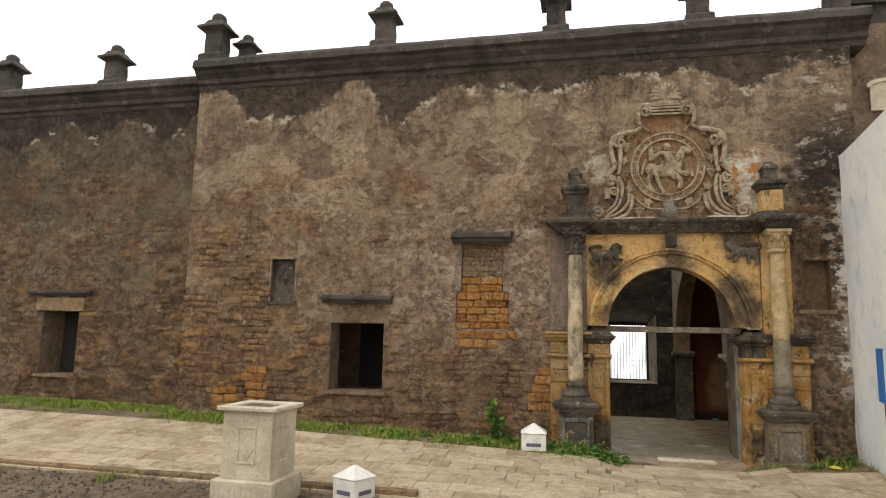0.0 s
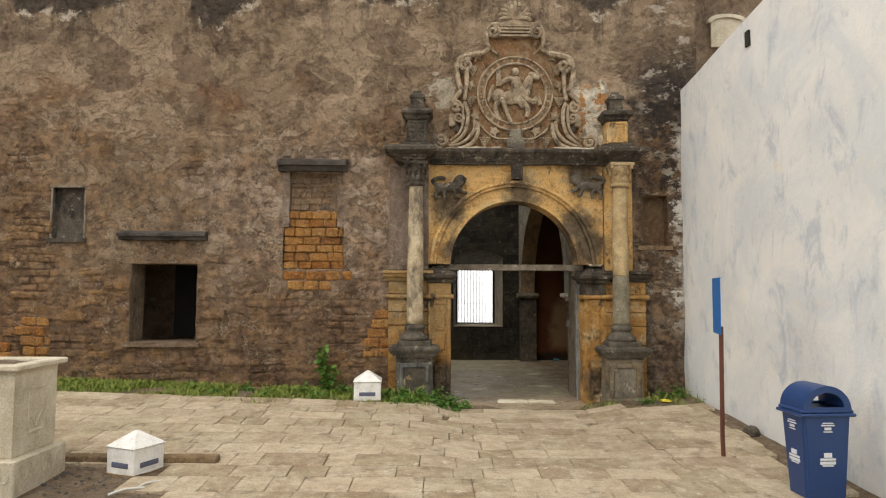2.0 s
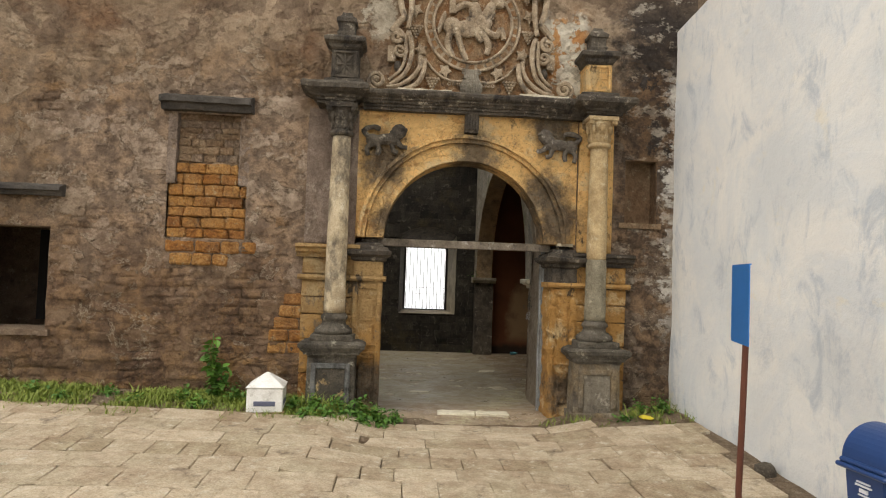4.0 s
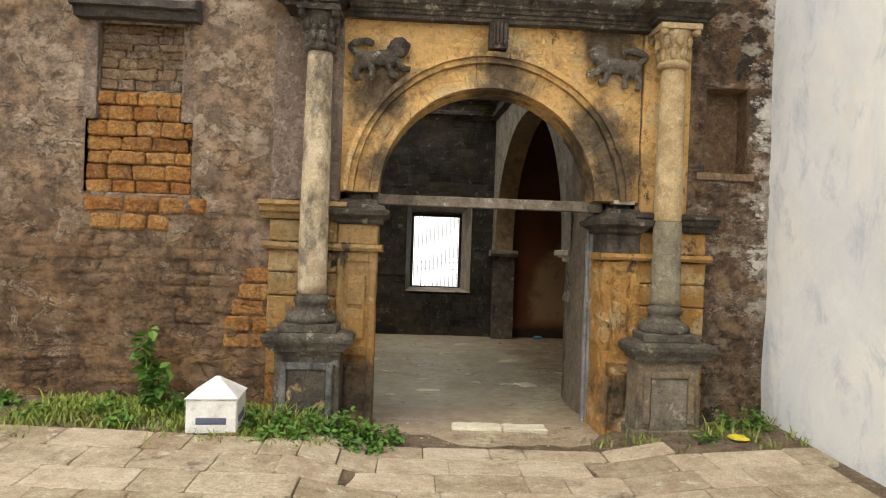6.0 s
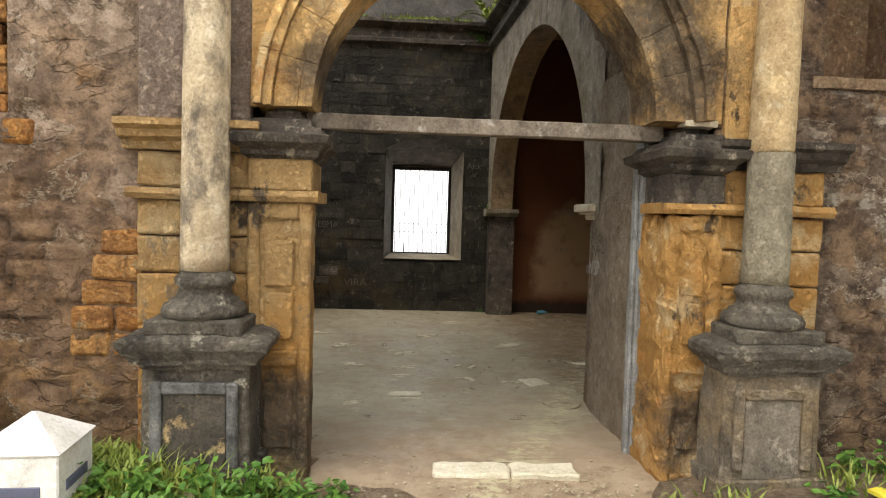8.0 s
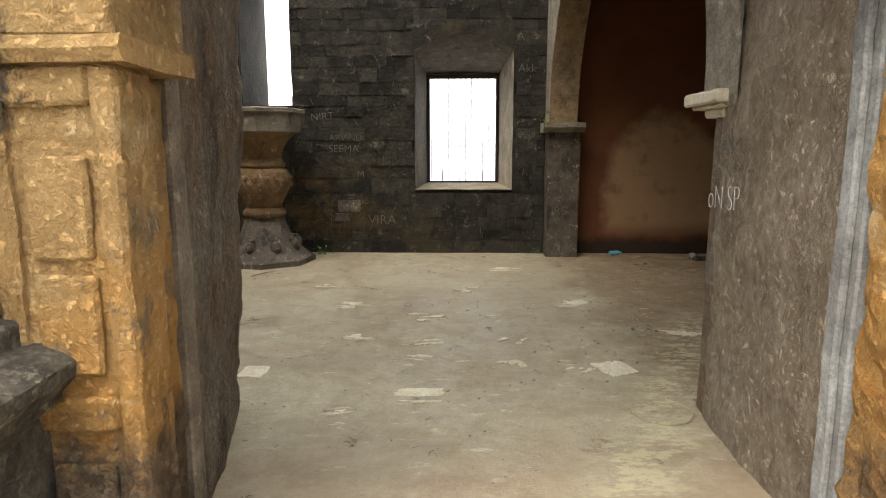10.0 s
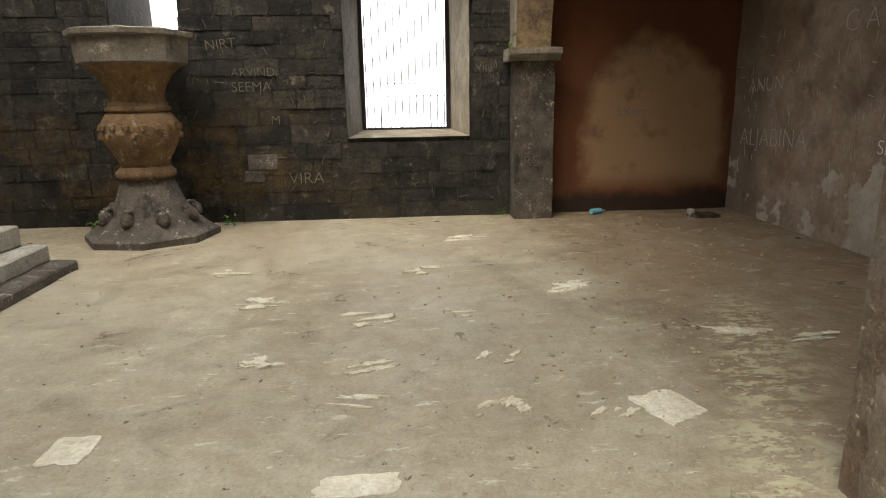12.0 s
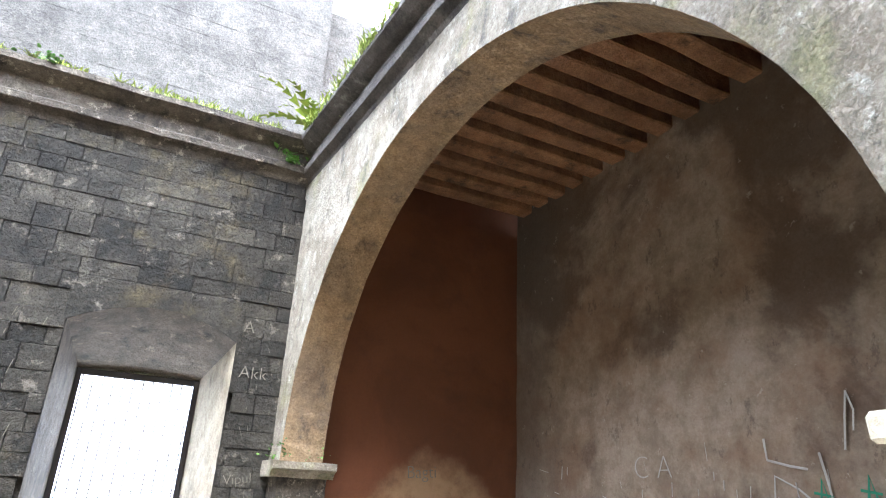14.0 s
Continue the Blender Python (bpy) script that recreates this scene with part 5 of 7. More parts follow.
def cartouche():
    cx, cz = 0.0, 5.17
    ob = thing("cartouche", cx, -0.03, 4.36, "pale carved stone cartouche with scrolls, shell and horseman medallion", "relief carving")
    z0 = -4.36
    half = [(0.0, 6.33), (0.42, 6.33), (0.46, 6.12), (0.44, 5.92), (0.66, 5.80), (0.90, 5.72), (0.97, 5.50), (0.94, 5.20), (0.98, 4.95), (0.98, 4.66), (1.06, 4.46), (1.34, 4.42), (1.34, 4.24), (0.0, 4.235)]
    outline = [(x, z + z0) for x, z in half] + [(-x, z + z0) for x, z in half[-2::-1]][:-1]
    part("backing", rough_up(prism(outline, -0.03, 0.06), 0.006), "relief_red", ob, "red-ochre ground behind the carving")
    ring = bmesh.new()
    wedge(ring, 0, cz + z0, 0.495, 0.625, 0, 360, -0.06, -0.02, 60)
    for r in (0.505, 0.615):
        tube([(r * math.cos(a), -0.075, cz + z0 + r * math.sin(a)) for a in [2 * math.pi * i / 60 for i in range(61)]], 0.017, ring, 7)
    part("ring", ring, "relief", ob, "round inscribed border ring")
    for i in range(30):
        block = wedge(bmesh.new(), 0, cz + z0, 0.535, 0.587, 12 * i + 2.0, 12 * i + 10.0, -0.068, -0.05, 2)
        part("ring_block", rough_up(block, 0.005, 0.03), "relief_red", ob)
    field = bmesh.new()
    wedge(field, 0, cz + z0, 0.01, 0.51, 0, 360, -0.05, -0.01, 48)
    part("field", rough_up(field, 0.003), "relief_red", ob, "worn field of the medallion")
    # horse and rider, one plain worn shape
    fig = bmesh.new()
    for x, z, rx, rz, t in ((-0.06, -0.06, 0.20, 0.10, -8), (0.10, 0.02, 0.11, 0.12, 30), (-0.22, -0.04, 0.10, 0.105, 0), (0.17, 0.15, 0.06, 0.13, 25), (0.255, 0.245, 0.085, 0.05, 35), (0.02, 0.12, 0.075, 0.13, -6), (0.0, 0.30, 0.055, 0.06, 0),
                              (-0.03, -0.02, 0.05, 0.10, -15), (-0.33, 0.0, 0.03, 0.13, 15)):
        blob(fig, x, -0.08, cz + z0 + z, rx, 0.055, rz, t)
    for pts in (((0.12, -0.05), (0.24, -0.12), (0.30, -0.05), (0.33, -0.16)), ((0.08, -0.08), (0.17, -0.22), (0.15, -0.33)), ((-0.22, -0.1), (-0.27, -0.22), (-0.20, -0.37)), ((-0.16, -0.1), (-0.13, -0.24), (-0.06, -0.40)),
                ((0.05, 0.18), (-0.10, 0.20), (-0.22, 0.12)), ((-0.22, 0.10), (-0.235, 0.32)), ((0.08, 0.10), (0.18, 0.08), (0.22, 0.14)), ((-0.0, -0.02), (0.06, -0.14), (0.10, -0.2))):
        curve(fig, [(x, cz + z0 + z) for x, z in pts], 0.034, -0.085, 0.7)
    bmesh.ops.scale(fig, vec=(1.22, 1.0, 1.2), space=Matrix.Translation((0, 0, -cz - z0)), verts=fig.verts)
    part("horseman", rough_up(fig, 0.008, 0.05), "relief", ob)
    # shell on top
    shell = bmesh.new()
    for k in range(11):
        a = radians(-8 + 19.6 * k)
        curve(shell, [(0.05 * math.cos(a), 6.43 + z0 + 0.03 * math.sin(a)), (0.17 * math.cos(a), 6.45 + z0 + 0.16 * math.sin(a)), (0.245 * math.cos(a), 6.45 + z0 + 0.25 * math.sin(a))], 0.022, -0.07, 1.5, -0.05)
    blob(shell, 0, -0.06, 6.44 + z0, 0.12, 0.06, 0.07)
    prism([(-0.25, 6.33 + z0), (0.25, 6.33 + z0), (0.22, 6.40 + z0), (-0.22, 6.40 + z0)], -0.10, 0.0, shell)
    prism([(0.255 * math.cos(radians(a)), 6.45 + z0 + 0.26 * math.sin(radians(a))) for a in range(-20, 201, 10)], -0.05, 0.0, shell)
    part("shell", rough_up(shell, 0.003), "relief", ob, "fan-ribbed scallop shell")
    top = bmesh.new()
    for z in (6.12, 6.18, 6.24, 6.29):
        box(top, -0.27, 0.27, -0.12 + 0.01 * (z > 6.2), 0.0, z + z0, z + z0 + 0.032)
    part("fluted_block", rough_up(top, 0.003), "relief", ob)
    for s in (-1, 1):
        b = bmesh.new()
        spiral(b, s * 0.36, 6.20 + z0, 0.11, 90, 1.6, 0.03, -0.09, s)
        curve(b, [(s * 0.47, 6.20 + z0), (s * 0.47, 6.02 + z0), (s * 0.44, 5.92 + z0), (s * 0.56, 5.83 + z0)], 0.035)
        curve(b, [(s * 0.25, 6.33 + z0), (s * 0.40, 6.32 + z0), (s * 0.47, 6.20 + z0)], 0.03)
        part("upper_volute", rough_up(b, 0.003), "relief", ob)
        b = bmesh.new()
        spiral(b, s * 0.80, 5.63 + z0, 0.12, 60, 1.5, 0.034, -0.10, -s if s > 0 else 1)
        curve(b, [(s * 0.56, 5.83 + z0), (s * 0.74, 5.80 + z0), (s * 0.90, 5.74 + z0), (s * 0.96, 5.58 + z0), (s * 0.93, 5.35 + z0), (s * 0.88, 5.20 + z0)], 0.045)
        curve(b, [(s * 0.80, 5.60 + z0), (s * 0.80, 5.30 + z0), (s * 0.84, 5.05 + z0)], 0.035)
        part("side_strap", rough_up(b, 0.003), "relief", ob)
        b = bmesh.new()
        spiral(b, s * 0.98, 4.93 + z0, 0.09, 100, 1.5, 0.03, -0.10, s)
        curve(b, [(s * 0.88, 5.20 + z0), (s * 0.97, 5.10 + z0), (s * 1.05, 5.0 + z0)], 0.04)
        box(b, s * 1.03 - 0.05, s * 1.03 + 0.05, -0.09, 0.0, 4.62 + z0, 4.82 + z0)
        part("lower_strap", rough_up(b, 0.004), "relief", ob)
        for pts, wide in ((((0.61, 4.67), (0.62, 4.50), (0.70, 4.34), (0.89, 4.25), (1.13, 4.235)), 0.030), (((0.66, 4.70), (0.68, 4.54), (0.78, 4.40), (0.93, 4.31), (1.08, 4.29)), 0.026),
                          (((0.83, 5.02), (0.78, 4.84), (0.79, 4.64), (0.86, 4.46), (1.04, 4.32)), 0.030), (((0.86, 4.98), (0.86, 4.66), (0.92, 4.50), (1.06, 4.38)), 0.022)):
            b = curve(bmesh.new(), [(s * x, z + z0) for x, z in pts], wide, -0.085, 0.75, -0.03)
            part("acanthus_frond", rough_up(b, 0.004, 0.06), "relief", ob)
        b = bmesh.new()
        spiral(b, s * 1.21, 4.36 + z0, 0.12, -90, 1.8, 0.028, -0.09, s)
        blob(b, s * 1.21, -0.10, 4.36 + z0, 0.028, 0.03, 0.028, 0, 1)
        part("acanthus_scroll", rough_up(b, 0.003, 0.06), "relief", ob, "sweeping acanthus scroll")
        b = bmesh.new()
        spiral(b, s * 0.93, 4.76 + z0, 0.085, 150 if s > 0 else 30, 1.6, 0.024, -0.10, s)
        part("inner_scroll", rough_up(b, 0.003, 0.06), "relief", ob)
        b = blob(bmesh.new(), s * 0.95, -0.07, 4.56 + z0, 0.05, 0.05, 0.075)
        part("bud", rough_up(b, 0.006, 0.05), "black", ob, "dark bud among the fronds")
        for gx, gz in ((0.70, 5.62), (0.73, 5.10), (0.50, 4.43)):
            b = bmesh.new()
            for row in range(5):
                for q in range(5 - row):
                    blob(b, s * gx + (q - (4 - row) / 2) * 0.038, -0.07, gz + z0 - row * 0.036, 0.021, 0.026, 0.021, 0, 1)
            part("grape_cluster", b, "relief", ob)
        for lx, lz, lt in ((0.66, 4.80, 20), (0.34, 4.55, -10), (0.74, 5.32, 0), (0.62, 5.80, 30)):
            rim_pts = []
            for k in range(10):
                rr = (0.092 if k % 2 == 0 else 0.050) * (1.15 if k == 0 else 1.0)
                a = radians(-90 + lt * s + 36 * k)
                rim_pts.append((s * lx + rr * math.cos(a), lz + z0 + rr * math.sin(a)))
            b = prism(rim_pts, -0.068, -0.02)
            for k in range(5):
                a = radians(-90 + lt * s + 72 * k)
                tube([(s * lx, -0.072, lz + z0), (s * lx + 0.075 * math.cos(a), -0.066, lz + z0 + 0.075 * math.sin(a))], 0.008, b, 5)
            part("vine_leaf", rough_up(b, 0.004, 0.05), "relief", ob)
        b = bmesh.new()
        curve(b, [(s * 0.08, 4.42 + z0), (s * 0.28, 4.42 + z0), (s * 0.46, 4.52 + z0), (s * 0.60, 4.68 + z0)], 0.016, -0.06)
        curve(b, [(s * 0.52, 6.0 + z0), (s * 0.40, 5.92 + z0), (s * 0.30, 5.84 + z0)], 0.018, -0.06)
        for vx in (0.17, 0.23, 0.29):
            spiral(b, s * vx, 4.375 + z0, 0.032, 90, 1.0, 0.008, -0.055, s)
        part("vine", b, "relief", ob)
    b = bmesh.new()
    for k in range(7):
        x = (k - 3) * 0.032
        curve(b, [(x * 0.7, 4.55 + z0), (x * 0.8, 4.44 + z0), (x * 1.25, 4.34 + z0), (x * 1.1, 4.27 + z0)], 0.02, -0.08, 1.1, -0.03)
    for k in (-1, 1):
        spiral(b, k * 0.10, 4.53 + z0, 0.035, 90, 1.2, 0.012, -0.09, k)
    part("crest_knot", rough_up(b, 0.004, 0.04), "font_rim", ob, "grey carved leaf knot under the medallion")
    return ob


cartouche()


def lion(x, z, s, label, mat):
    """A walking lion in relief on the spandrel, one plain shape."""
    bm = bmesh.new()
    for px, pz, rx, rz, t in ((0, 0, 0.17, 0.075, 10), (s * 0.15, 0.055, 0.09, 0.09, 0), (s * 0.20, 0.14, 0.065, 0.06, 0), (-s * 0.14, -0.02, 0.095, 0.09, 0), (s * 0.19, 0.10, 0.10, 0.10, 0), (s * 0.255, 0.125, 0.04, 0.035, 0), (s * 0.10, 0.0, 0.11, 0.085, 0)):
        blob(bm, px, -0.05, pz, rx, 0.05, rz, -s * t)
    for pts in (((0.16, 0.0), (0.22, -0.08), (0.30, -0.10)), ((0.10, -0.04), (0.12, -0.14), (0.18, -0.17)), ((-0.10, -0.05), (-0.06, -0.14), (-0.08, -0.21)), ((-0.17, -0.06), (-0.21, -0.14), (-0.19, -0.22)), ((-0.2, 0.02), (-0.26, 0.10), (-0.14, 0.15), (-0.05, 0.13))):
        curve(bm, [(s * a, b) for a, b in pts], 0.030, -0.05, 0.8)
    me = part("lion_relief", rough_up(bm, 0.008, 0.06), mat, None)
    me.matrix_basis = pose(x, -0.035, z)
    tagged(me, label, "relief carving", "lions beside the arch")


lion(-1.09, 3.62, 1, "black-lichened lion carved in relief on the spandrel", "black")
lion(1.19, 3.65, -1, "grey-brown lion carved in relief on the spandrel", "font_foot")

# timber tie across the doorway and the old frame post
tie = part("door_lintel_bar", rough_up(dice(boxes((-1.12, 1.16, 0.16, 0.27, 2.265, 2.365), soft=0.006), 0.15), 0.004), "timber")
tagged(tie, "grey weathered timber bar across the doorway", "timber bar")
post = part("door_post", rough_up(dice(boxes((1.115, 1.19, 0.365, 0.50, 0.05, 2.9), (1.087, 1.117, 0.40, 0.47, 0.06, 2.2), soft=0.008), 0.2), 0.006), "blue_timber")
tagged(post, "split blue-grey timber door post against the jamb", "door post")
post2 = part("door_post", rough_up(dice(boxes((-1.22, -1.115, 0.365, 0.46, 0.05, 2.4), soft=0.006), 0.2), 0.004), "timber")
tagged(post2, "dark timber door post against the jamb", "door post")
for x0, x1 in ((-0.28, 0.20), (0.21, 0.64)):
    s = part("threshold_slab", rough_up(dice(boxes((x0, x1, -0.07, 0.13, 0.10, 0.168), soft=0.012), 0.06), 0.012, 0.08), "patch")
    tagged(s, "chipped pale stone threshold slab in the doorway", "stone slab", "threshold slabs")

# ---------------------------------------------------------------- windows, niches and hoods of the facade
def hood(x0, x1, z, thick, deep, label):
    bm = moulding([(0.03, z), (-deep * 0.55, z), (-deep * 0.7, z + thick * 0.4), (-deep, z + thick * 0.45), (-deep, z + thick * 0.8), (0.03, z + thick * 1.25)], x0, x1)
    ob = part("window_hood", rough_up(dice(bm, 0.12), 0.009, 0.1), "coping")
    return tagged(ob, label, "window hood", "hoods over the openings")


hood(-6.42, -5.0, 2.72, 0.13, 0.16, "lichened stone drip hood over a square window")
hood(-3.86, -2.75, 3.86, 0.19, 0.20, "black stone hood over a blocked niche")

def lined_opening(name, x0, x1, z0, z1, y0, y1, mat, label, back_mat="void", ledge=0.0):
    """An opening lined with jambs, head and sill, closed at its back."""
    t = 0.03
    ob = thing(name, (x0 + x1) / 2, y0, z0, label, "window", kind="structure")
    w, h = (x1 - x0) / 2, z1 - z0
    for nm, b in (("jamb", (-w - t, -w + 0.012, 0.015, y1 - y0, -t, h + t)), ("jamb", (w - 0.012, w + t, 0.015, y1 - y0, -t, h + t)), ("head", (-w, w, 0.015, y1 - y0, h - 0.012, h + t)), ("sill", (-w - 0.08, w + 0.06, -0.03 - ledge, y1 - y0, -0.06, 0.012))):
        part(nm, rough_up(dice(boxes(b), 0.15), 0.006, 0.12), mat, ob)
    deep = 1.35 if name == "window_1" else 0.0
    # a void back paints the window's inner darkness on a panel
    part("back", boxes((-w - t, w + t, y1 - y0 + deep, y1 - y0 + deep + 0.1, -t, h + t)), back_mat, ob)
    return ob


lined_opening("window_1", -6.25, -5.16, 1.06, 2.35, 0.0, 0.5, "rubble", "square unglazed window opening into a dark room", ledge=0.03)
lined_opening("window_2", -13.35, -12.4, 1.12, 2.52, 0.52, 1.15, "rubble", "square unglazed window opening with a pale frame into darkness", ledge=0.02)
part("lintel", rough_up(boxes((-13.5, -12.25, 0.47, 0.56, 2.52, 2.80)), 0.01), "soffit", wall_left, "pale ochre lintel over the window")
hood(-13.75, -12.1, 2.86, 0.1, 0.12, "thin stone hood over a square window").location.y = 0.52
lined_opening("niche_1", -7.54, -7.04, 2.74, 3.58, 0.0, 0.09, "black", "shallow dark plaque niche with a stone rim", "black")
for nr in ((-7.60, -6.99, -0.022, 0.02, 3.58, 3.61), (-7.575, -7.55, -0.015, 0.02, 2.72, 3.58), (-7.03, -7.005, -0.015, 0.02, 2.72, 3.58)):
    part("niche_rim", rough_up(dice(boxes(nr), 0.1), 0.005, 0.06), "archstone", wall, "thin pale stone rim of the niche")
lined_opening("niche_2", 2.10, 2.53, 2.67, 3.52, 0.0, 0.2, "niche_stone", "shallow blind niche stained dark brown", "niche_stone")
niche = part("niche_3", boxes((-3.80, -2.78, 0.10, 0.3, 2.2, 3.9)), "niche_stone")
tagged(niche, "blocked window recess filled with crumbling orange laterite blocks", "niche", kind="structure")
for x0, x1, z0, z1 in ((-3.80, -3.69, 2.95, 3.88), (-2.91, -2.78, 2.95, 3.88)):
    part("reveal", rough_up(dice(boxes((x0, x1, -0.004, 0.14, z0, z1)), 0.12), 0.004), "daub", niche)
random.seed(4)
z = 2.27
while z < 3.1:
    h = random.uniform(0.115, 0.16)
    x = -3.77 - random.uniform(0, 0.15)
    while x < -2.82:
        w = random.uniform(0.2, 0.34)
        lo, hi = max(x, -3.775), min(x + w - 0.007, -2.805)
        if z > 2.85:
            lo, hi = max(lo, -3.685), min(hi, -2.92)
        if hi - lo > 0.05:
            b = dice(boxes((lo, hi, random.uniform(0.0, 0.04), 0.14, z, z + h - 0.007), soft=0.016), 0.06)
            part("laterite_block", rough_up(b, 0.013, 0.06), "laterite", niche)
        x += w
    z += h
z = 3.1
while z < 3.84:
    h = random.uniform(0.05, 0.10)
    x = -3.685 - random.uniform(0, 0.1)
    while x < -2.92:
        w = random.uniform(0.12, 0.36)
        lo, hi = max(x, -3.685), min(x + w - 0.006, -2.915)
        if hi - lo > 0.04:
            b = dice(boxes((lo, hi, random.uniform(0.055, 0.085), 0.14, z - 0.004, min(z + h - 0.003, 3.86)), soft=0.012), 0.07)
            part("rubble_stone", rough_up(b, 0.014, 0.07), random.choice(("niche_stone", "niche_stone", "rubble")), niche)
        x += w
    z += h
# courses of bare orange blocks below the niche and beside the portal
random.seed(8)
for x0, x1, z0, rows in ((-3.72, -2.7, 2.09, 1), (-3.7, -3.0, 1.93, 1), (-2.36, -2.07, 0.85, 5), (-8.0, -7.55, 0.55, 6), (-8.6, -8.1, 0.6, 3)):
    for r in range(rows):
        x = x0 + random.uniform(-0.1, 0.1)
        while x < x1:
            w = random.uniform(0.2, 0.38)
            z = z0 + r * 0.155
            hi = min(x + w - 0.014, x1 + 0.05)
            if hi - x > 0.08:
                part("laterite_block", rough_up(dice(boxes((x, hi, -0.012 - random.uniform(0, 0.03), 0.05, z, z + 0.145), soft=0.02), 0.12), 0.011, 0.08), "laterite", wall)
            x += w


# ---------------------------------------------------------------- pinnacles on the coping
def pinnacle(x, y, z, s=1.0):
    ob = thing("pinnacle", x, y, z, "black-lichened stone pinnacle on the wall coping", "pinnacle", "pinnacles along the wall top")
    ob.scale = (s, s, s)
    part("foot", rough_up(lathe([(0.25, 0.0), (0.25, 0.10), (0.22, 0.14), (0.18, 0.17)], square=True), 0.008), "coping", ob)
    part("body", rough_up(dice(lathe([(0.17, 0.16), (0.175, 0.35), (0.165, 0.60)], square=True), 0.15), 0.008), "coping", ob)
    part("cap", rough_up(lathe([(0.17, 0.58), (0.20, 0.62), (0.29, 0.66), (0.29, 0.70), (0.20, 0.78), (0.15, 0.86)], square=True), 0.01), "coping", ob)
    part("knob", rough_up(lathe([(0.13, 0.84), (0.15, 0.90), (0.14, 0.97), (0.08, 1.03), (0.03, 1.05)], 12), 0.008), "coping", ob)
    return ob


for x, y, z, s in ((-15.0, 0.52, 7.66, 1.0), (-12.05, 0.52, 7.66, 1.0), (-9.15, 0.05, 7.84, 1.08), (-8.72, 0.55, 7.84, 0.82), (-5.35, 0.05, 7.84, 1.0), (-1.93, 0.05, 7.84, 1.0), (0.62, 0.05, 7.84, 1.0), (3.0, 0.3, 7.84, 1.0)):
    pinnacle(x, y, z, s)
# the taller block beyond the end of the facade
annex = part("wall_annex", rough_up(dice(boxes((3.07, 14, 0.5, 1.7, -0.3, 7.84)), 0.5), 0.015, 0.3), "rubble")
tagged(annex, "brown weathered wall of the block behind the side wall", "wall", kind="structure")
frame_arch = [(0.28 * math.cos(math.pi * k / 10) + 3.78, 6.62 + 0.10 * math.sin(math.pi * k / 10)) for k in range(11)]
part("vent_panel", prism([(3.50, 6.2), (4.06, 6.2), *frame_arch], 0.44, 0.52), "cast", annex, "cream arched window panel")
hood_arch = [(0.34 * math.cos(math.pi * k / 10) + 3.78, 6.66 + 0.12 * math.sin(math.pi * k / 10)) for k in range(11)]
part("vent_hood", prism(hood_arch + [(3.44, 6.62), (3.50, 6.62), *frame_arch[::-1], (4.06, 6.62), (4.12, 6.62)], 0.40, 0.52), "cast", annex, "cream moulded window hood")
parapet = part("trim_parapet", rough_up(dice(boxes((2.5, 9.0, 0.6, 1.7, 7.86, 8.25), (3.3, 9.0, 0.5, 1.2, 8.25, 8.4)), 0.3), 0.03, 0.3), "coping")
tagged(parapet, "overgrown broken parapet at the end of the wall", "parapet", kind="structure")


# ---------------------------------------------------------------- yard things
def planter(x, y, turn):
    z = ground(x, y) - 0.05
    ob = thing("planter", x, y, z, "cream cast-stone pedestal planter with diamond panels on gritty ground", "planter", turn=turn)
    part("plinth", rough_up(boxes((-0.395, 0.395, -0.395, 0.395, -0.06, 0.32), soft=0.012), 0.002), "cast", ob)
    wave = bmesh.new()
    for side in range(4):
        pts = []
        for i in range(81):
            t = -0.35 + 0.70 * i / 80
            pts.append((t, -0.395, 0.20 + 0.07 * math.tanh(2.2 * math.sin(i / 80 * math.pi * 10))))
        piece = tube(pts, 0.007, None, 5)
        bmesh.ops.rotate(piece, verts=piece.verts, cent=(0, 0, 0), matrix=Matrix.Rotation(radians(90 * side), 3, "Z"))
        me = bpy.data.meshes.new("wave")
        piece.to_mesh(me)
        piece.free()
        wave.from_mesh(me)
    part("wave_carving", wave, "cast", ob, "incised wave line round the plinth")
    body = lathe([(0.31, 0.32), (0.315, 0.34), (0.318, 1.06), (0.325, 1.11)], square=True)
    part("body", rough_up(body, 0.002), "cast", ob)
    for side in range(4):
        bm = boxes((-0.12, 0.12, -0.327, -0.3, 0.90, 0.925), (-0.12, 0.12, -0.327, -0.3, 0.50, 0.525), (-0.12, -0.098, -0.327, -0.3, 0.525, 0.90), (0.098, 0.12, -0.327, -0.3, 0.525, 0.90), soft=0.004)
        tube([(-0.1, -0.317, 0.70), (0.0, -0.317, 0.55), (0.1, -0.317, 0.70)], 0.009, bm, 5)
        bmesh.ops.rotate(bm, verts=bm.verts, cent=(0, 0, 0), matrix=Matrix.Rotation(radians(90 * side), 3, "Z"))
        part("panel", bm, "cast", ob)
    rim = bmesh.new()
    for r in ((-0.385, 0.385, -0.385, -0.25), (-0.385, 0.385, 0.25, 0.385), (-0.385, -0.25, -0.25, 0.25), (0.25, 0.385, -0.25, 0.25)):
        box(rim, *r, 1.105, 1.16, soft=0.012)
    part("rim", rim, "cast", ob)
    part("soil", rough_up(dice(boxes((-0.26, 0.26, -0.26, 0.26, 1.0, 1.13)), 0.1), 0.01), "soil", ob, "dry soil")
    return ob


planter(-5.37, -4.22, 0)


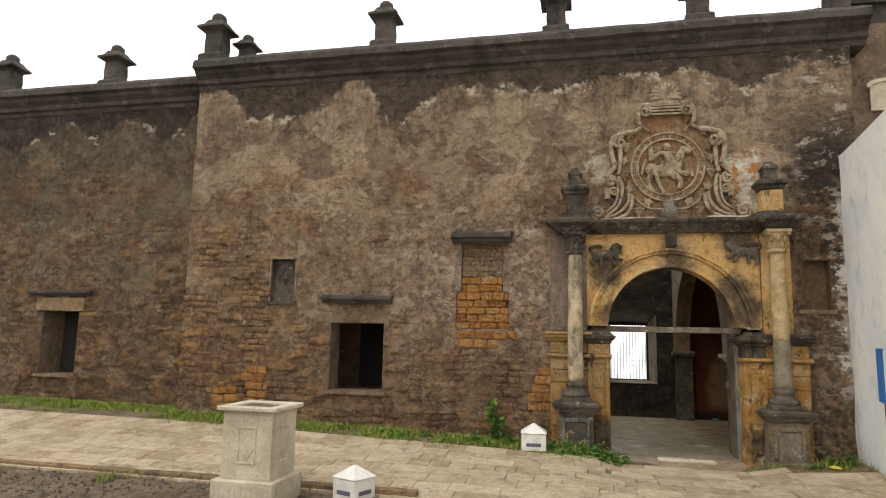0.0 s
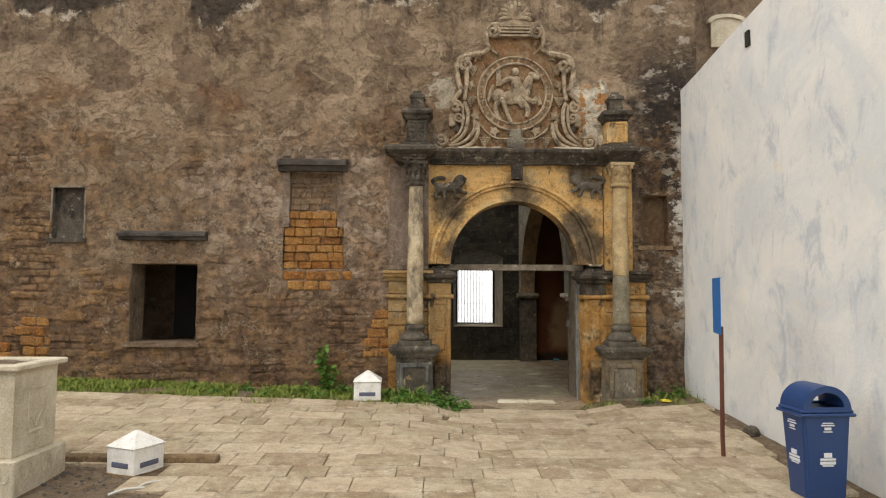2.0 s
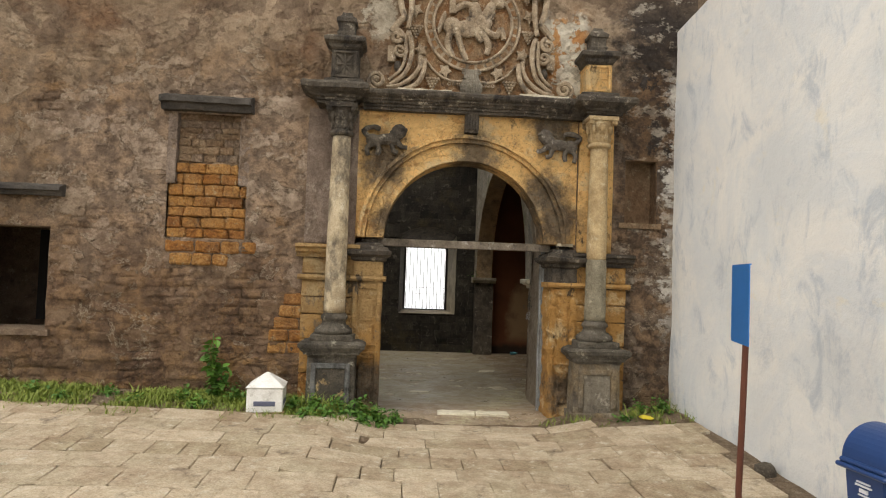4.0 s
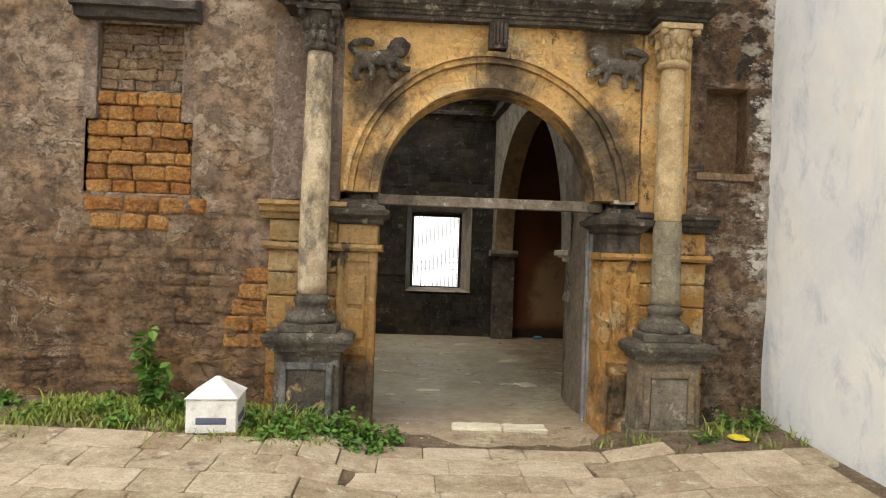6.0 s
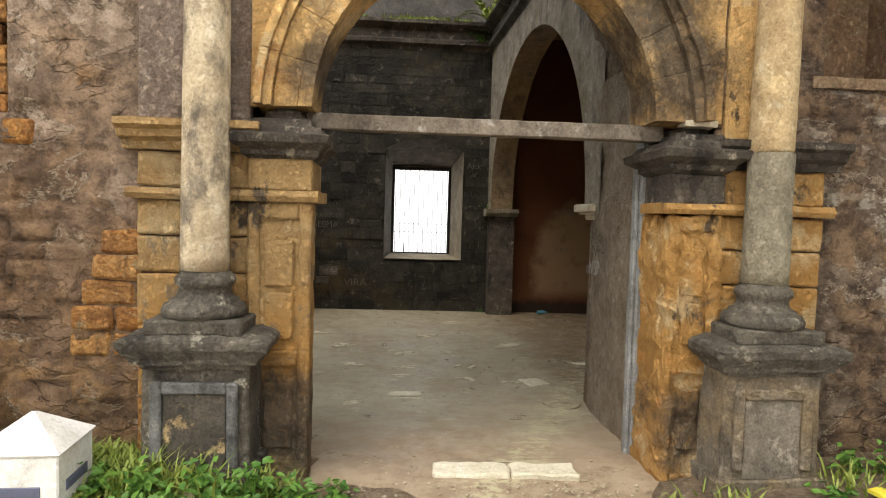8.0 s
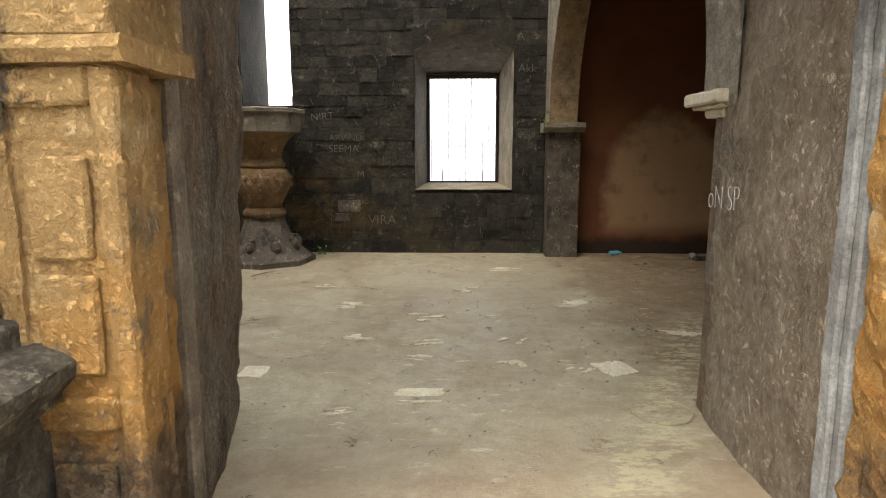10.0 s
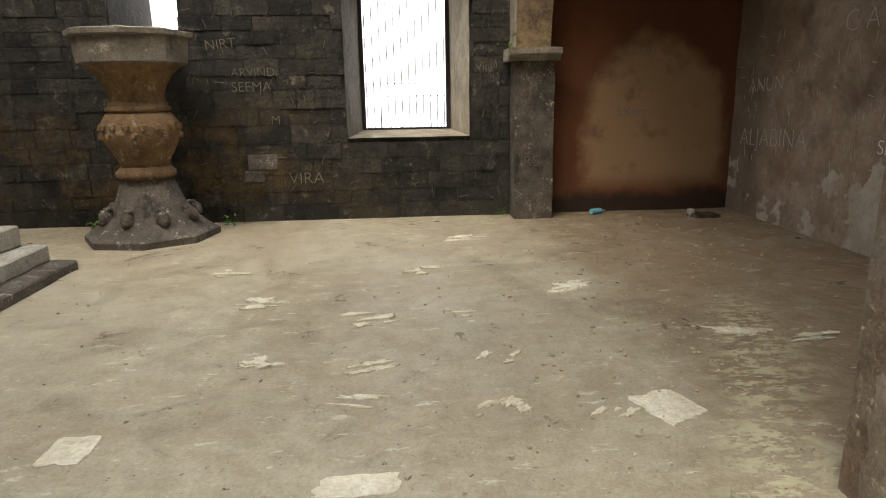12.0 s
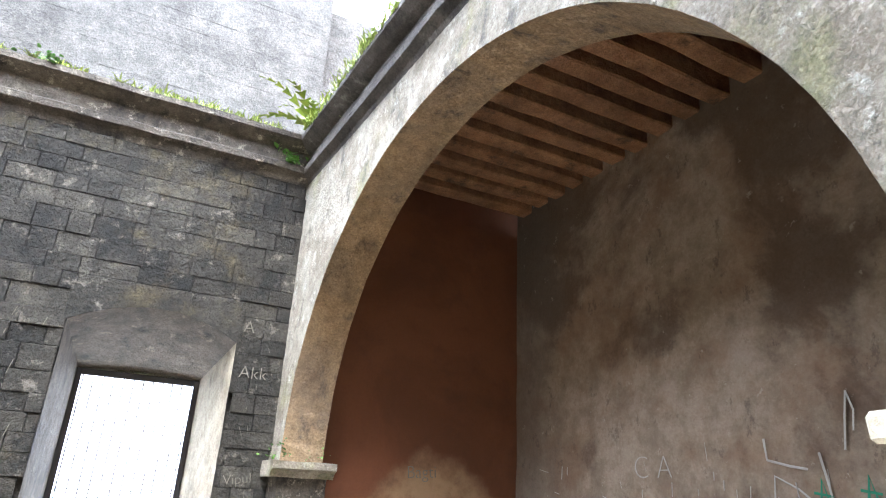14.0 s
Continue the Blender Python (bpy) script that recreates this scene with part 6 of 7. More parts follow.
def marker(x, y, s=1.0, turn=0.0, label_face=True):
    """A small square lamp-post of white painted concrete with a hipped cap."""
    z = ground(x, y) - 0.05
    ob = thing("marker_block", x, y, z, "white painted concrete block with a hipped top and a dark slot", "marker block", "white marker blocks", turn=turn)
    part("body", rough_up(boxes((-0.20 * s, 0.20 * s, -0.20 * s, 0.20 * s, -0.05, 0.30 * s), soft=0.008), 0.002), "white", ob)
    part("cap", lathe([(0.205 * s, 0.30 * s), (0.212 * s, 0.31 * s), (0.015, 0.455 * s), (0.004, 0.457 * s)], square=True), "white", ob)
    part("foot", rough_up(dice(boxes((-0.22 * s, 0.22 * s, -0.22 * s, 0.22 * s, -0.06, 0.035)), 0.1), 0.008), "soffit", ob, "dirt-splashed foot")
    for side in (0, 1):
        bm = boxes((-0.12 * s, 0.12 * s, -0.206 * s, -0.19 * s, 0.10 * s, 0.155 * s), soft=0.003)
        box(bm, -0.10 * s, 0.10 * s, -0.209 * s, -0.2 * s, 0.113 * s, 0.142 * s)
        bmesh.ops.rotate(bm, verts=bm.verts, cent=(0, 0, 0), matrix=Matrix.Rotation(radians(90 * side), 3, "Z"))
        part("lamp_slot", bm, "sign", ob, "dark slot with a slate label")
    return ob


marker(-4.26, -3.86, 0.92, -24)
marker(-4.68, -5.85, 0.92, -24)
marker(-2.30, -0.66, 0.99, 4)


def litter_bin(x, y, turn):
    z = ground(x, y)
    ob = thing("litter_bin", x, y, z, "dark blue plastic litter bin with a domed lid and white print", "litter bin", turn=turn)
    w0, w1, d0, d1 = 0.185, 0.225, 0.135, 0.165
    bm = bmesh.new()
    lo = [bm.verts.new((sx * w0, sy * d0, 0.0)) for sx, sy in ((-1, -1), (1, -1), (1, 1), (-1, 1))]
    hi = [bm.verts.new((sx * w1, sy * d1, 0.73)) for sx, sy in ((-1, -1), (1, -1), (1, 1), (-1, 1))]
    for i in range(4):
        bm.faces.new((lo[i], lo[(i + 1) % 4], hi[(i + 1) % 4], hi[i]))
    bm.faces.new(lo[::-1])
    bm.faces.new(hi)
    bmesh.ops.bevel(bm, geom=[e for e in bm.edges if abs(e.verts[0].co.z - e.verts[1].co.z) > 0.5], offset=0.025, segments=3, affect="EDGES")
    part("body", bm, "binblue", ob)
    part("rim", boxes((-0.26, 0.26, -0.19, 0.19, 0.715, 0.745), (-0.245, 0.245, -0.175, 0.175, 0.745, 0.775), soft=0.01), "binblue", ob)
    # domed lid open at the front and back
    bm = bmesh.new()
    outer = [(0.225 * math.cos(math.pi * i / 20), 0.77 + 0.215 * math.sin(math.pi * i / 20)) for i in range(21)]
    inner = [(0.155 * math.cos(math.pi * i / 20), 0.80 + 0.125 * math.sin(math.pi * i / 20)) for i in range(21)]
    rings = [[bm.verts.new((a, y, b)) for a, b in ring] for y in (-0.17, 0.17) for ring in (outer, inner)]
    fo, fi, bo, bi = rings
    for i in range(20):
        for a, b in ((fo, bo), (fi, bi), (fo, fi), (bo, bi)):
            bm.faces.new((a[i], a[i + 1], b[i + 1], b[i]))
    for ring in ((fo, fi), (bo, bi)):
        bm.faces.new((ring[0][0], ring[1][0], ring[1][-1], ring[0][-1]))
    bmesh.ops.recalc_face_normals(bm, faces=bm.faces)
    part("lid", bm, "binblue", ob)
    for side, off in ((0, 0.0), (-90, 0.0)):
        front = side == 0
        base = -0.142 if front else -0.192
        lean = (d1 - d0 if front else w1 - w0) / 0.73
        bm = bmesh.new()
        for x0, x1, z0, z1 in ((-0.05, 0.05, 0.655, 0.664), (-0.06, 0.06, 0.635, 0.645), (-0.03, 0.03, 0.60, 0.622), (-0.04, 0.04, 0.58, 0.588), (-0.035, 0.035, 0.36, 0.40), (-0.07, 0.07, 0.335, 0.352), (-0.07, 0.07, 0.30, 0.325), (-0.05, 0.05, 0.283, 0.292)):
            yy = base - lean * (z0 + z1) / 2 + 0.006
            box(bm, x0, x1, yy - 0.008, yy + 0.004, z0, z1)
        bmesh.ops.rotate(bm, verts=bm.verts, cent=(0, 0, 0), matrix=Matrix.Rotation(radians(side), 3, "Z"))
        part("print", bm, "print", ob, "white printed panel")
    return ob


litter_bin(2.18, -4.52, 4)


def sign_post(x, y):
    z = ground(x, y)
    ob = thing("sign_post", x, y, z, "rust-red steel post with a plain faded blue sign plate", "sign", turn=-105)
    bm = bmesh.new()
    tube([(-0.26, 0.045, -0.05), (-0.20, 0.03, 0.22), (-0.06, 0.012, 0.8), (0.05, 0, 1.42)], 0.024, bm, 8)
    part("post", bm, "rust", ob, "rust-red post")
    plate = prism([(-0.235, 1.345), (0.235, 1.345), (0.24, 1.36), (0.24, 1.93), (-0.24, 1.93), (-0.24, 1.36)], -0.036, -0.028)
    part("plate", plate, "blue", ob, "faded blue plate")
    part("fold", boxes((-0.24, 0.24, -0.034, -0.020, 1.93, 1.938)), "blue", ob)
    return ob


sign_post(1.76, -3.56)
root = bmesh.new()
tube([(2.62, -2.3, 0.16), (2.45, -2.35, 0.19), (2.25, -2.2, 0.17), (1.95, -1.95, 0.18), (1.7, -1.9, 0.16)], 0.022, root, 6, 0.4)
tube([(2.30, -2.22, 0.18), (2.1, -2.4, 0.165), (1.9, -2.45, 0.16)], 0.012, root, 6, 0.4)
rt = part("dry_root", rough_up(root, 0.006), "soffit")
tagged(rt, "dry twisted root lying on the paving by the sign", "root")
rock = bmesh.new()
blob(rock, 2.62, -2.42, 0.2, 0.10, 0.09, 0.08)
tagged(part("stone", rough_up(rock, 0.02, 0.08), "black"), "dark round stone at the foot of the limewashed wall", "stone")
wrapper = part("litter_wrapper", rough_up(dice(boxes((2.15, 2.29, -0.66, -0.55, 0.27, 0.29)), 0.04), 0.014, 0.05), "yellow")
tagged(wrapper, "crumpled yellow wrapper on the dirt", "litter")
for x0, y0, a in ((-4.15, -4.6, 40), (-4.0, -4.45, 60)):
    st = part("stick", tube([(0, 0, 0), (0.14, 0.01, 0.02), (0.3, 0, 0.005)], 0.012), "paper")
    st.matrix_basis = pose(x0, y0, ground(x0, y0) + 0.0, 0, 0, a)
    tagged(st, "pale split stick lying on the grit", "stick", "sticks by the planter")
kerb = bmesh.new()
random.seed(12)
x = -14.0
kerb_spots = []
while x < -4.1:
    kerb_spots.append((x, -3.62, x + random.uniform(0.5, 0.8)))
    x = kerb_spots[-1][2] + 0.015
kerb_ob = thing("kerb", -9, -3.66, ground(-9, -3.6), "low worn stone kerb between paving and grit", "kerb", kind="structure")
for x0, y, x1 in kerb_spots:
    part("kerb_stone", rough_up(dice(boxes((x0 + 9, x1 + 9, -0.05, 0.08, -0.14, 0.035), soft=0.015), 0.2), 0.008), "soffit", kerb_ob)


# ---------------------------------------------------------------- pulpit and steps
def pulpit(x, y):
    ob = thing("stone_pulpit", x, y, 0.0, "brown carved stone pulpit with a grey octagonal rim", "pulpit", turn=11)
    part("base_slab", rough_up(lathe([(0.66, -0.03), (0.66, 0.07), (0.63, 0.09)], 8), 0.006), "font_foot", ob)
    part("foot", rough_up(dice(lathe([(0.62, 0.09), (0.52, 0.16), (0.40, 0.27), (0.33, 0.40), (0.27, 0.55), (0.25, 0.63)], 8), 0.12), 0.006), "font_foot", ob, "dark flaring octagonal foot")
    for k in range(8):
        a = 2 * math.pi * (k + 0.5) / 8
        b = blob(bmesh.new(), 0.43 * math.cos(a), 0.43 * math.sin(a), 0.25, 0.07, 0.07, 0.085)
        blob(b, 0.47 * math.cos(a), 0.47 * math.sin(a), 0.22, 0.04, 0.04, 0.04)
        blob(b, 0.40 * math.cos(a) , 0.40 * math.sin(a), 0.33, 0.045, 0.045, 0.03)
        part("boss", rough_up(b, 0.012, 0.04), "font_foot", ob, "worn carved boss")
    part("lower_ring", lathe([(0.25, 0.62), (0.285, 0.645), (0.285, 0.69), (0.25, 0.72), (0.235, 0.75)], 24), "font", ob, smooth=True)
    part("bulb", rough_up(lathe([(0.235, 0.74), (0.245, 0.80), (0.29, 0.88), (0.345, 0.99), (0.365, 1.08), (0.355, 1.18), (0.31, 1.25), (0.28, 1.28)], 32), 0.008, 0.09), "font", ob, "carved swelling stem", smooth=True)
    b = bmesh.new()
    for k in range(8):
        a = 2 * math.pi * k / 8
        for da, z in ((-0.2, 1.13), (0.2, 1.13), (0, 1.05)):
            blob(b, 0.35 * math.cos(a + da), 0.35 * math.sin(a + da), z, 0.05, 0.05, 0.05, 0, 1)
    part("leaf_carving", rough_up(b, 0.012, 0.05), "font", ob)
    part("upper_ring", lathe([(0.27, 1.27), (0.305, 1.285), (0.305, 1.32), (0.27, 1.34), (0.28, 1.36), (0.255, 1.385)], 24), "font", ob, smooth=True)
    part("bowl", rough_up(dice(lathe([(0.255, 1.38), (0.26, 1.44), (0.29, 1.53), (0.35, 1.63), (0.43, 1.70), (0.47, 1.72)], 16), 0.1), 0.006), "font", ob, "flaring brown bowl")
    part("rim", rough_up(dice(lathe([(0.49, 1.72), (0.51, 1.74), (0.53, 1.97), (0.575, 1.985), (0.58, 2.03), (0.50, 2.045), (0.45, 2.04), (0.44, 1.9)], 8), 0.15), 0.006), "font_rim", ob, "grey octagonal rim")
    return ob


pulpit(-2.82, 6.78)
stair = thing("altar_steps", -3.6, 4.6, 0.0, "three low mossy grey stone steps on the chamber floor", "steps")
for k, (x1, y1, z0, z1) in enumerate(((0.60, 0.93, -0.05, 0.09), (0.41, 0.89, 0.09, 0.235), (0.22, 0.86, 0.235, 0.41))):
    part("step", rough_up(dice(boxes((-1.8, x1, -0.7, y1, z0, z1), soft=0.014), 0.12), 0.007 if k else 0.016, 0.12), "step_grey" if k else "font_foot", stair)

# ---------------------------------------------------------------- far window
WY = 8.58
win = thing("window_3", -0.14, WY, 0.96, "tall barred window with dark timber frame in a pale splayed reveal", "window", kind="structure")
IN = (-0.71, 0.43, 0.96, 2.63)


def reveal_side(pts, mat, name):
    bm = bmesh.new()
    bm.faces.new([bm.verts.new((x + 0.14, y - WY, z - 0.96)) for x, y, z in pts])
    bmesh.ops.subdivide_edges(bm, edges=bm.edges, cuts=6, use_grid_fill=True)
    part(name, rough_up(bm, 0.005), mat, win)


x0, x1, z0, z1 = WIN
a0, a1, b0, b1 = IN
# right side and sill in the paler colour, left side and head darker
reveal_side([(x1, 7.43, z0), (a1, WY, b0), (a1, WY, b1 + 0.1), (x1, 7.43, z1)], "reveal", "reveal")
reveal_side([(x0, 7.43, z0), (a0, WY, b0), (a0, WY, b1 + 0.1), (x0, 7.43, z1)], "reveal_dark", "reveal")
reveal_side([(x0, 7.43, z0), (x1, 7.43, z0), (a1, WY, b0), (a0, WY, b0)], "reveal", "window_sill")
bm = bmesh.new()
arcs = []
for y, xa, xb, z, rise in ((7.43, x0, x1, z1, 0.20), (WY, a0, a1, b1 + 0.02, 0.02)):
    arcs.append([bm.verts.new((xa + (xb - xa) * i / 12 + 0.14, y - WY, z + rise * (1 - (i / 6 - 1) ** 2) - 0.96)) for i in range(13)])
for i in range(12):
    bm.faces.new((arcs[0][i], arcs[0][i + 1], arcs[1][i + 1], arcs[1][i]))
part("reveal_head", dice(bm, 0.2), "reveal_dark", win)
arch_line = [(x0 + (x1 - x0) * i / 12, z1 + 0.20 * (1 - (i / 6 - 1) ** 2)) for i in range(13)]
lint = prism([(x0 - 0.03, z1 - 0.02), *arch_line, (x1 + 0.03, z1 - 0.02), (x1 + 0.03, z1 + 0.32), (x0 - 0.03, z1 + 0.32)], 7.428, 7.5)
part("window_lintel", rough_up(lint, 0.003), "ashlar", far, "dark stone lintel over the window")
part("surround", boxes((-1.0, -0.565, 0.02, 0.15, -0.3, 2.2), (0.565, 1.0, 0.02, 0.15, -0.3, 2.2), (-0.6, 0.6, 0.02, 0.15, 1.66, 2.2), (-0.6, 0.6, 0.02, 0.15, -0.3, 0.005)), "archstone", win)
for b in ((-0.575, -0.52, -0.03, 0.03, 0, 1.68), (0.52, 0.575, -0.03, 0.03, 0, 1.68), (-0.52, 0.52, -0.03, 0.03, 1.62, 1.68), (-0.52, 0.52, -0.03, 0.03, 0.0, 0.025)):
    part("window_frame", boxes(b, soft=0.004), "iron", win, "dark timber frame")
for k in range(12):
    x = -0.5 + 1.0 * k / 11
    bm = tube([(x, 0.0, 0.02), (x, 0.0, 1.63)], 0.0075, None, 5)
    part("bar", bm, "iron", win)
for k in range(8):
    x = -0.46 + 0.92 * k / 7
    bm = tube([(x, 0.05, -0.02), (x, 0.05, 0.13), (x, 0.05, 0.20)], 0.007, None, 5, 0.25)
    part("spike", bm, "iron", win)
for z in (0.42, 0.58):
    part("cross_bar", boxes((-0.52, 0.52, -0.006, 0.006, z - 0.004, z + 0.004)), "iron", win)

# ---------------------------------------------------------------- alcove ceiling timbers
random.seed(3)
for k in range(17):
    y = 2.2 + 0.315 * k
    b = part("ceiling_beam", rough_up(dice(boxes((1.40, 3.70, y - 0.095, y + 0.095, 4.88 - random.uniform(0, 0.03), 5.17), soft=0.015), 0.3), 0.01), "beam")
    tagged(b, "rough brown timber beam under the alcove ceiling", "beam", "alcove ceiling beams")

# ---------------------------------------------------------------- pale patches left on the floor
def patch(cx, cy, w, d, turn, seed, square=False, mat="patch"):
    """A scab of old lime: one whole piece, or what is left of it in ragged streaks."""
    rnd = random.Random(seed)
    bits = [(0, 0, w, d)] if square else [(rnd.uniform(-0.32, 0.32) * w, rnd.uniform(-0.42, 0.42) * d, w * rnd.uniform(0.18, 0.8), d * rnd.uniform(0.08, 0.34)) for k in range(rnd.randint(3, 7))]
    bm = bmesh.new()
    for n, (ox, oy, bw, bd) in enumerate(bits):
        lo, hi = [], []
        for i in range(36):
            a = 2 * math.pi * i / 36
            sq = min(1 / max(abs(math.cos(a)), abs(math.sin(a))), 1.3)
            wob = noise.fractal(Vector((math.cos(a) * 1.9, math.sin(a) * 1.9, seed * 3.7 + n)), 0.8, 2.0, 5)
            k = sq * (0.92 + 0.13 * wob) if square else sq * max(0.68 + 0.6 * wob, 0.22)
            x, y = ox + k * math.cos(a) * bw / 2, oy + k * math.sin(a) * bd / 2
            lo.append(bm.verts.new((x, y, 0.0)))
            hi.append(bm.verts.new((ox + (x - ox) * 0.97, oy + (y - oy) * 0.97, 0.008 + 0.0012 * n)))
        for i in range(36):
            bm.faces.new((lo[i], lo[(i + 1) % 36], hi[(i + 1) % 36], hi[i]))
        top = bm.verts.new((ox, oy, 0.008 + 0.0012 * n))
        for i in range(36):
            bm.faces.new((hi[i], hi[(i + 1) % 36], top))
    ob = part("lime_patch", bm, mat, floor)
    z = 0.13 * (1 - min(max((cy - 0.1) / 1.5, 0), 1))
    ob.matrix_basis = pose(cx, cy, z + 0.0015, 0, 0, turn)


for i, row in enumerate(((0.93, 2.68, 0.26, 0.30, 20, True), (-0.44, 2.2, 0.34, 0.15, 2, True), (-0.46, 2.87, 0.34, 0.16, -14, False), (-0.47, 3.28, 0.36, 0.24, 20, False), (-1.63, 2.55, 0.20, 0.24, 0, True), (-1.05, 3.35, 0.24, 0.26, 10, False),
                         (-0.45, 2.06, 0.34, 0.06, 0, False), (0.22, 2.72, 0.22, 0.24, 30, False), (0.72, 2.6, 0.2, 0.3, 40, False), (-1.25, 4.35, 0.36, 0.32, 0, False), (-0.45, 4.0, 0.32, 0.25, 10, False), (0.05, 4.05, 0.3, 0.2, 0, False), (0.25, 3.35, 0.2, 0.28, 50, False),
                         (0.95, 4.5, 0.38, 0.3, 10, False), (-1.65, 5.2, 0.36, 0.22, 0, False), (-0.1, 5.1, 0.3, 0.3, 0, False), (0.45, 6.3, 0.5, 0.35, 0, False), (1.75, 3.5, 0.4, 0.22, -20, False),
                         (2.1, 3.4, 0.4, 0.2, 10, False), (-1.75, 2.1, 0.2, 0.16, 30, False), (-0.9, 1.9, 0.2, 0.12, 20, False))):
    patch(*row[:5], seed=20 + i, square=row[5])
ringpatch = bmesh.new()
wedge(ringpatch, 0, 0, 0.12, 0.18, 0, 360, -0.006, 0.006, 32)
wedge(ringpatch, 0.02, 0, 0.02, 0.06, 20, 120, -0.006, 0.006, 4)
wedge(ringpatch, 0.01, -0.03, 0.05, 0.09, 200, 260, -0.006, 0.006, 4)
bmesh.ops.rotate(ringpatch, verts=ringpatch.verts, cent=(0, 0, 0), matrix=Matrix.Rotation(radians(90), 3, "X"))
rp = part("round_cover_mark", rough_up(dice(ringpatch, 0.04), 0.008, 0.03), "floor", floor, "pale round mark in the floor")
rp.location = (1.03, 1.93, 0.014)
random.seed(31)
specks = bmesh.new()
for _ in range(420):
    x, y = random.uniform(-4.5, 3.4), random.uniform(1.7, 7.35)
    s = random.uniform(0.004, 0.013)
    bmesh.ops.create_cube(specks, size=s, matrix=pose(x, y, 0.011, 0, 0, random.uniform(0, 90)) @ Matrix.Diagonal((random.uniform(0.6, 2), 1, 0.5, 1)))
for _ in range(700):
    if random.random() < 0.45:
        x, y = random.gauss(0.35, 0.5), random.gauss(-0.15, 0.16)
        z = 0.128 + random.uniform(0.0, 0.012)
    else:
        y = random.uniform(2.0, 7.0)
        x, z = min(max(1.0 + (y - 2) * 0.22 + random.gauss(0, 0.45), -1.0), 3.5), 0.011
    if not -0.98 < x < 3.5 or (y < 0.3 and x > 1.05):
        continue
    bmesh.ops.create_cube(specks, size=random.uniform(0.006, 0.018), matrix=pose(x, y, z, 0, 0, random.uniform(0, 90)) @ Matrix.Diagonal((random.uniform(0.6, 2), 1, 0.5, 1)))
tagged(part("rubble_crumbs", rough_up(specks, 0.003, 0.02), "crumb"), "pale crumbs and chips of lime strewn over the floor", "rubble", kind="stuff")
bot = part("plastic_bottle", lathe([(0.03, 0), (0.035, 0.01), (0.034, 0.13), (0.014, 0.17), (0.014, 0.19)], 14), "bottle")
bot.matrix_basis = pose(1.95, 7.25, 0.04, 0, 90, 20)
tagged(bot, "crushed turquoise plastic bottle lying by the wall", "bottle")
bag = part("litter_bag", rough_up(dice(boxes((3.0, 3.3, 6.85, 7.0, 0.0, 0.05)), 0.05), 0.03, 0.06), "black")
tagged(bag, "crumpled dark scrap of litter on the floor", "litter")
pap = part("litter_paper", rough_up(dice(boxes((2.98, 3.04, 6.95, 7.02, 0.0, 0.09)), 0.04), 0.02, 0.05), "paper")
tagged(pap, "crumpled pale paper cup on the floor", "litter")


# ---------------------------------------------------------------- scratched writing
def scrawl(text, x, y, z, size, parent, turn=0.0, mat="chalk", tilt=0.0, thin=-0.004):
    cu = bpy.data.curves.new("scratched_writing", "FONT")
    cu.body, cu.size, cu.extrude, cu.offset = text, size, 0.0015, thin * size * 4
    cu.materials.append(M[mat])
    ob = new("scratched_writing", cu)
    ob.parent = parent
    ob.matrix_basis = pose(x, y, z, 0, 0, turn) @ pose(0, 0, 0, 90, 0, 0) @ pose(0, 0, 0, 0, 0, tilt)
    return ob


FY = 7.43
scrawl("ARVIND,", -2.05, FY, 1.62, 0.13, far)
scrawl("SEEMA", -2.06, FY, 1.46, 0.15, far)
scrawl("VIRA", -1.51, FY, 0.43, 0.19, far)
scrawl("M", -1.66, FY, 1.1, 0.14, far)
scrawl("NIRT", -2.3, FY, 1.9, 0.15, far, tilt=4)
scrawl("Vipul", 0.64, FY, 1.64, 0.12, far, tilt=8)
scrawl("Akk", 0.62, FY, 2.56, 0.16, far)
scrawl("A", 0.6, FY, 2.98, 0.16, far)
scrawl("RS", 1.12, 7.115, 0.6, 0.17, archw)
scrawl("KHAR", 1.11, 7.115, 0.8, 0.10, archw)
scrawl("M", 1.18, 7.115, 1.42, 0.12, archw)
scrawl("Bagti", 2.37, 7.442, 1.79, 0.17, back, tilt=4)
scrawl("S.Kerr", 2.26, 7.442, 1.12, 0.14, back)
SX = 3.635
scrawl("C A", SX, 5.66, 1.86, 0.26, side, -90, "chalk_dim", thin=-0.007)
scrawl("ALJABINA", SX, 7.2, 0.78, 0.28, side, -90, "chalk_dim", 2, -0.007)
scrawl("ANUN", SX, 7.1, 1.35, 0.22, side, -90, "chalk_dim", 3, -0.007)
scrawl("SD", SX, 5.08, 0.86, 0.17, side, -90, "chalk_white")
scrawl("MP", SX, 4.74, 0.45, 0.55, side, -90, "chalk_white", 6, -0.008)
scrawl("S H I", SX, 4.95, 1.22, 0.22, side, -90, "chalk_dim", -3, -0.007)
def paint_stroke(pts, wide, mat, label):
    """A brushed line of paint on the alcove wall, through (y, z) points."""
    b = tube([(SX + 0.008, y, z) for y, z in pts], wide, None, 6, 0.8)
    for v in b.verts:
        v.co.x = SX + 0.010 + (v.co.x - SX - 0.008) * 0.3
    part("paint_stroke", b, mat, side, label)


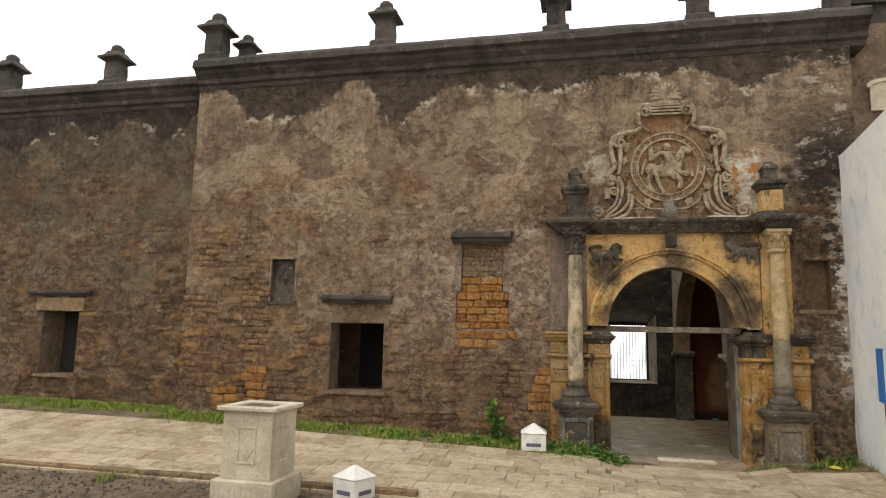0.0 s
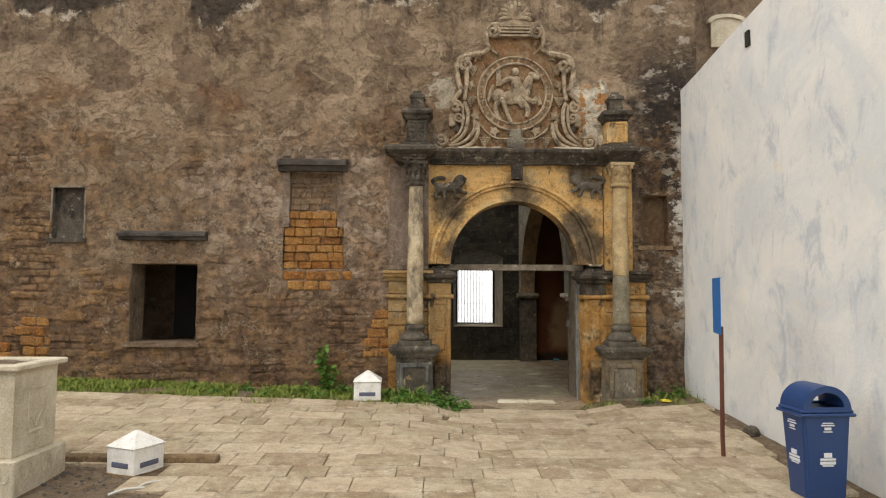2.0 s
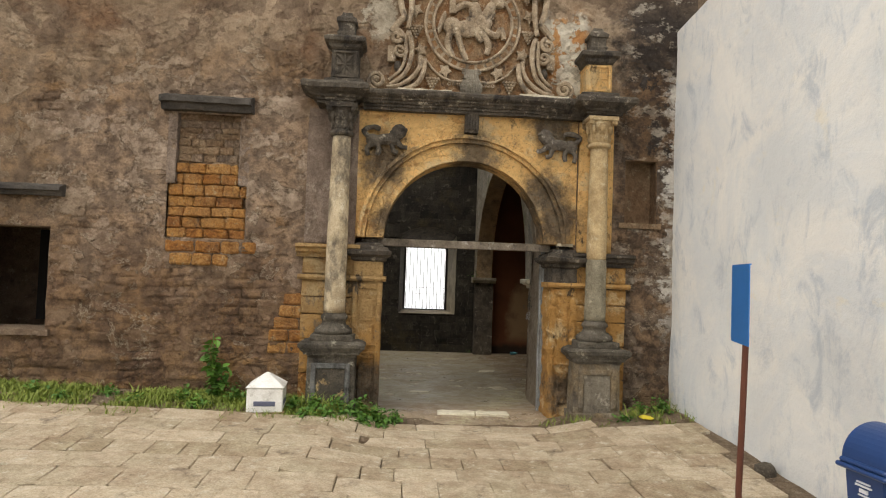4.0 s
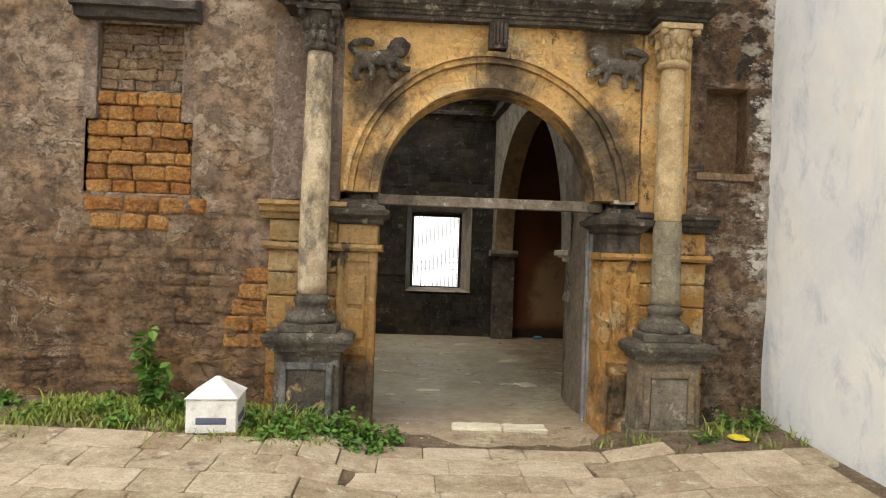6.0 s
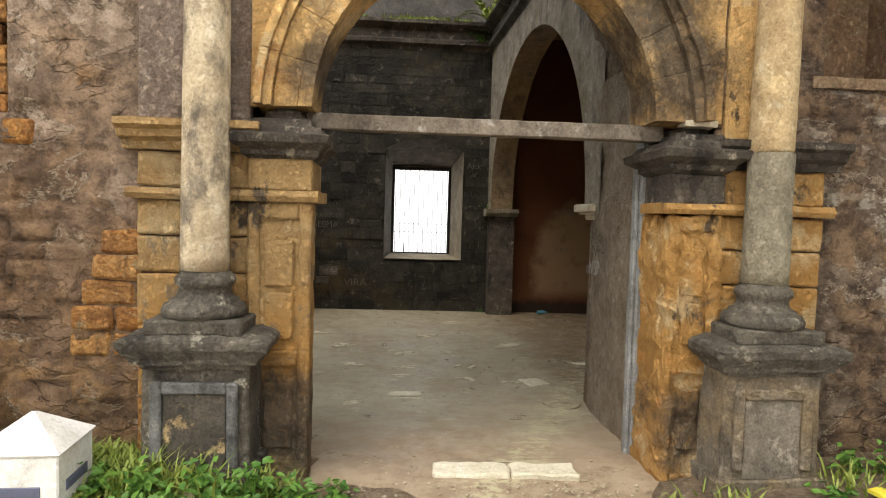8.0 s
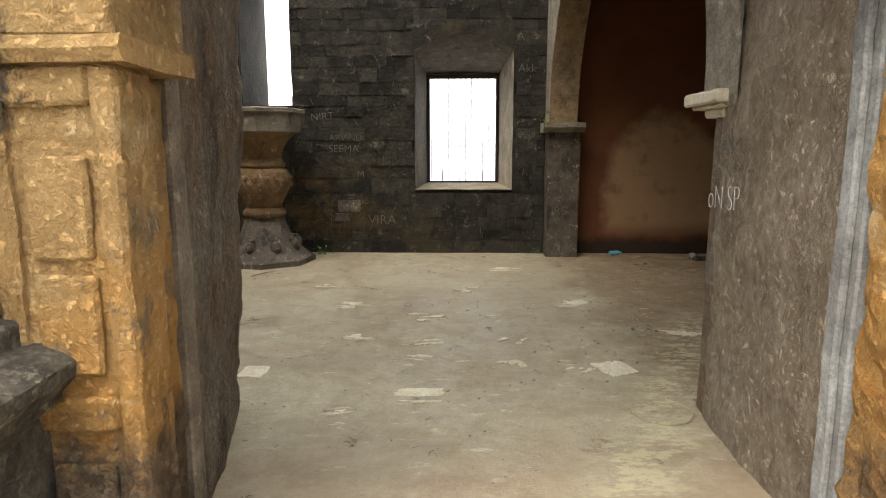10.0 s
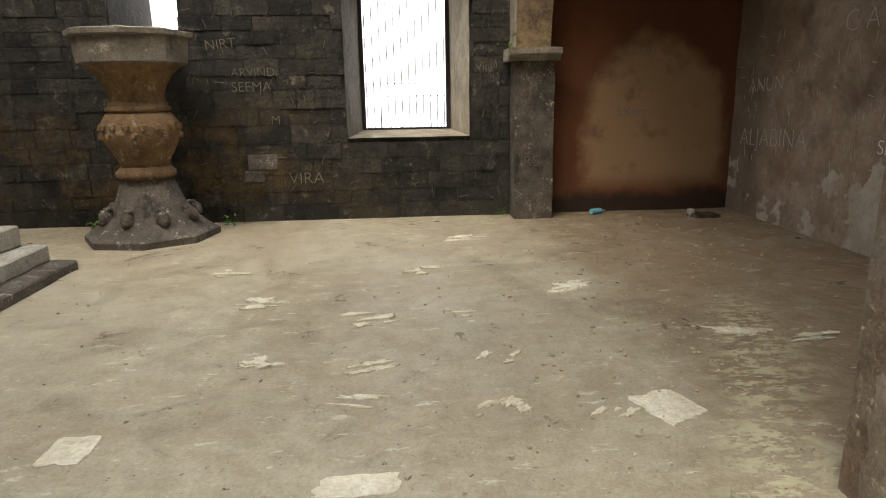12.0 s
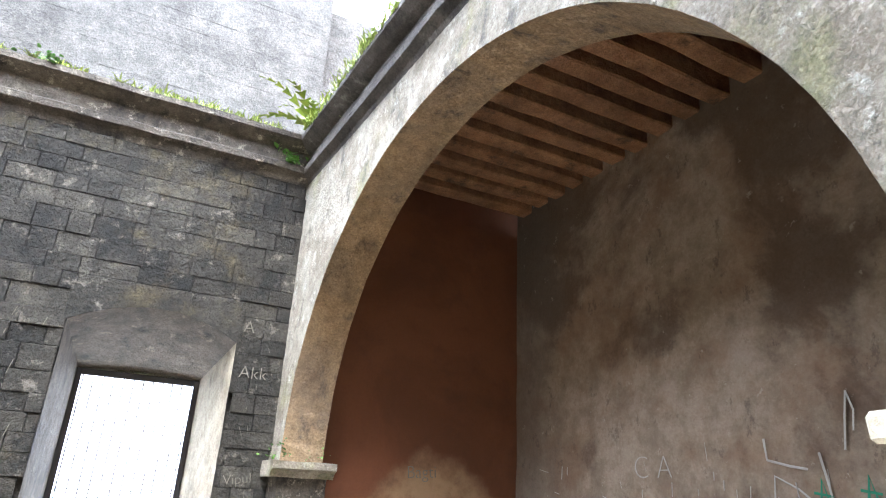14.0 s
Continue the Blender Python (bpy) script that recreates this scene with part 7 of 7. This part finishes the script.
paint_stroke(((3.86, 2.03), (3.83, 2.22), (3.80, 2.38)), 0.008, "chalk_dim", "white brushed stroke")
paint_stroke(((3.80, 2.38), (3.77, 2.26), (3.79, 2.14)), 0.007, "chalk_dim", "white brushed stroke")
paint_stroke(((4.38, 1.70), (4.36, 1.88), (4.20, 1.80), (4.10, 1.72)), 0.008, "chalk_dim", "white brushed stroke")
paint_stroke(((4.03, 2.02), (4.0, 1.84), (3.98, 1.70)), 0.009, "chalk_dim", "white brushed stroke")
for y, z in ((4.04, 1.81), (3.75, 1.83)):
    paint_stroke(((y + 0.03, z - 0.14), (y, z + 0.05), (y - 0.04, z - 0.12)), 0.012, "green_paint", "green paint daub")
    paint_stroke(((y + 0.06, z - 0.03), (y - 0.06, z - 0.05)), 0.009, "green_paint", "green paint daub")
paint_stroke(((4.41, 2.12), (4.40, 1.98), (4.24, 1.94), (4.12, 1.92)), 0.010, "chalk_dim", "pale brushed stroke")
random.seed(17)
scr = bmesh.new()
for _ in range(150):
    x, z = random.uniform(-3.4, 0.95), random.uniform(0.2, 2.9)
    if -0.95 < x < 0.7 and z > 0.75:
        continue
    l, a = random.uniform(0.03, 0.12), random.choice((0.2, 1.2, 1.57, 1.8)) + random.uniform(-0.3, 0.3)
    p = Vector((x, FY - 0.001, z))
    tube([p, p + Vector((math.cos(a) * l, 0, math.sin(a) * l))], random.uniform(0.0018, 0.004), scr, 4)
tagged(part("scratches", scr, "chalk", far, "pale scratches and illegible scrawl"), kind="stuff")
scr = bmesh.new()
for _ in range(130):
    y, z = random.uniform(3.0, 7.3), random.choice((0.75, 1.05, 1.25, 1.55, 1.8)) + random.gauss(0, 0.1)
    l, a = random.uniform(0.04, 0.15), random.uniform(1.3, 1.8) if random.random() < 0.8 else random.uniform(0, 0.5)
    p = Vector((SX + 0.005, y, z))
    tube([p, p + Vector((0, math.cos(a) * l, math.sin(a) * l))], random.uniform(0.0015, 0.004), scr, 4)
tagged(part("scratches", scr, "chalk_dim", side, "pale scratches and illegible scrawl"), kind="stuff")
scrawl("oN SP", 1.222, 1.93, 1.24, 0.19, wall, -94.2, "chalk_white", 3, -0.008)
scr = bmesh.new()
for _ in range(12):
    y, z = random.uniform(1.3, 1.9), random.uniform(1.45, 1.62)
    pts = [(1.10 + 0.098 * (y - 0.36) - 0.026 + 0.004 * k, y + random.gauss(0, 0.03), z + random.gauss(0, 0.03)) for k in range(4)]
    tube(pts, 0.004, scr, 4)
tagged(part("scratches", scr, "chalk", wall, "pale illegible scrawl on the door jamb"), kind="stuff")


# ---------------------------------------------------------------- plants
def leaves(bm, spots, size, flat=0.6):
    for p in spots:
        l = size * random.uniform(0.6, 1.25)
        m = Matrix.Translation(p) @ Euler((random.uniform(-0.9, 0.6), random.uniform(-0.6, 0.6), random.uniform(0, 6.28))).to_matrix().to_4x4()
        pts = [(0, 0, 0), (l * 0.32, l * 0.35, l * 0.08), (l * 0.22, l * 0.75, l * 0.04), (0, l, -l * 0.12), (-l * 0.22, l * 0.75, l * 0.04), (-l * 0.32, l * 0.35, l * 0.08)]
        v = [bm.verts.new(m @ Vector(q)) for q in pts]
        mid = bm.verts.new(m @ Vector((0, l * 0.5, -l * 0.03)))
        for i in range(6):
            bm.faces.new((v[i], v[(i + 1) % 6], mid))
    return bm


def blades(bm, x, y, z, n, height, spread_r):
    for _ in range(n):
        a, r = random.uniform(0, 6.28), spread_r * math.sqrt(random.random())
        px, py = x + r * math.cos(a), y + r * math.sin(a)
        h, lean, b = height * random.uniform(0.5, 1.2), random.uniform(0.3, 1.3), random.uniform(0, 6.28)
        dx, dy = math.cos(b) * lean * h, math.sin(b) * lean * h
        w = random.uniform(0.004, 0.009)
        ox, oy = -math.sin(b) * w, math.cos(b) * w
        v = [bm.verts.new(q) for q in ((px - ox, py - oy, z), (px + ox, py + oy, z), (px + dx * 0.4 + ox * 0.8, py + dy * 0.4 + oy * 0.8, z + h * 0.6), (px + dx * 0.4 - ox * 0.8, py + dy * 0.4 - oy * 0.8, z + h * 0.6), (px + dx, py + dy, z + h * 0.95))]
        bm.faces.new((v[0], v[1], v[2], v[3]))
        bm.faces.new((v[3], v[2], v[4]))


random.seed(77)
turf = bmesh.new()
for _ in range(3000):
    x = random.uniform(-14, -1.35)
    wide = 0.75 + 0.35 * noise.noise(Vector((x * 0.8, 3, 0)))
    y = (0.45 if x < -9.5 else -0.06) - abs(random.gauss(0, 0.52)) * wide
    if noise.noise(Vector((x * 1.1, y * 1.1, 8))) + 0.22 * (x < -9.5) + 0.05 < -0.34 or y < -1.15:
        continue
    blades(turf, x, y, ground(x, min(y, 0)) - 0.04, 17, random.uniform(0.03, 0.10), 0.13)
for x, y, n, h in ((2.45, -0.3, 40, 0.14), (2.2, -0.5, 40, 0.1), (1.3, -0.45, 26, 0.1), (2.6, -0.8, 30, 0.1), (1.55, -0.6, 20, 0.08), (-1.1, -0.45, 60, 0.16), (-1.75, -0.5, 60, 0.2), (-7.6, -3.9, 40, 0.12), (-5.9, -3.85, 60, 0.14), (-11, -3.9, 40, 0.1)):
    for _ in range(6):
        px, py = x + random.gauss(0, 0.16), y + random.gauss(0, 0.1)
        blades(turf, px, py, ground(px, min(py, 0)) - 0.04, n // 3, h, 0.1)
tagged(part("grass", turf, "grass"), "ragged green grass along the foot of the wall", "grass", kind="stuff")


def weed(x, y, height, n, size, label, stems=3):
    z = ground(x, y) - 0.05
    ob = thing("weed", x, y, z, label, "weed plant")
    st, lf = bmesh.new(), bmesh.new()
    spots = []
    for s in range(stems):
        a = random.uniform(0, 6.28)
        pts = [(0.02 * math.cos(a), 0.02 * math.sin(a), 0)]
        for k in range(1, 6):
            f = k / 5
            pts.append((math.cos(a) * 0.12 * f * height + random.gauss(0, 0.012), math.sin(a) * 0.12 * f * height + random.gauss(0, 0.012), height * f * (1 - 0.15 * s)))
        tube(pts, 0.009, st, 5, 0.4)
        for _ in range(n // stems):
            f = random.uniform(0.12, 1.0) * 4.99
            i = int(f)
            p = Vector(pts[i]).lerp(Vector(pts[i + 1]), f - i)
            b, r = random.uniform(0, 6.28), random.uniform(0.0, 0.10 if height > 0.5 else 0.17) * (1.25 - f / 7)
            spots.append(p + Vector((math.cos(b) * r, math.sin(b) * r, random.gauss(0, 0.02))))
    part("stem", st, "leaf", ob)
    tagged(part("leaf_cluster", leaves(lf, spots, size), "leaf", ob), kind="stuff")
    return ob


weed(-2.98, -0.26, 0.80, 120, 0.125, "leafy dark green weed growing against the wall", 4)
for x, y, h, n in ((-1.25, -0.60, 0.27, 190), (-1.02, -0.52, 0.24, 170), (-1.48, -0.66, 0.24, 190), (-1.75, -0.68, 0.22, 150), (-0.84, -0.40, 0.17, 110), (-1.2, -0.82, 0.14, 120), (-1.6, -0.86, 0.12, 110), (-2.0, -0.62, 0.18, 110),
                   (2.5, -0.35, 0.24, 110), (2.3, -0.25, 0.16, 70), (-3.3, -0.4, 0.18, 90), (-4.2, -0.35, 0.15, 90), (-5.0, -0.4, 0.14, 80), (-2.45, -0.5, 0.16, 120), (-3.05, -0.7, 0.12, 110), (-4.6, -0.6, 0.10, 90), (-0.95, -0.72, 0.13, 110), (-1.85, -0.9, 0.10, 100), (-2.72, -0.35, 0.22, 110), (-3.8, -0.6, 0.1, 80), (1.95, -0.55, 0.1, 60)):
    weed(x, y, h, n, 0.06, "low clump of broad-leaved green weeds", 6)
# growth on the ledges
random.seed(55)
moss = bmesh.new()
for _ in range(900):
    x = random.uniform(-5.0, 0.95)
    if noise.noise(Vector((x * 1.6, 4, 0))) > -0.05:
        blades(moss, x, 7.34 + random.uniform(-0.08, 0.3), 5.08, 10, random.uniform(0.03, 0.09), 0.06)
for _ in range(1100):
    y = random.uniform(2.2, 7.4)
    if noise.noise(Vector((y * 1.3, 9, 0))) > -0.2:
        blades(moss, 0.96 + (7.1 - y) * 0.04 + random.uniform(-0.12, 0.25), y, 5.05, 10, random.uniform(0.04, 0.12), 0.07)
for _ in range(60):
    blades(moss, random.uniform(2.8, 8), random.uniform(0.6, 1.1), 8.24 if random.random() < 0.5 else 8.4, 12, 0.16, 0.12)
tagged(part("ledge_moss", moss, "moss"), "yellow-green moss and grass on the ledges", "moss", kind="stuff")


def fern(x, y, z, size, label):
    ob = thing("fern", x, y, z, label, "fern")
    bm = bmesh.new()
    for k in range(13):
        a, up = 2 * math.pi * k / 13 + random.uniform(-0.2, 0.2), random.uniform(0.5, 1.3)
        prev = Vector((0, 0, 0))
        for s in range(7):
            f = (s + 1) / 7
            p = Vector((math.cos(a) * size * f * 0.75, math.sin(a) * size * f * 0.75, size * (up * f - 0.65 * f * f)))
            side_v = Vector((-math.sin(a), math.cos(a), 0)) * size * 0.14 * (1.1 - f)
            for sg in (-1, 1):
                bm.faces.new([bm.verts.new(q) for q in (prev, p, prev + side_v * sg + (p - prev) * 1.2)])
            prev = p
    part("fronds", bm, "moss", ob)
    return ob


fern(0.92, 7.12, 5.06, 0.85, "bright yellow-green fern growing on the ledge corner")
for x, y, z, s in ((-1.6, 7.3, 5.06, 0.2), (-0.9, 7.3, 5.06, 0.16)):
    fern(x, y, z, s, "small green fern on the stone ledge")
for x, y, z, n, s in ((0.78, 7.33, 4.78, 40, 0.07), (-1.45, 7.28, 5.08, 46, 0.06), (0.98, 7.08, 1.88, 26, 0.04), (1.3, 7.08, 1.88, 10, 0.03), (-2.2, 7.3, 0.0, 26, 0.06), (-3.6, 7.35, 0.0, 34, 0.06), (0.9, 7.35, 0.0, 20, 0.04)):
    ob = thing("ledge_plant", x, y, z, "small leafy green plant rooted in the stonework", "plant", "plants rooted in the walls")
    spots = [Vector((random.gauss(0, 0.07), random.gauss(0, 0.03), abs(random.gauss(0.02, 0.05)))) for _ in range(n)]
    tagged(part("leaf_cluster", leaves(bmesh.new(), spots, s), "leaf", ob), kind="stuff")


# ---------------------------------------------------------------- coursed ashlar of the far wall
def cut_block(w, h, d, seed, c=0.005):
    """One dressed stone, chamfered, its face towards -y."""
    random.seed(seed)
    j = [random.uniform(-0.005, 0.005) for _ in range(8)]
    bm = bmesh.new()
    back = [bm.verts.new((x, d, z)) for x, z in ((0, 0), (w, 0), (w, h), (0, h))]
    edge = [bm.verts.new((x, c, z)) for x, z in ((0, 0), (w, 0), (w, h), (0, h))]
    face = [bm.verts.new((x + j[i], j[i + 4] * 0.8, z)) for i, (x, z) in enumerate(((c, c), (w - c, c), (w - c, h - c), (c, h - c)))]
    for i in range(4):
        k = (i + 1) % 4
        bm.faces.new((back[i], back[k], edge[k], edge[i]))
        bm.faces.new((edge[i], edge[k], face[k], face[i]))
    bm.faces.new(face)
    bmesh.ops.recalc_face_normals(bm, faces=bm.faces)
    return bm


def far_wall_blocks():
    rng = random.Random(5)
    shared, rest = {}, bmesh.new()
    z, k = 0.0, 0
    head = WIN[3] + 0.31
    while z < 4.55:
        h = rng.choice((0.15, 0.175, 0.19, 0.21))
        h = min(h, 4.6 - z)
        x = -6.95 - rng.uniform(0, 0.3)
        while x < 1.03:
            w = rng.choice((0.2, 0.26, 0.32, 0.38, 0.46))
            spans = [(x, min(x + w, 1.03))]
            for ax, bx, az, bz in ((WIN[0], WIN[1], WIN[2], WIN[3] + 0.31), (SLOT[0], SLOT[1], SLOT[2], SLOT[3])):
                if z + h > az + 0.02 and z < bz - 0.02:
                    out = []
                    for p, q in spans:
                        if q <= ax or p >= bx:
                            out.append((p, q))
                        else:
                            if p < ax:
                                out.append((p, ax))
                            if q > bx:
                                out.append((bx, q))
                    spans = out
            for p, q in spans:
                if q - p < 0.05:
                    continue
                size = (round(q - p - 0.006, 3), round(h - 0.003, 3))
                depth = rng.uniform(-0.008, 0.008)
                if p > -2.7:
                    key = (*size, rng.randrange(2))
                    if key not in shared:
                        me = bpy.data.meshes.new("ashlar_block")
                        b = cut_block(*size, 0.07, hash(key) % 999)
                        b.to_mesh(me)
                        b.free()
                        me.materials.append(M["ashlar"])
                        shared[key] = me
                    ob = new("ashlar_block", shared[key])
                    ob.parent = far
                    ob.location = (p, 7.44 + depth, z)
                    k += 1
                else:
                    me = bpy.data.meshes.new("block")
                    b = cut_block(*size, 0.07, 7)
                    bmesh.ops.translate(b, verts=b.verts, vec=(p, 7.44 + depth, z))
                    b.to_mesh(me)
                    b.free()
                    rest.from_mesh(me)
                    bpy.data.meshes.remove(me)
            x += w
        if z < head - 0.02 and z + h > head + 0.01:
            x = WIN[0]
            for q in (WIN[0] + 0.45, WIN[0] + 0.93, WIN[1]):
                b = cut_block(q - x - 0.005, z + h - head - 0.004, 0.07, 3)
                filler = part("ashlar_block", b, "ashlar", far)
                filler.location = (x, 7.44, head)
                x = q
        z += h
    ob = part("ashlar_courses", rest, "ashlar_rest", far, "soot-black coursed stone blocks")
    ob["kind"] = "stuff"


far_wall_blocks()
upper_rng, upper_rest, z = random.Random(15), bmesh.new(), 5.15
while z < 7.35:
    h, x = upper_rng.choice((0.2, 0.24, 0.28)), -6.0
    while x < 1.1:
        w = min(upper_rng.choice((0.4, 0.5, 0.62)), 1.115 - x)
        if w > 0.08:
            stone = cut_block(w - 0.001, h - 0.001, 0.06, 11, 0.002)
            bmesh.ops.translate(stone, verts=stone.verts, vec=(x, 7.893 + upper_rng.uniform(-0.003, 0.003), z))
            me = bpy.data.meshes.new("course")
            stone.to_mesh(me)
            stone.free()
            upper_rest.from_mesh(me)
            bpy.data.meshes.remove(me)
        x += w
    z += h
course = part("stone_courses", upper_rest, "greycourse", upper, "weathered grey coursed stone")
course["kind"] = "stuff"
part("pale_block", rough_up(dice(boxes((-1.95, -1.62, 7.425, 7.5, 0.60, 0.77), (-2.0, -1.78, 7.427, 7.5, 0.46, 0.585), soft=0.008), 0.1), 0.004), "font_foot", far, "scraped ochre block")


# ---------------------------------------------------------------- yard paving
def paving():
    rng = random.Random(21)
    shared, rest = {}, bmesh.new()
    y = -0.62
    while y > -16:
        d = rng.choice((0.28, 0.34, 0.40))
        x = 2.72 - rng.uniform(0, 0.4)
        lim = -14.0
        while x > lim:
            w = rng.choice((0.30, 0.38, 0.46, 0.56, 0.68))
            cx, cy = x - w / 2, y - d / 2
            grit = cx < -4.0 and cy < -3.62
            if not grit and not (cx < -1.5 and cy > -1.0) and not (cx > 1.6 and cy > -0.95):
                size = (round(w - 0.006, 3), round(d - 0.006, 3))
                z = ground(cx, cy) + rng.uniform(-0.002, 0.002)
                tilt = rng.uniform(-0.2, 0.2)
                slope = math.degrees(math.atan2(ground(cx, cy + 0.1) - ground(cx, cy - 0.1), 0.2))
                lean = math.degrees(math.atan2(ground(cx + 0.1, cy) - ground(cx - 0.1, cy), 0.2))
                m = pose(cx, cy, z, slope + rng.uniform(-0.15, 0.15), -lean + tilt, rng.uniform(-0.8, 0.8))
                key = (*size, rng.randrange(3))
                if key not in shared:
                    b = bmesh.new()
                    hw, hd, c = size[0] / 2, size[1] / 2, 0.006
                    jit = random.Random(hash(key) % 1000)
                    outline = []
                    for (ax, ay), (bx, by) in zip(((-1, -1), (1, -1), (1, 1), (-1, 1)), ((1, -1), (1, 1), (-1, 1), (-1, -1))):
                        for f in (0.06, 0.5, 0.94):
                            outline.append(((ax + (bx - ax) * f) * hw + jit.uniform(-0.005, 0.002), (ay + (by - ay) * f) * hd + jit.uniform(-0.005, 0.002)))
                    lo = [b.verts.new((px, py, -0.05)) for px, py in outline]
                    mid = [b.verts.new((px, py, -c)) for px, py in outline]
                    hi = [b.verts.new((px * (1 - c / hw), py * (1 - c / hd), jit.uniform(-0.003, 0.002))) for px, py in outline]
                    top = b.verts.new((0, 0, 0.002))
                    for i in range(12):
                        j = (i + 1) % 12
                        b.faces.new((lo[i], lo[j], mid[j], mid[i]))
                        b.faces.new((mid[i], mid[j], hi[j], hi[i]))
                        b.faces.new((hi[i], hi[j], top))
                    me = bpy.data.meshes.new("paving_slab")
                    b.to_mesh(me)
                    b.free()
                    me.materials.append(M["slab"])
                    shared[key] = me
                if cx > -2.6 and cy > -8.2:
                    ob = new("paving_slab", shared[key])
                    ob.parent = pavement
                    ob.matrix_basis = m
                else:
                    n0 = len(rest.verts)
                    rest.from_mesh(shared[key])
                    rest.verts.ensure_lookup_table()
                    bmesh.ops.transform(rest, matrix=m, verts=rest.verts[n0:])
            x -= w
        y -= d
    ob = part("paving_rest", rest, "slab_rest", pavement, "worn sandstone paving slabs")
    ob["kind"] = "stuff"


pavement = new("pavement")
tagged(pavement, "uneven buff and pinkish sandstone paving slabs of the yard", "pavement", kind="structure")
paving()
grit_bm = bmesh.new()
rng = random.Random(9)
for _ in range(2600):
    x, y = rng.uniform(-10, -3.75), rng.uniform(-7.2, -3.6)
    if x > -4.0 and y > -4.2:
        continue
    s = rng.uniform(0.008, 0.03)
    bmesh.ops.create_cube(grit_bm, size=s, matrix=pose(x, y, ground(x, y) - 0.03, rng.uniform(0, 90), rng.uniform(0, 90), rng.uniform(0, 90)))
tagged(part("grit", grit_bm, "gravel"), "loose grey grit and small stones beside the paving", "gravel", kind="stuff")
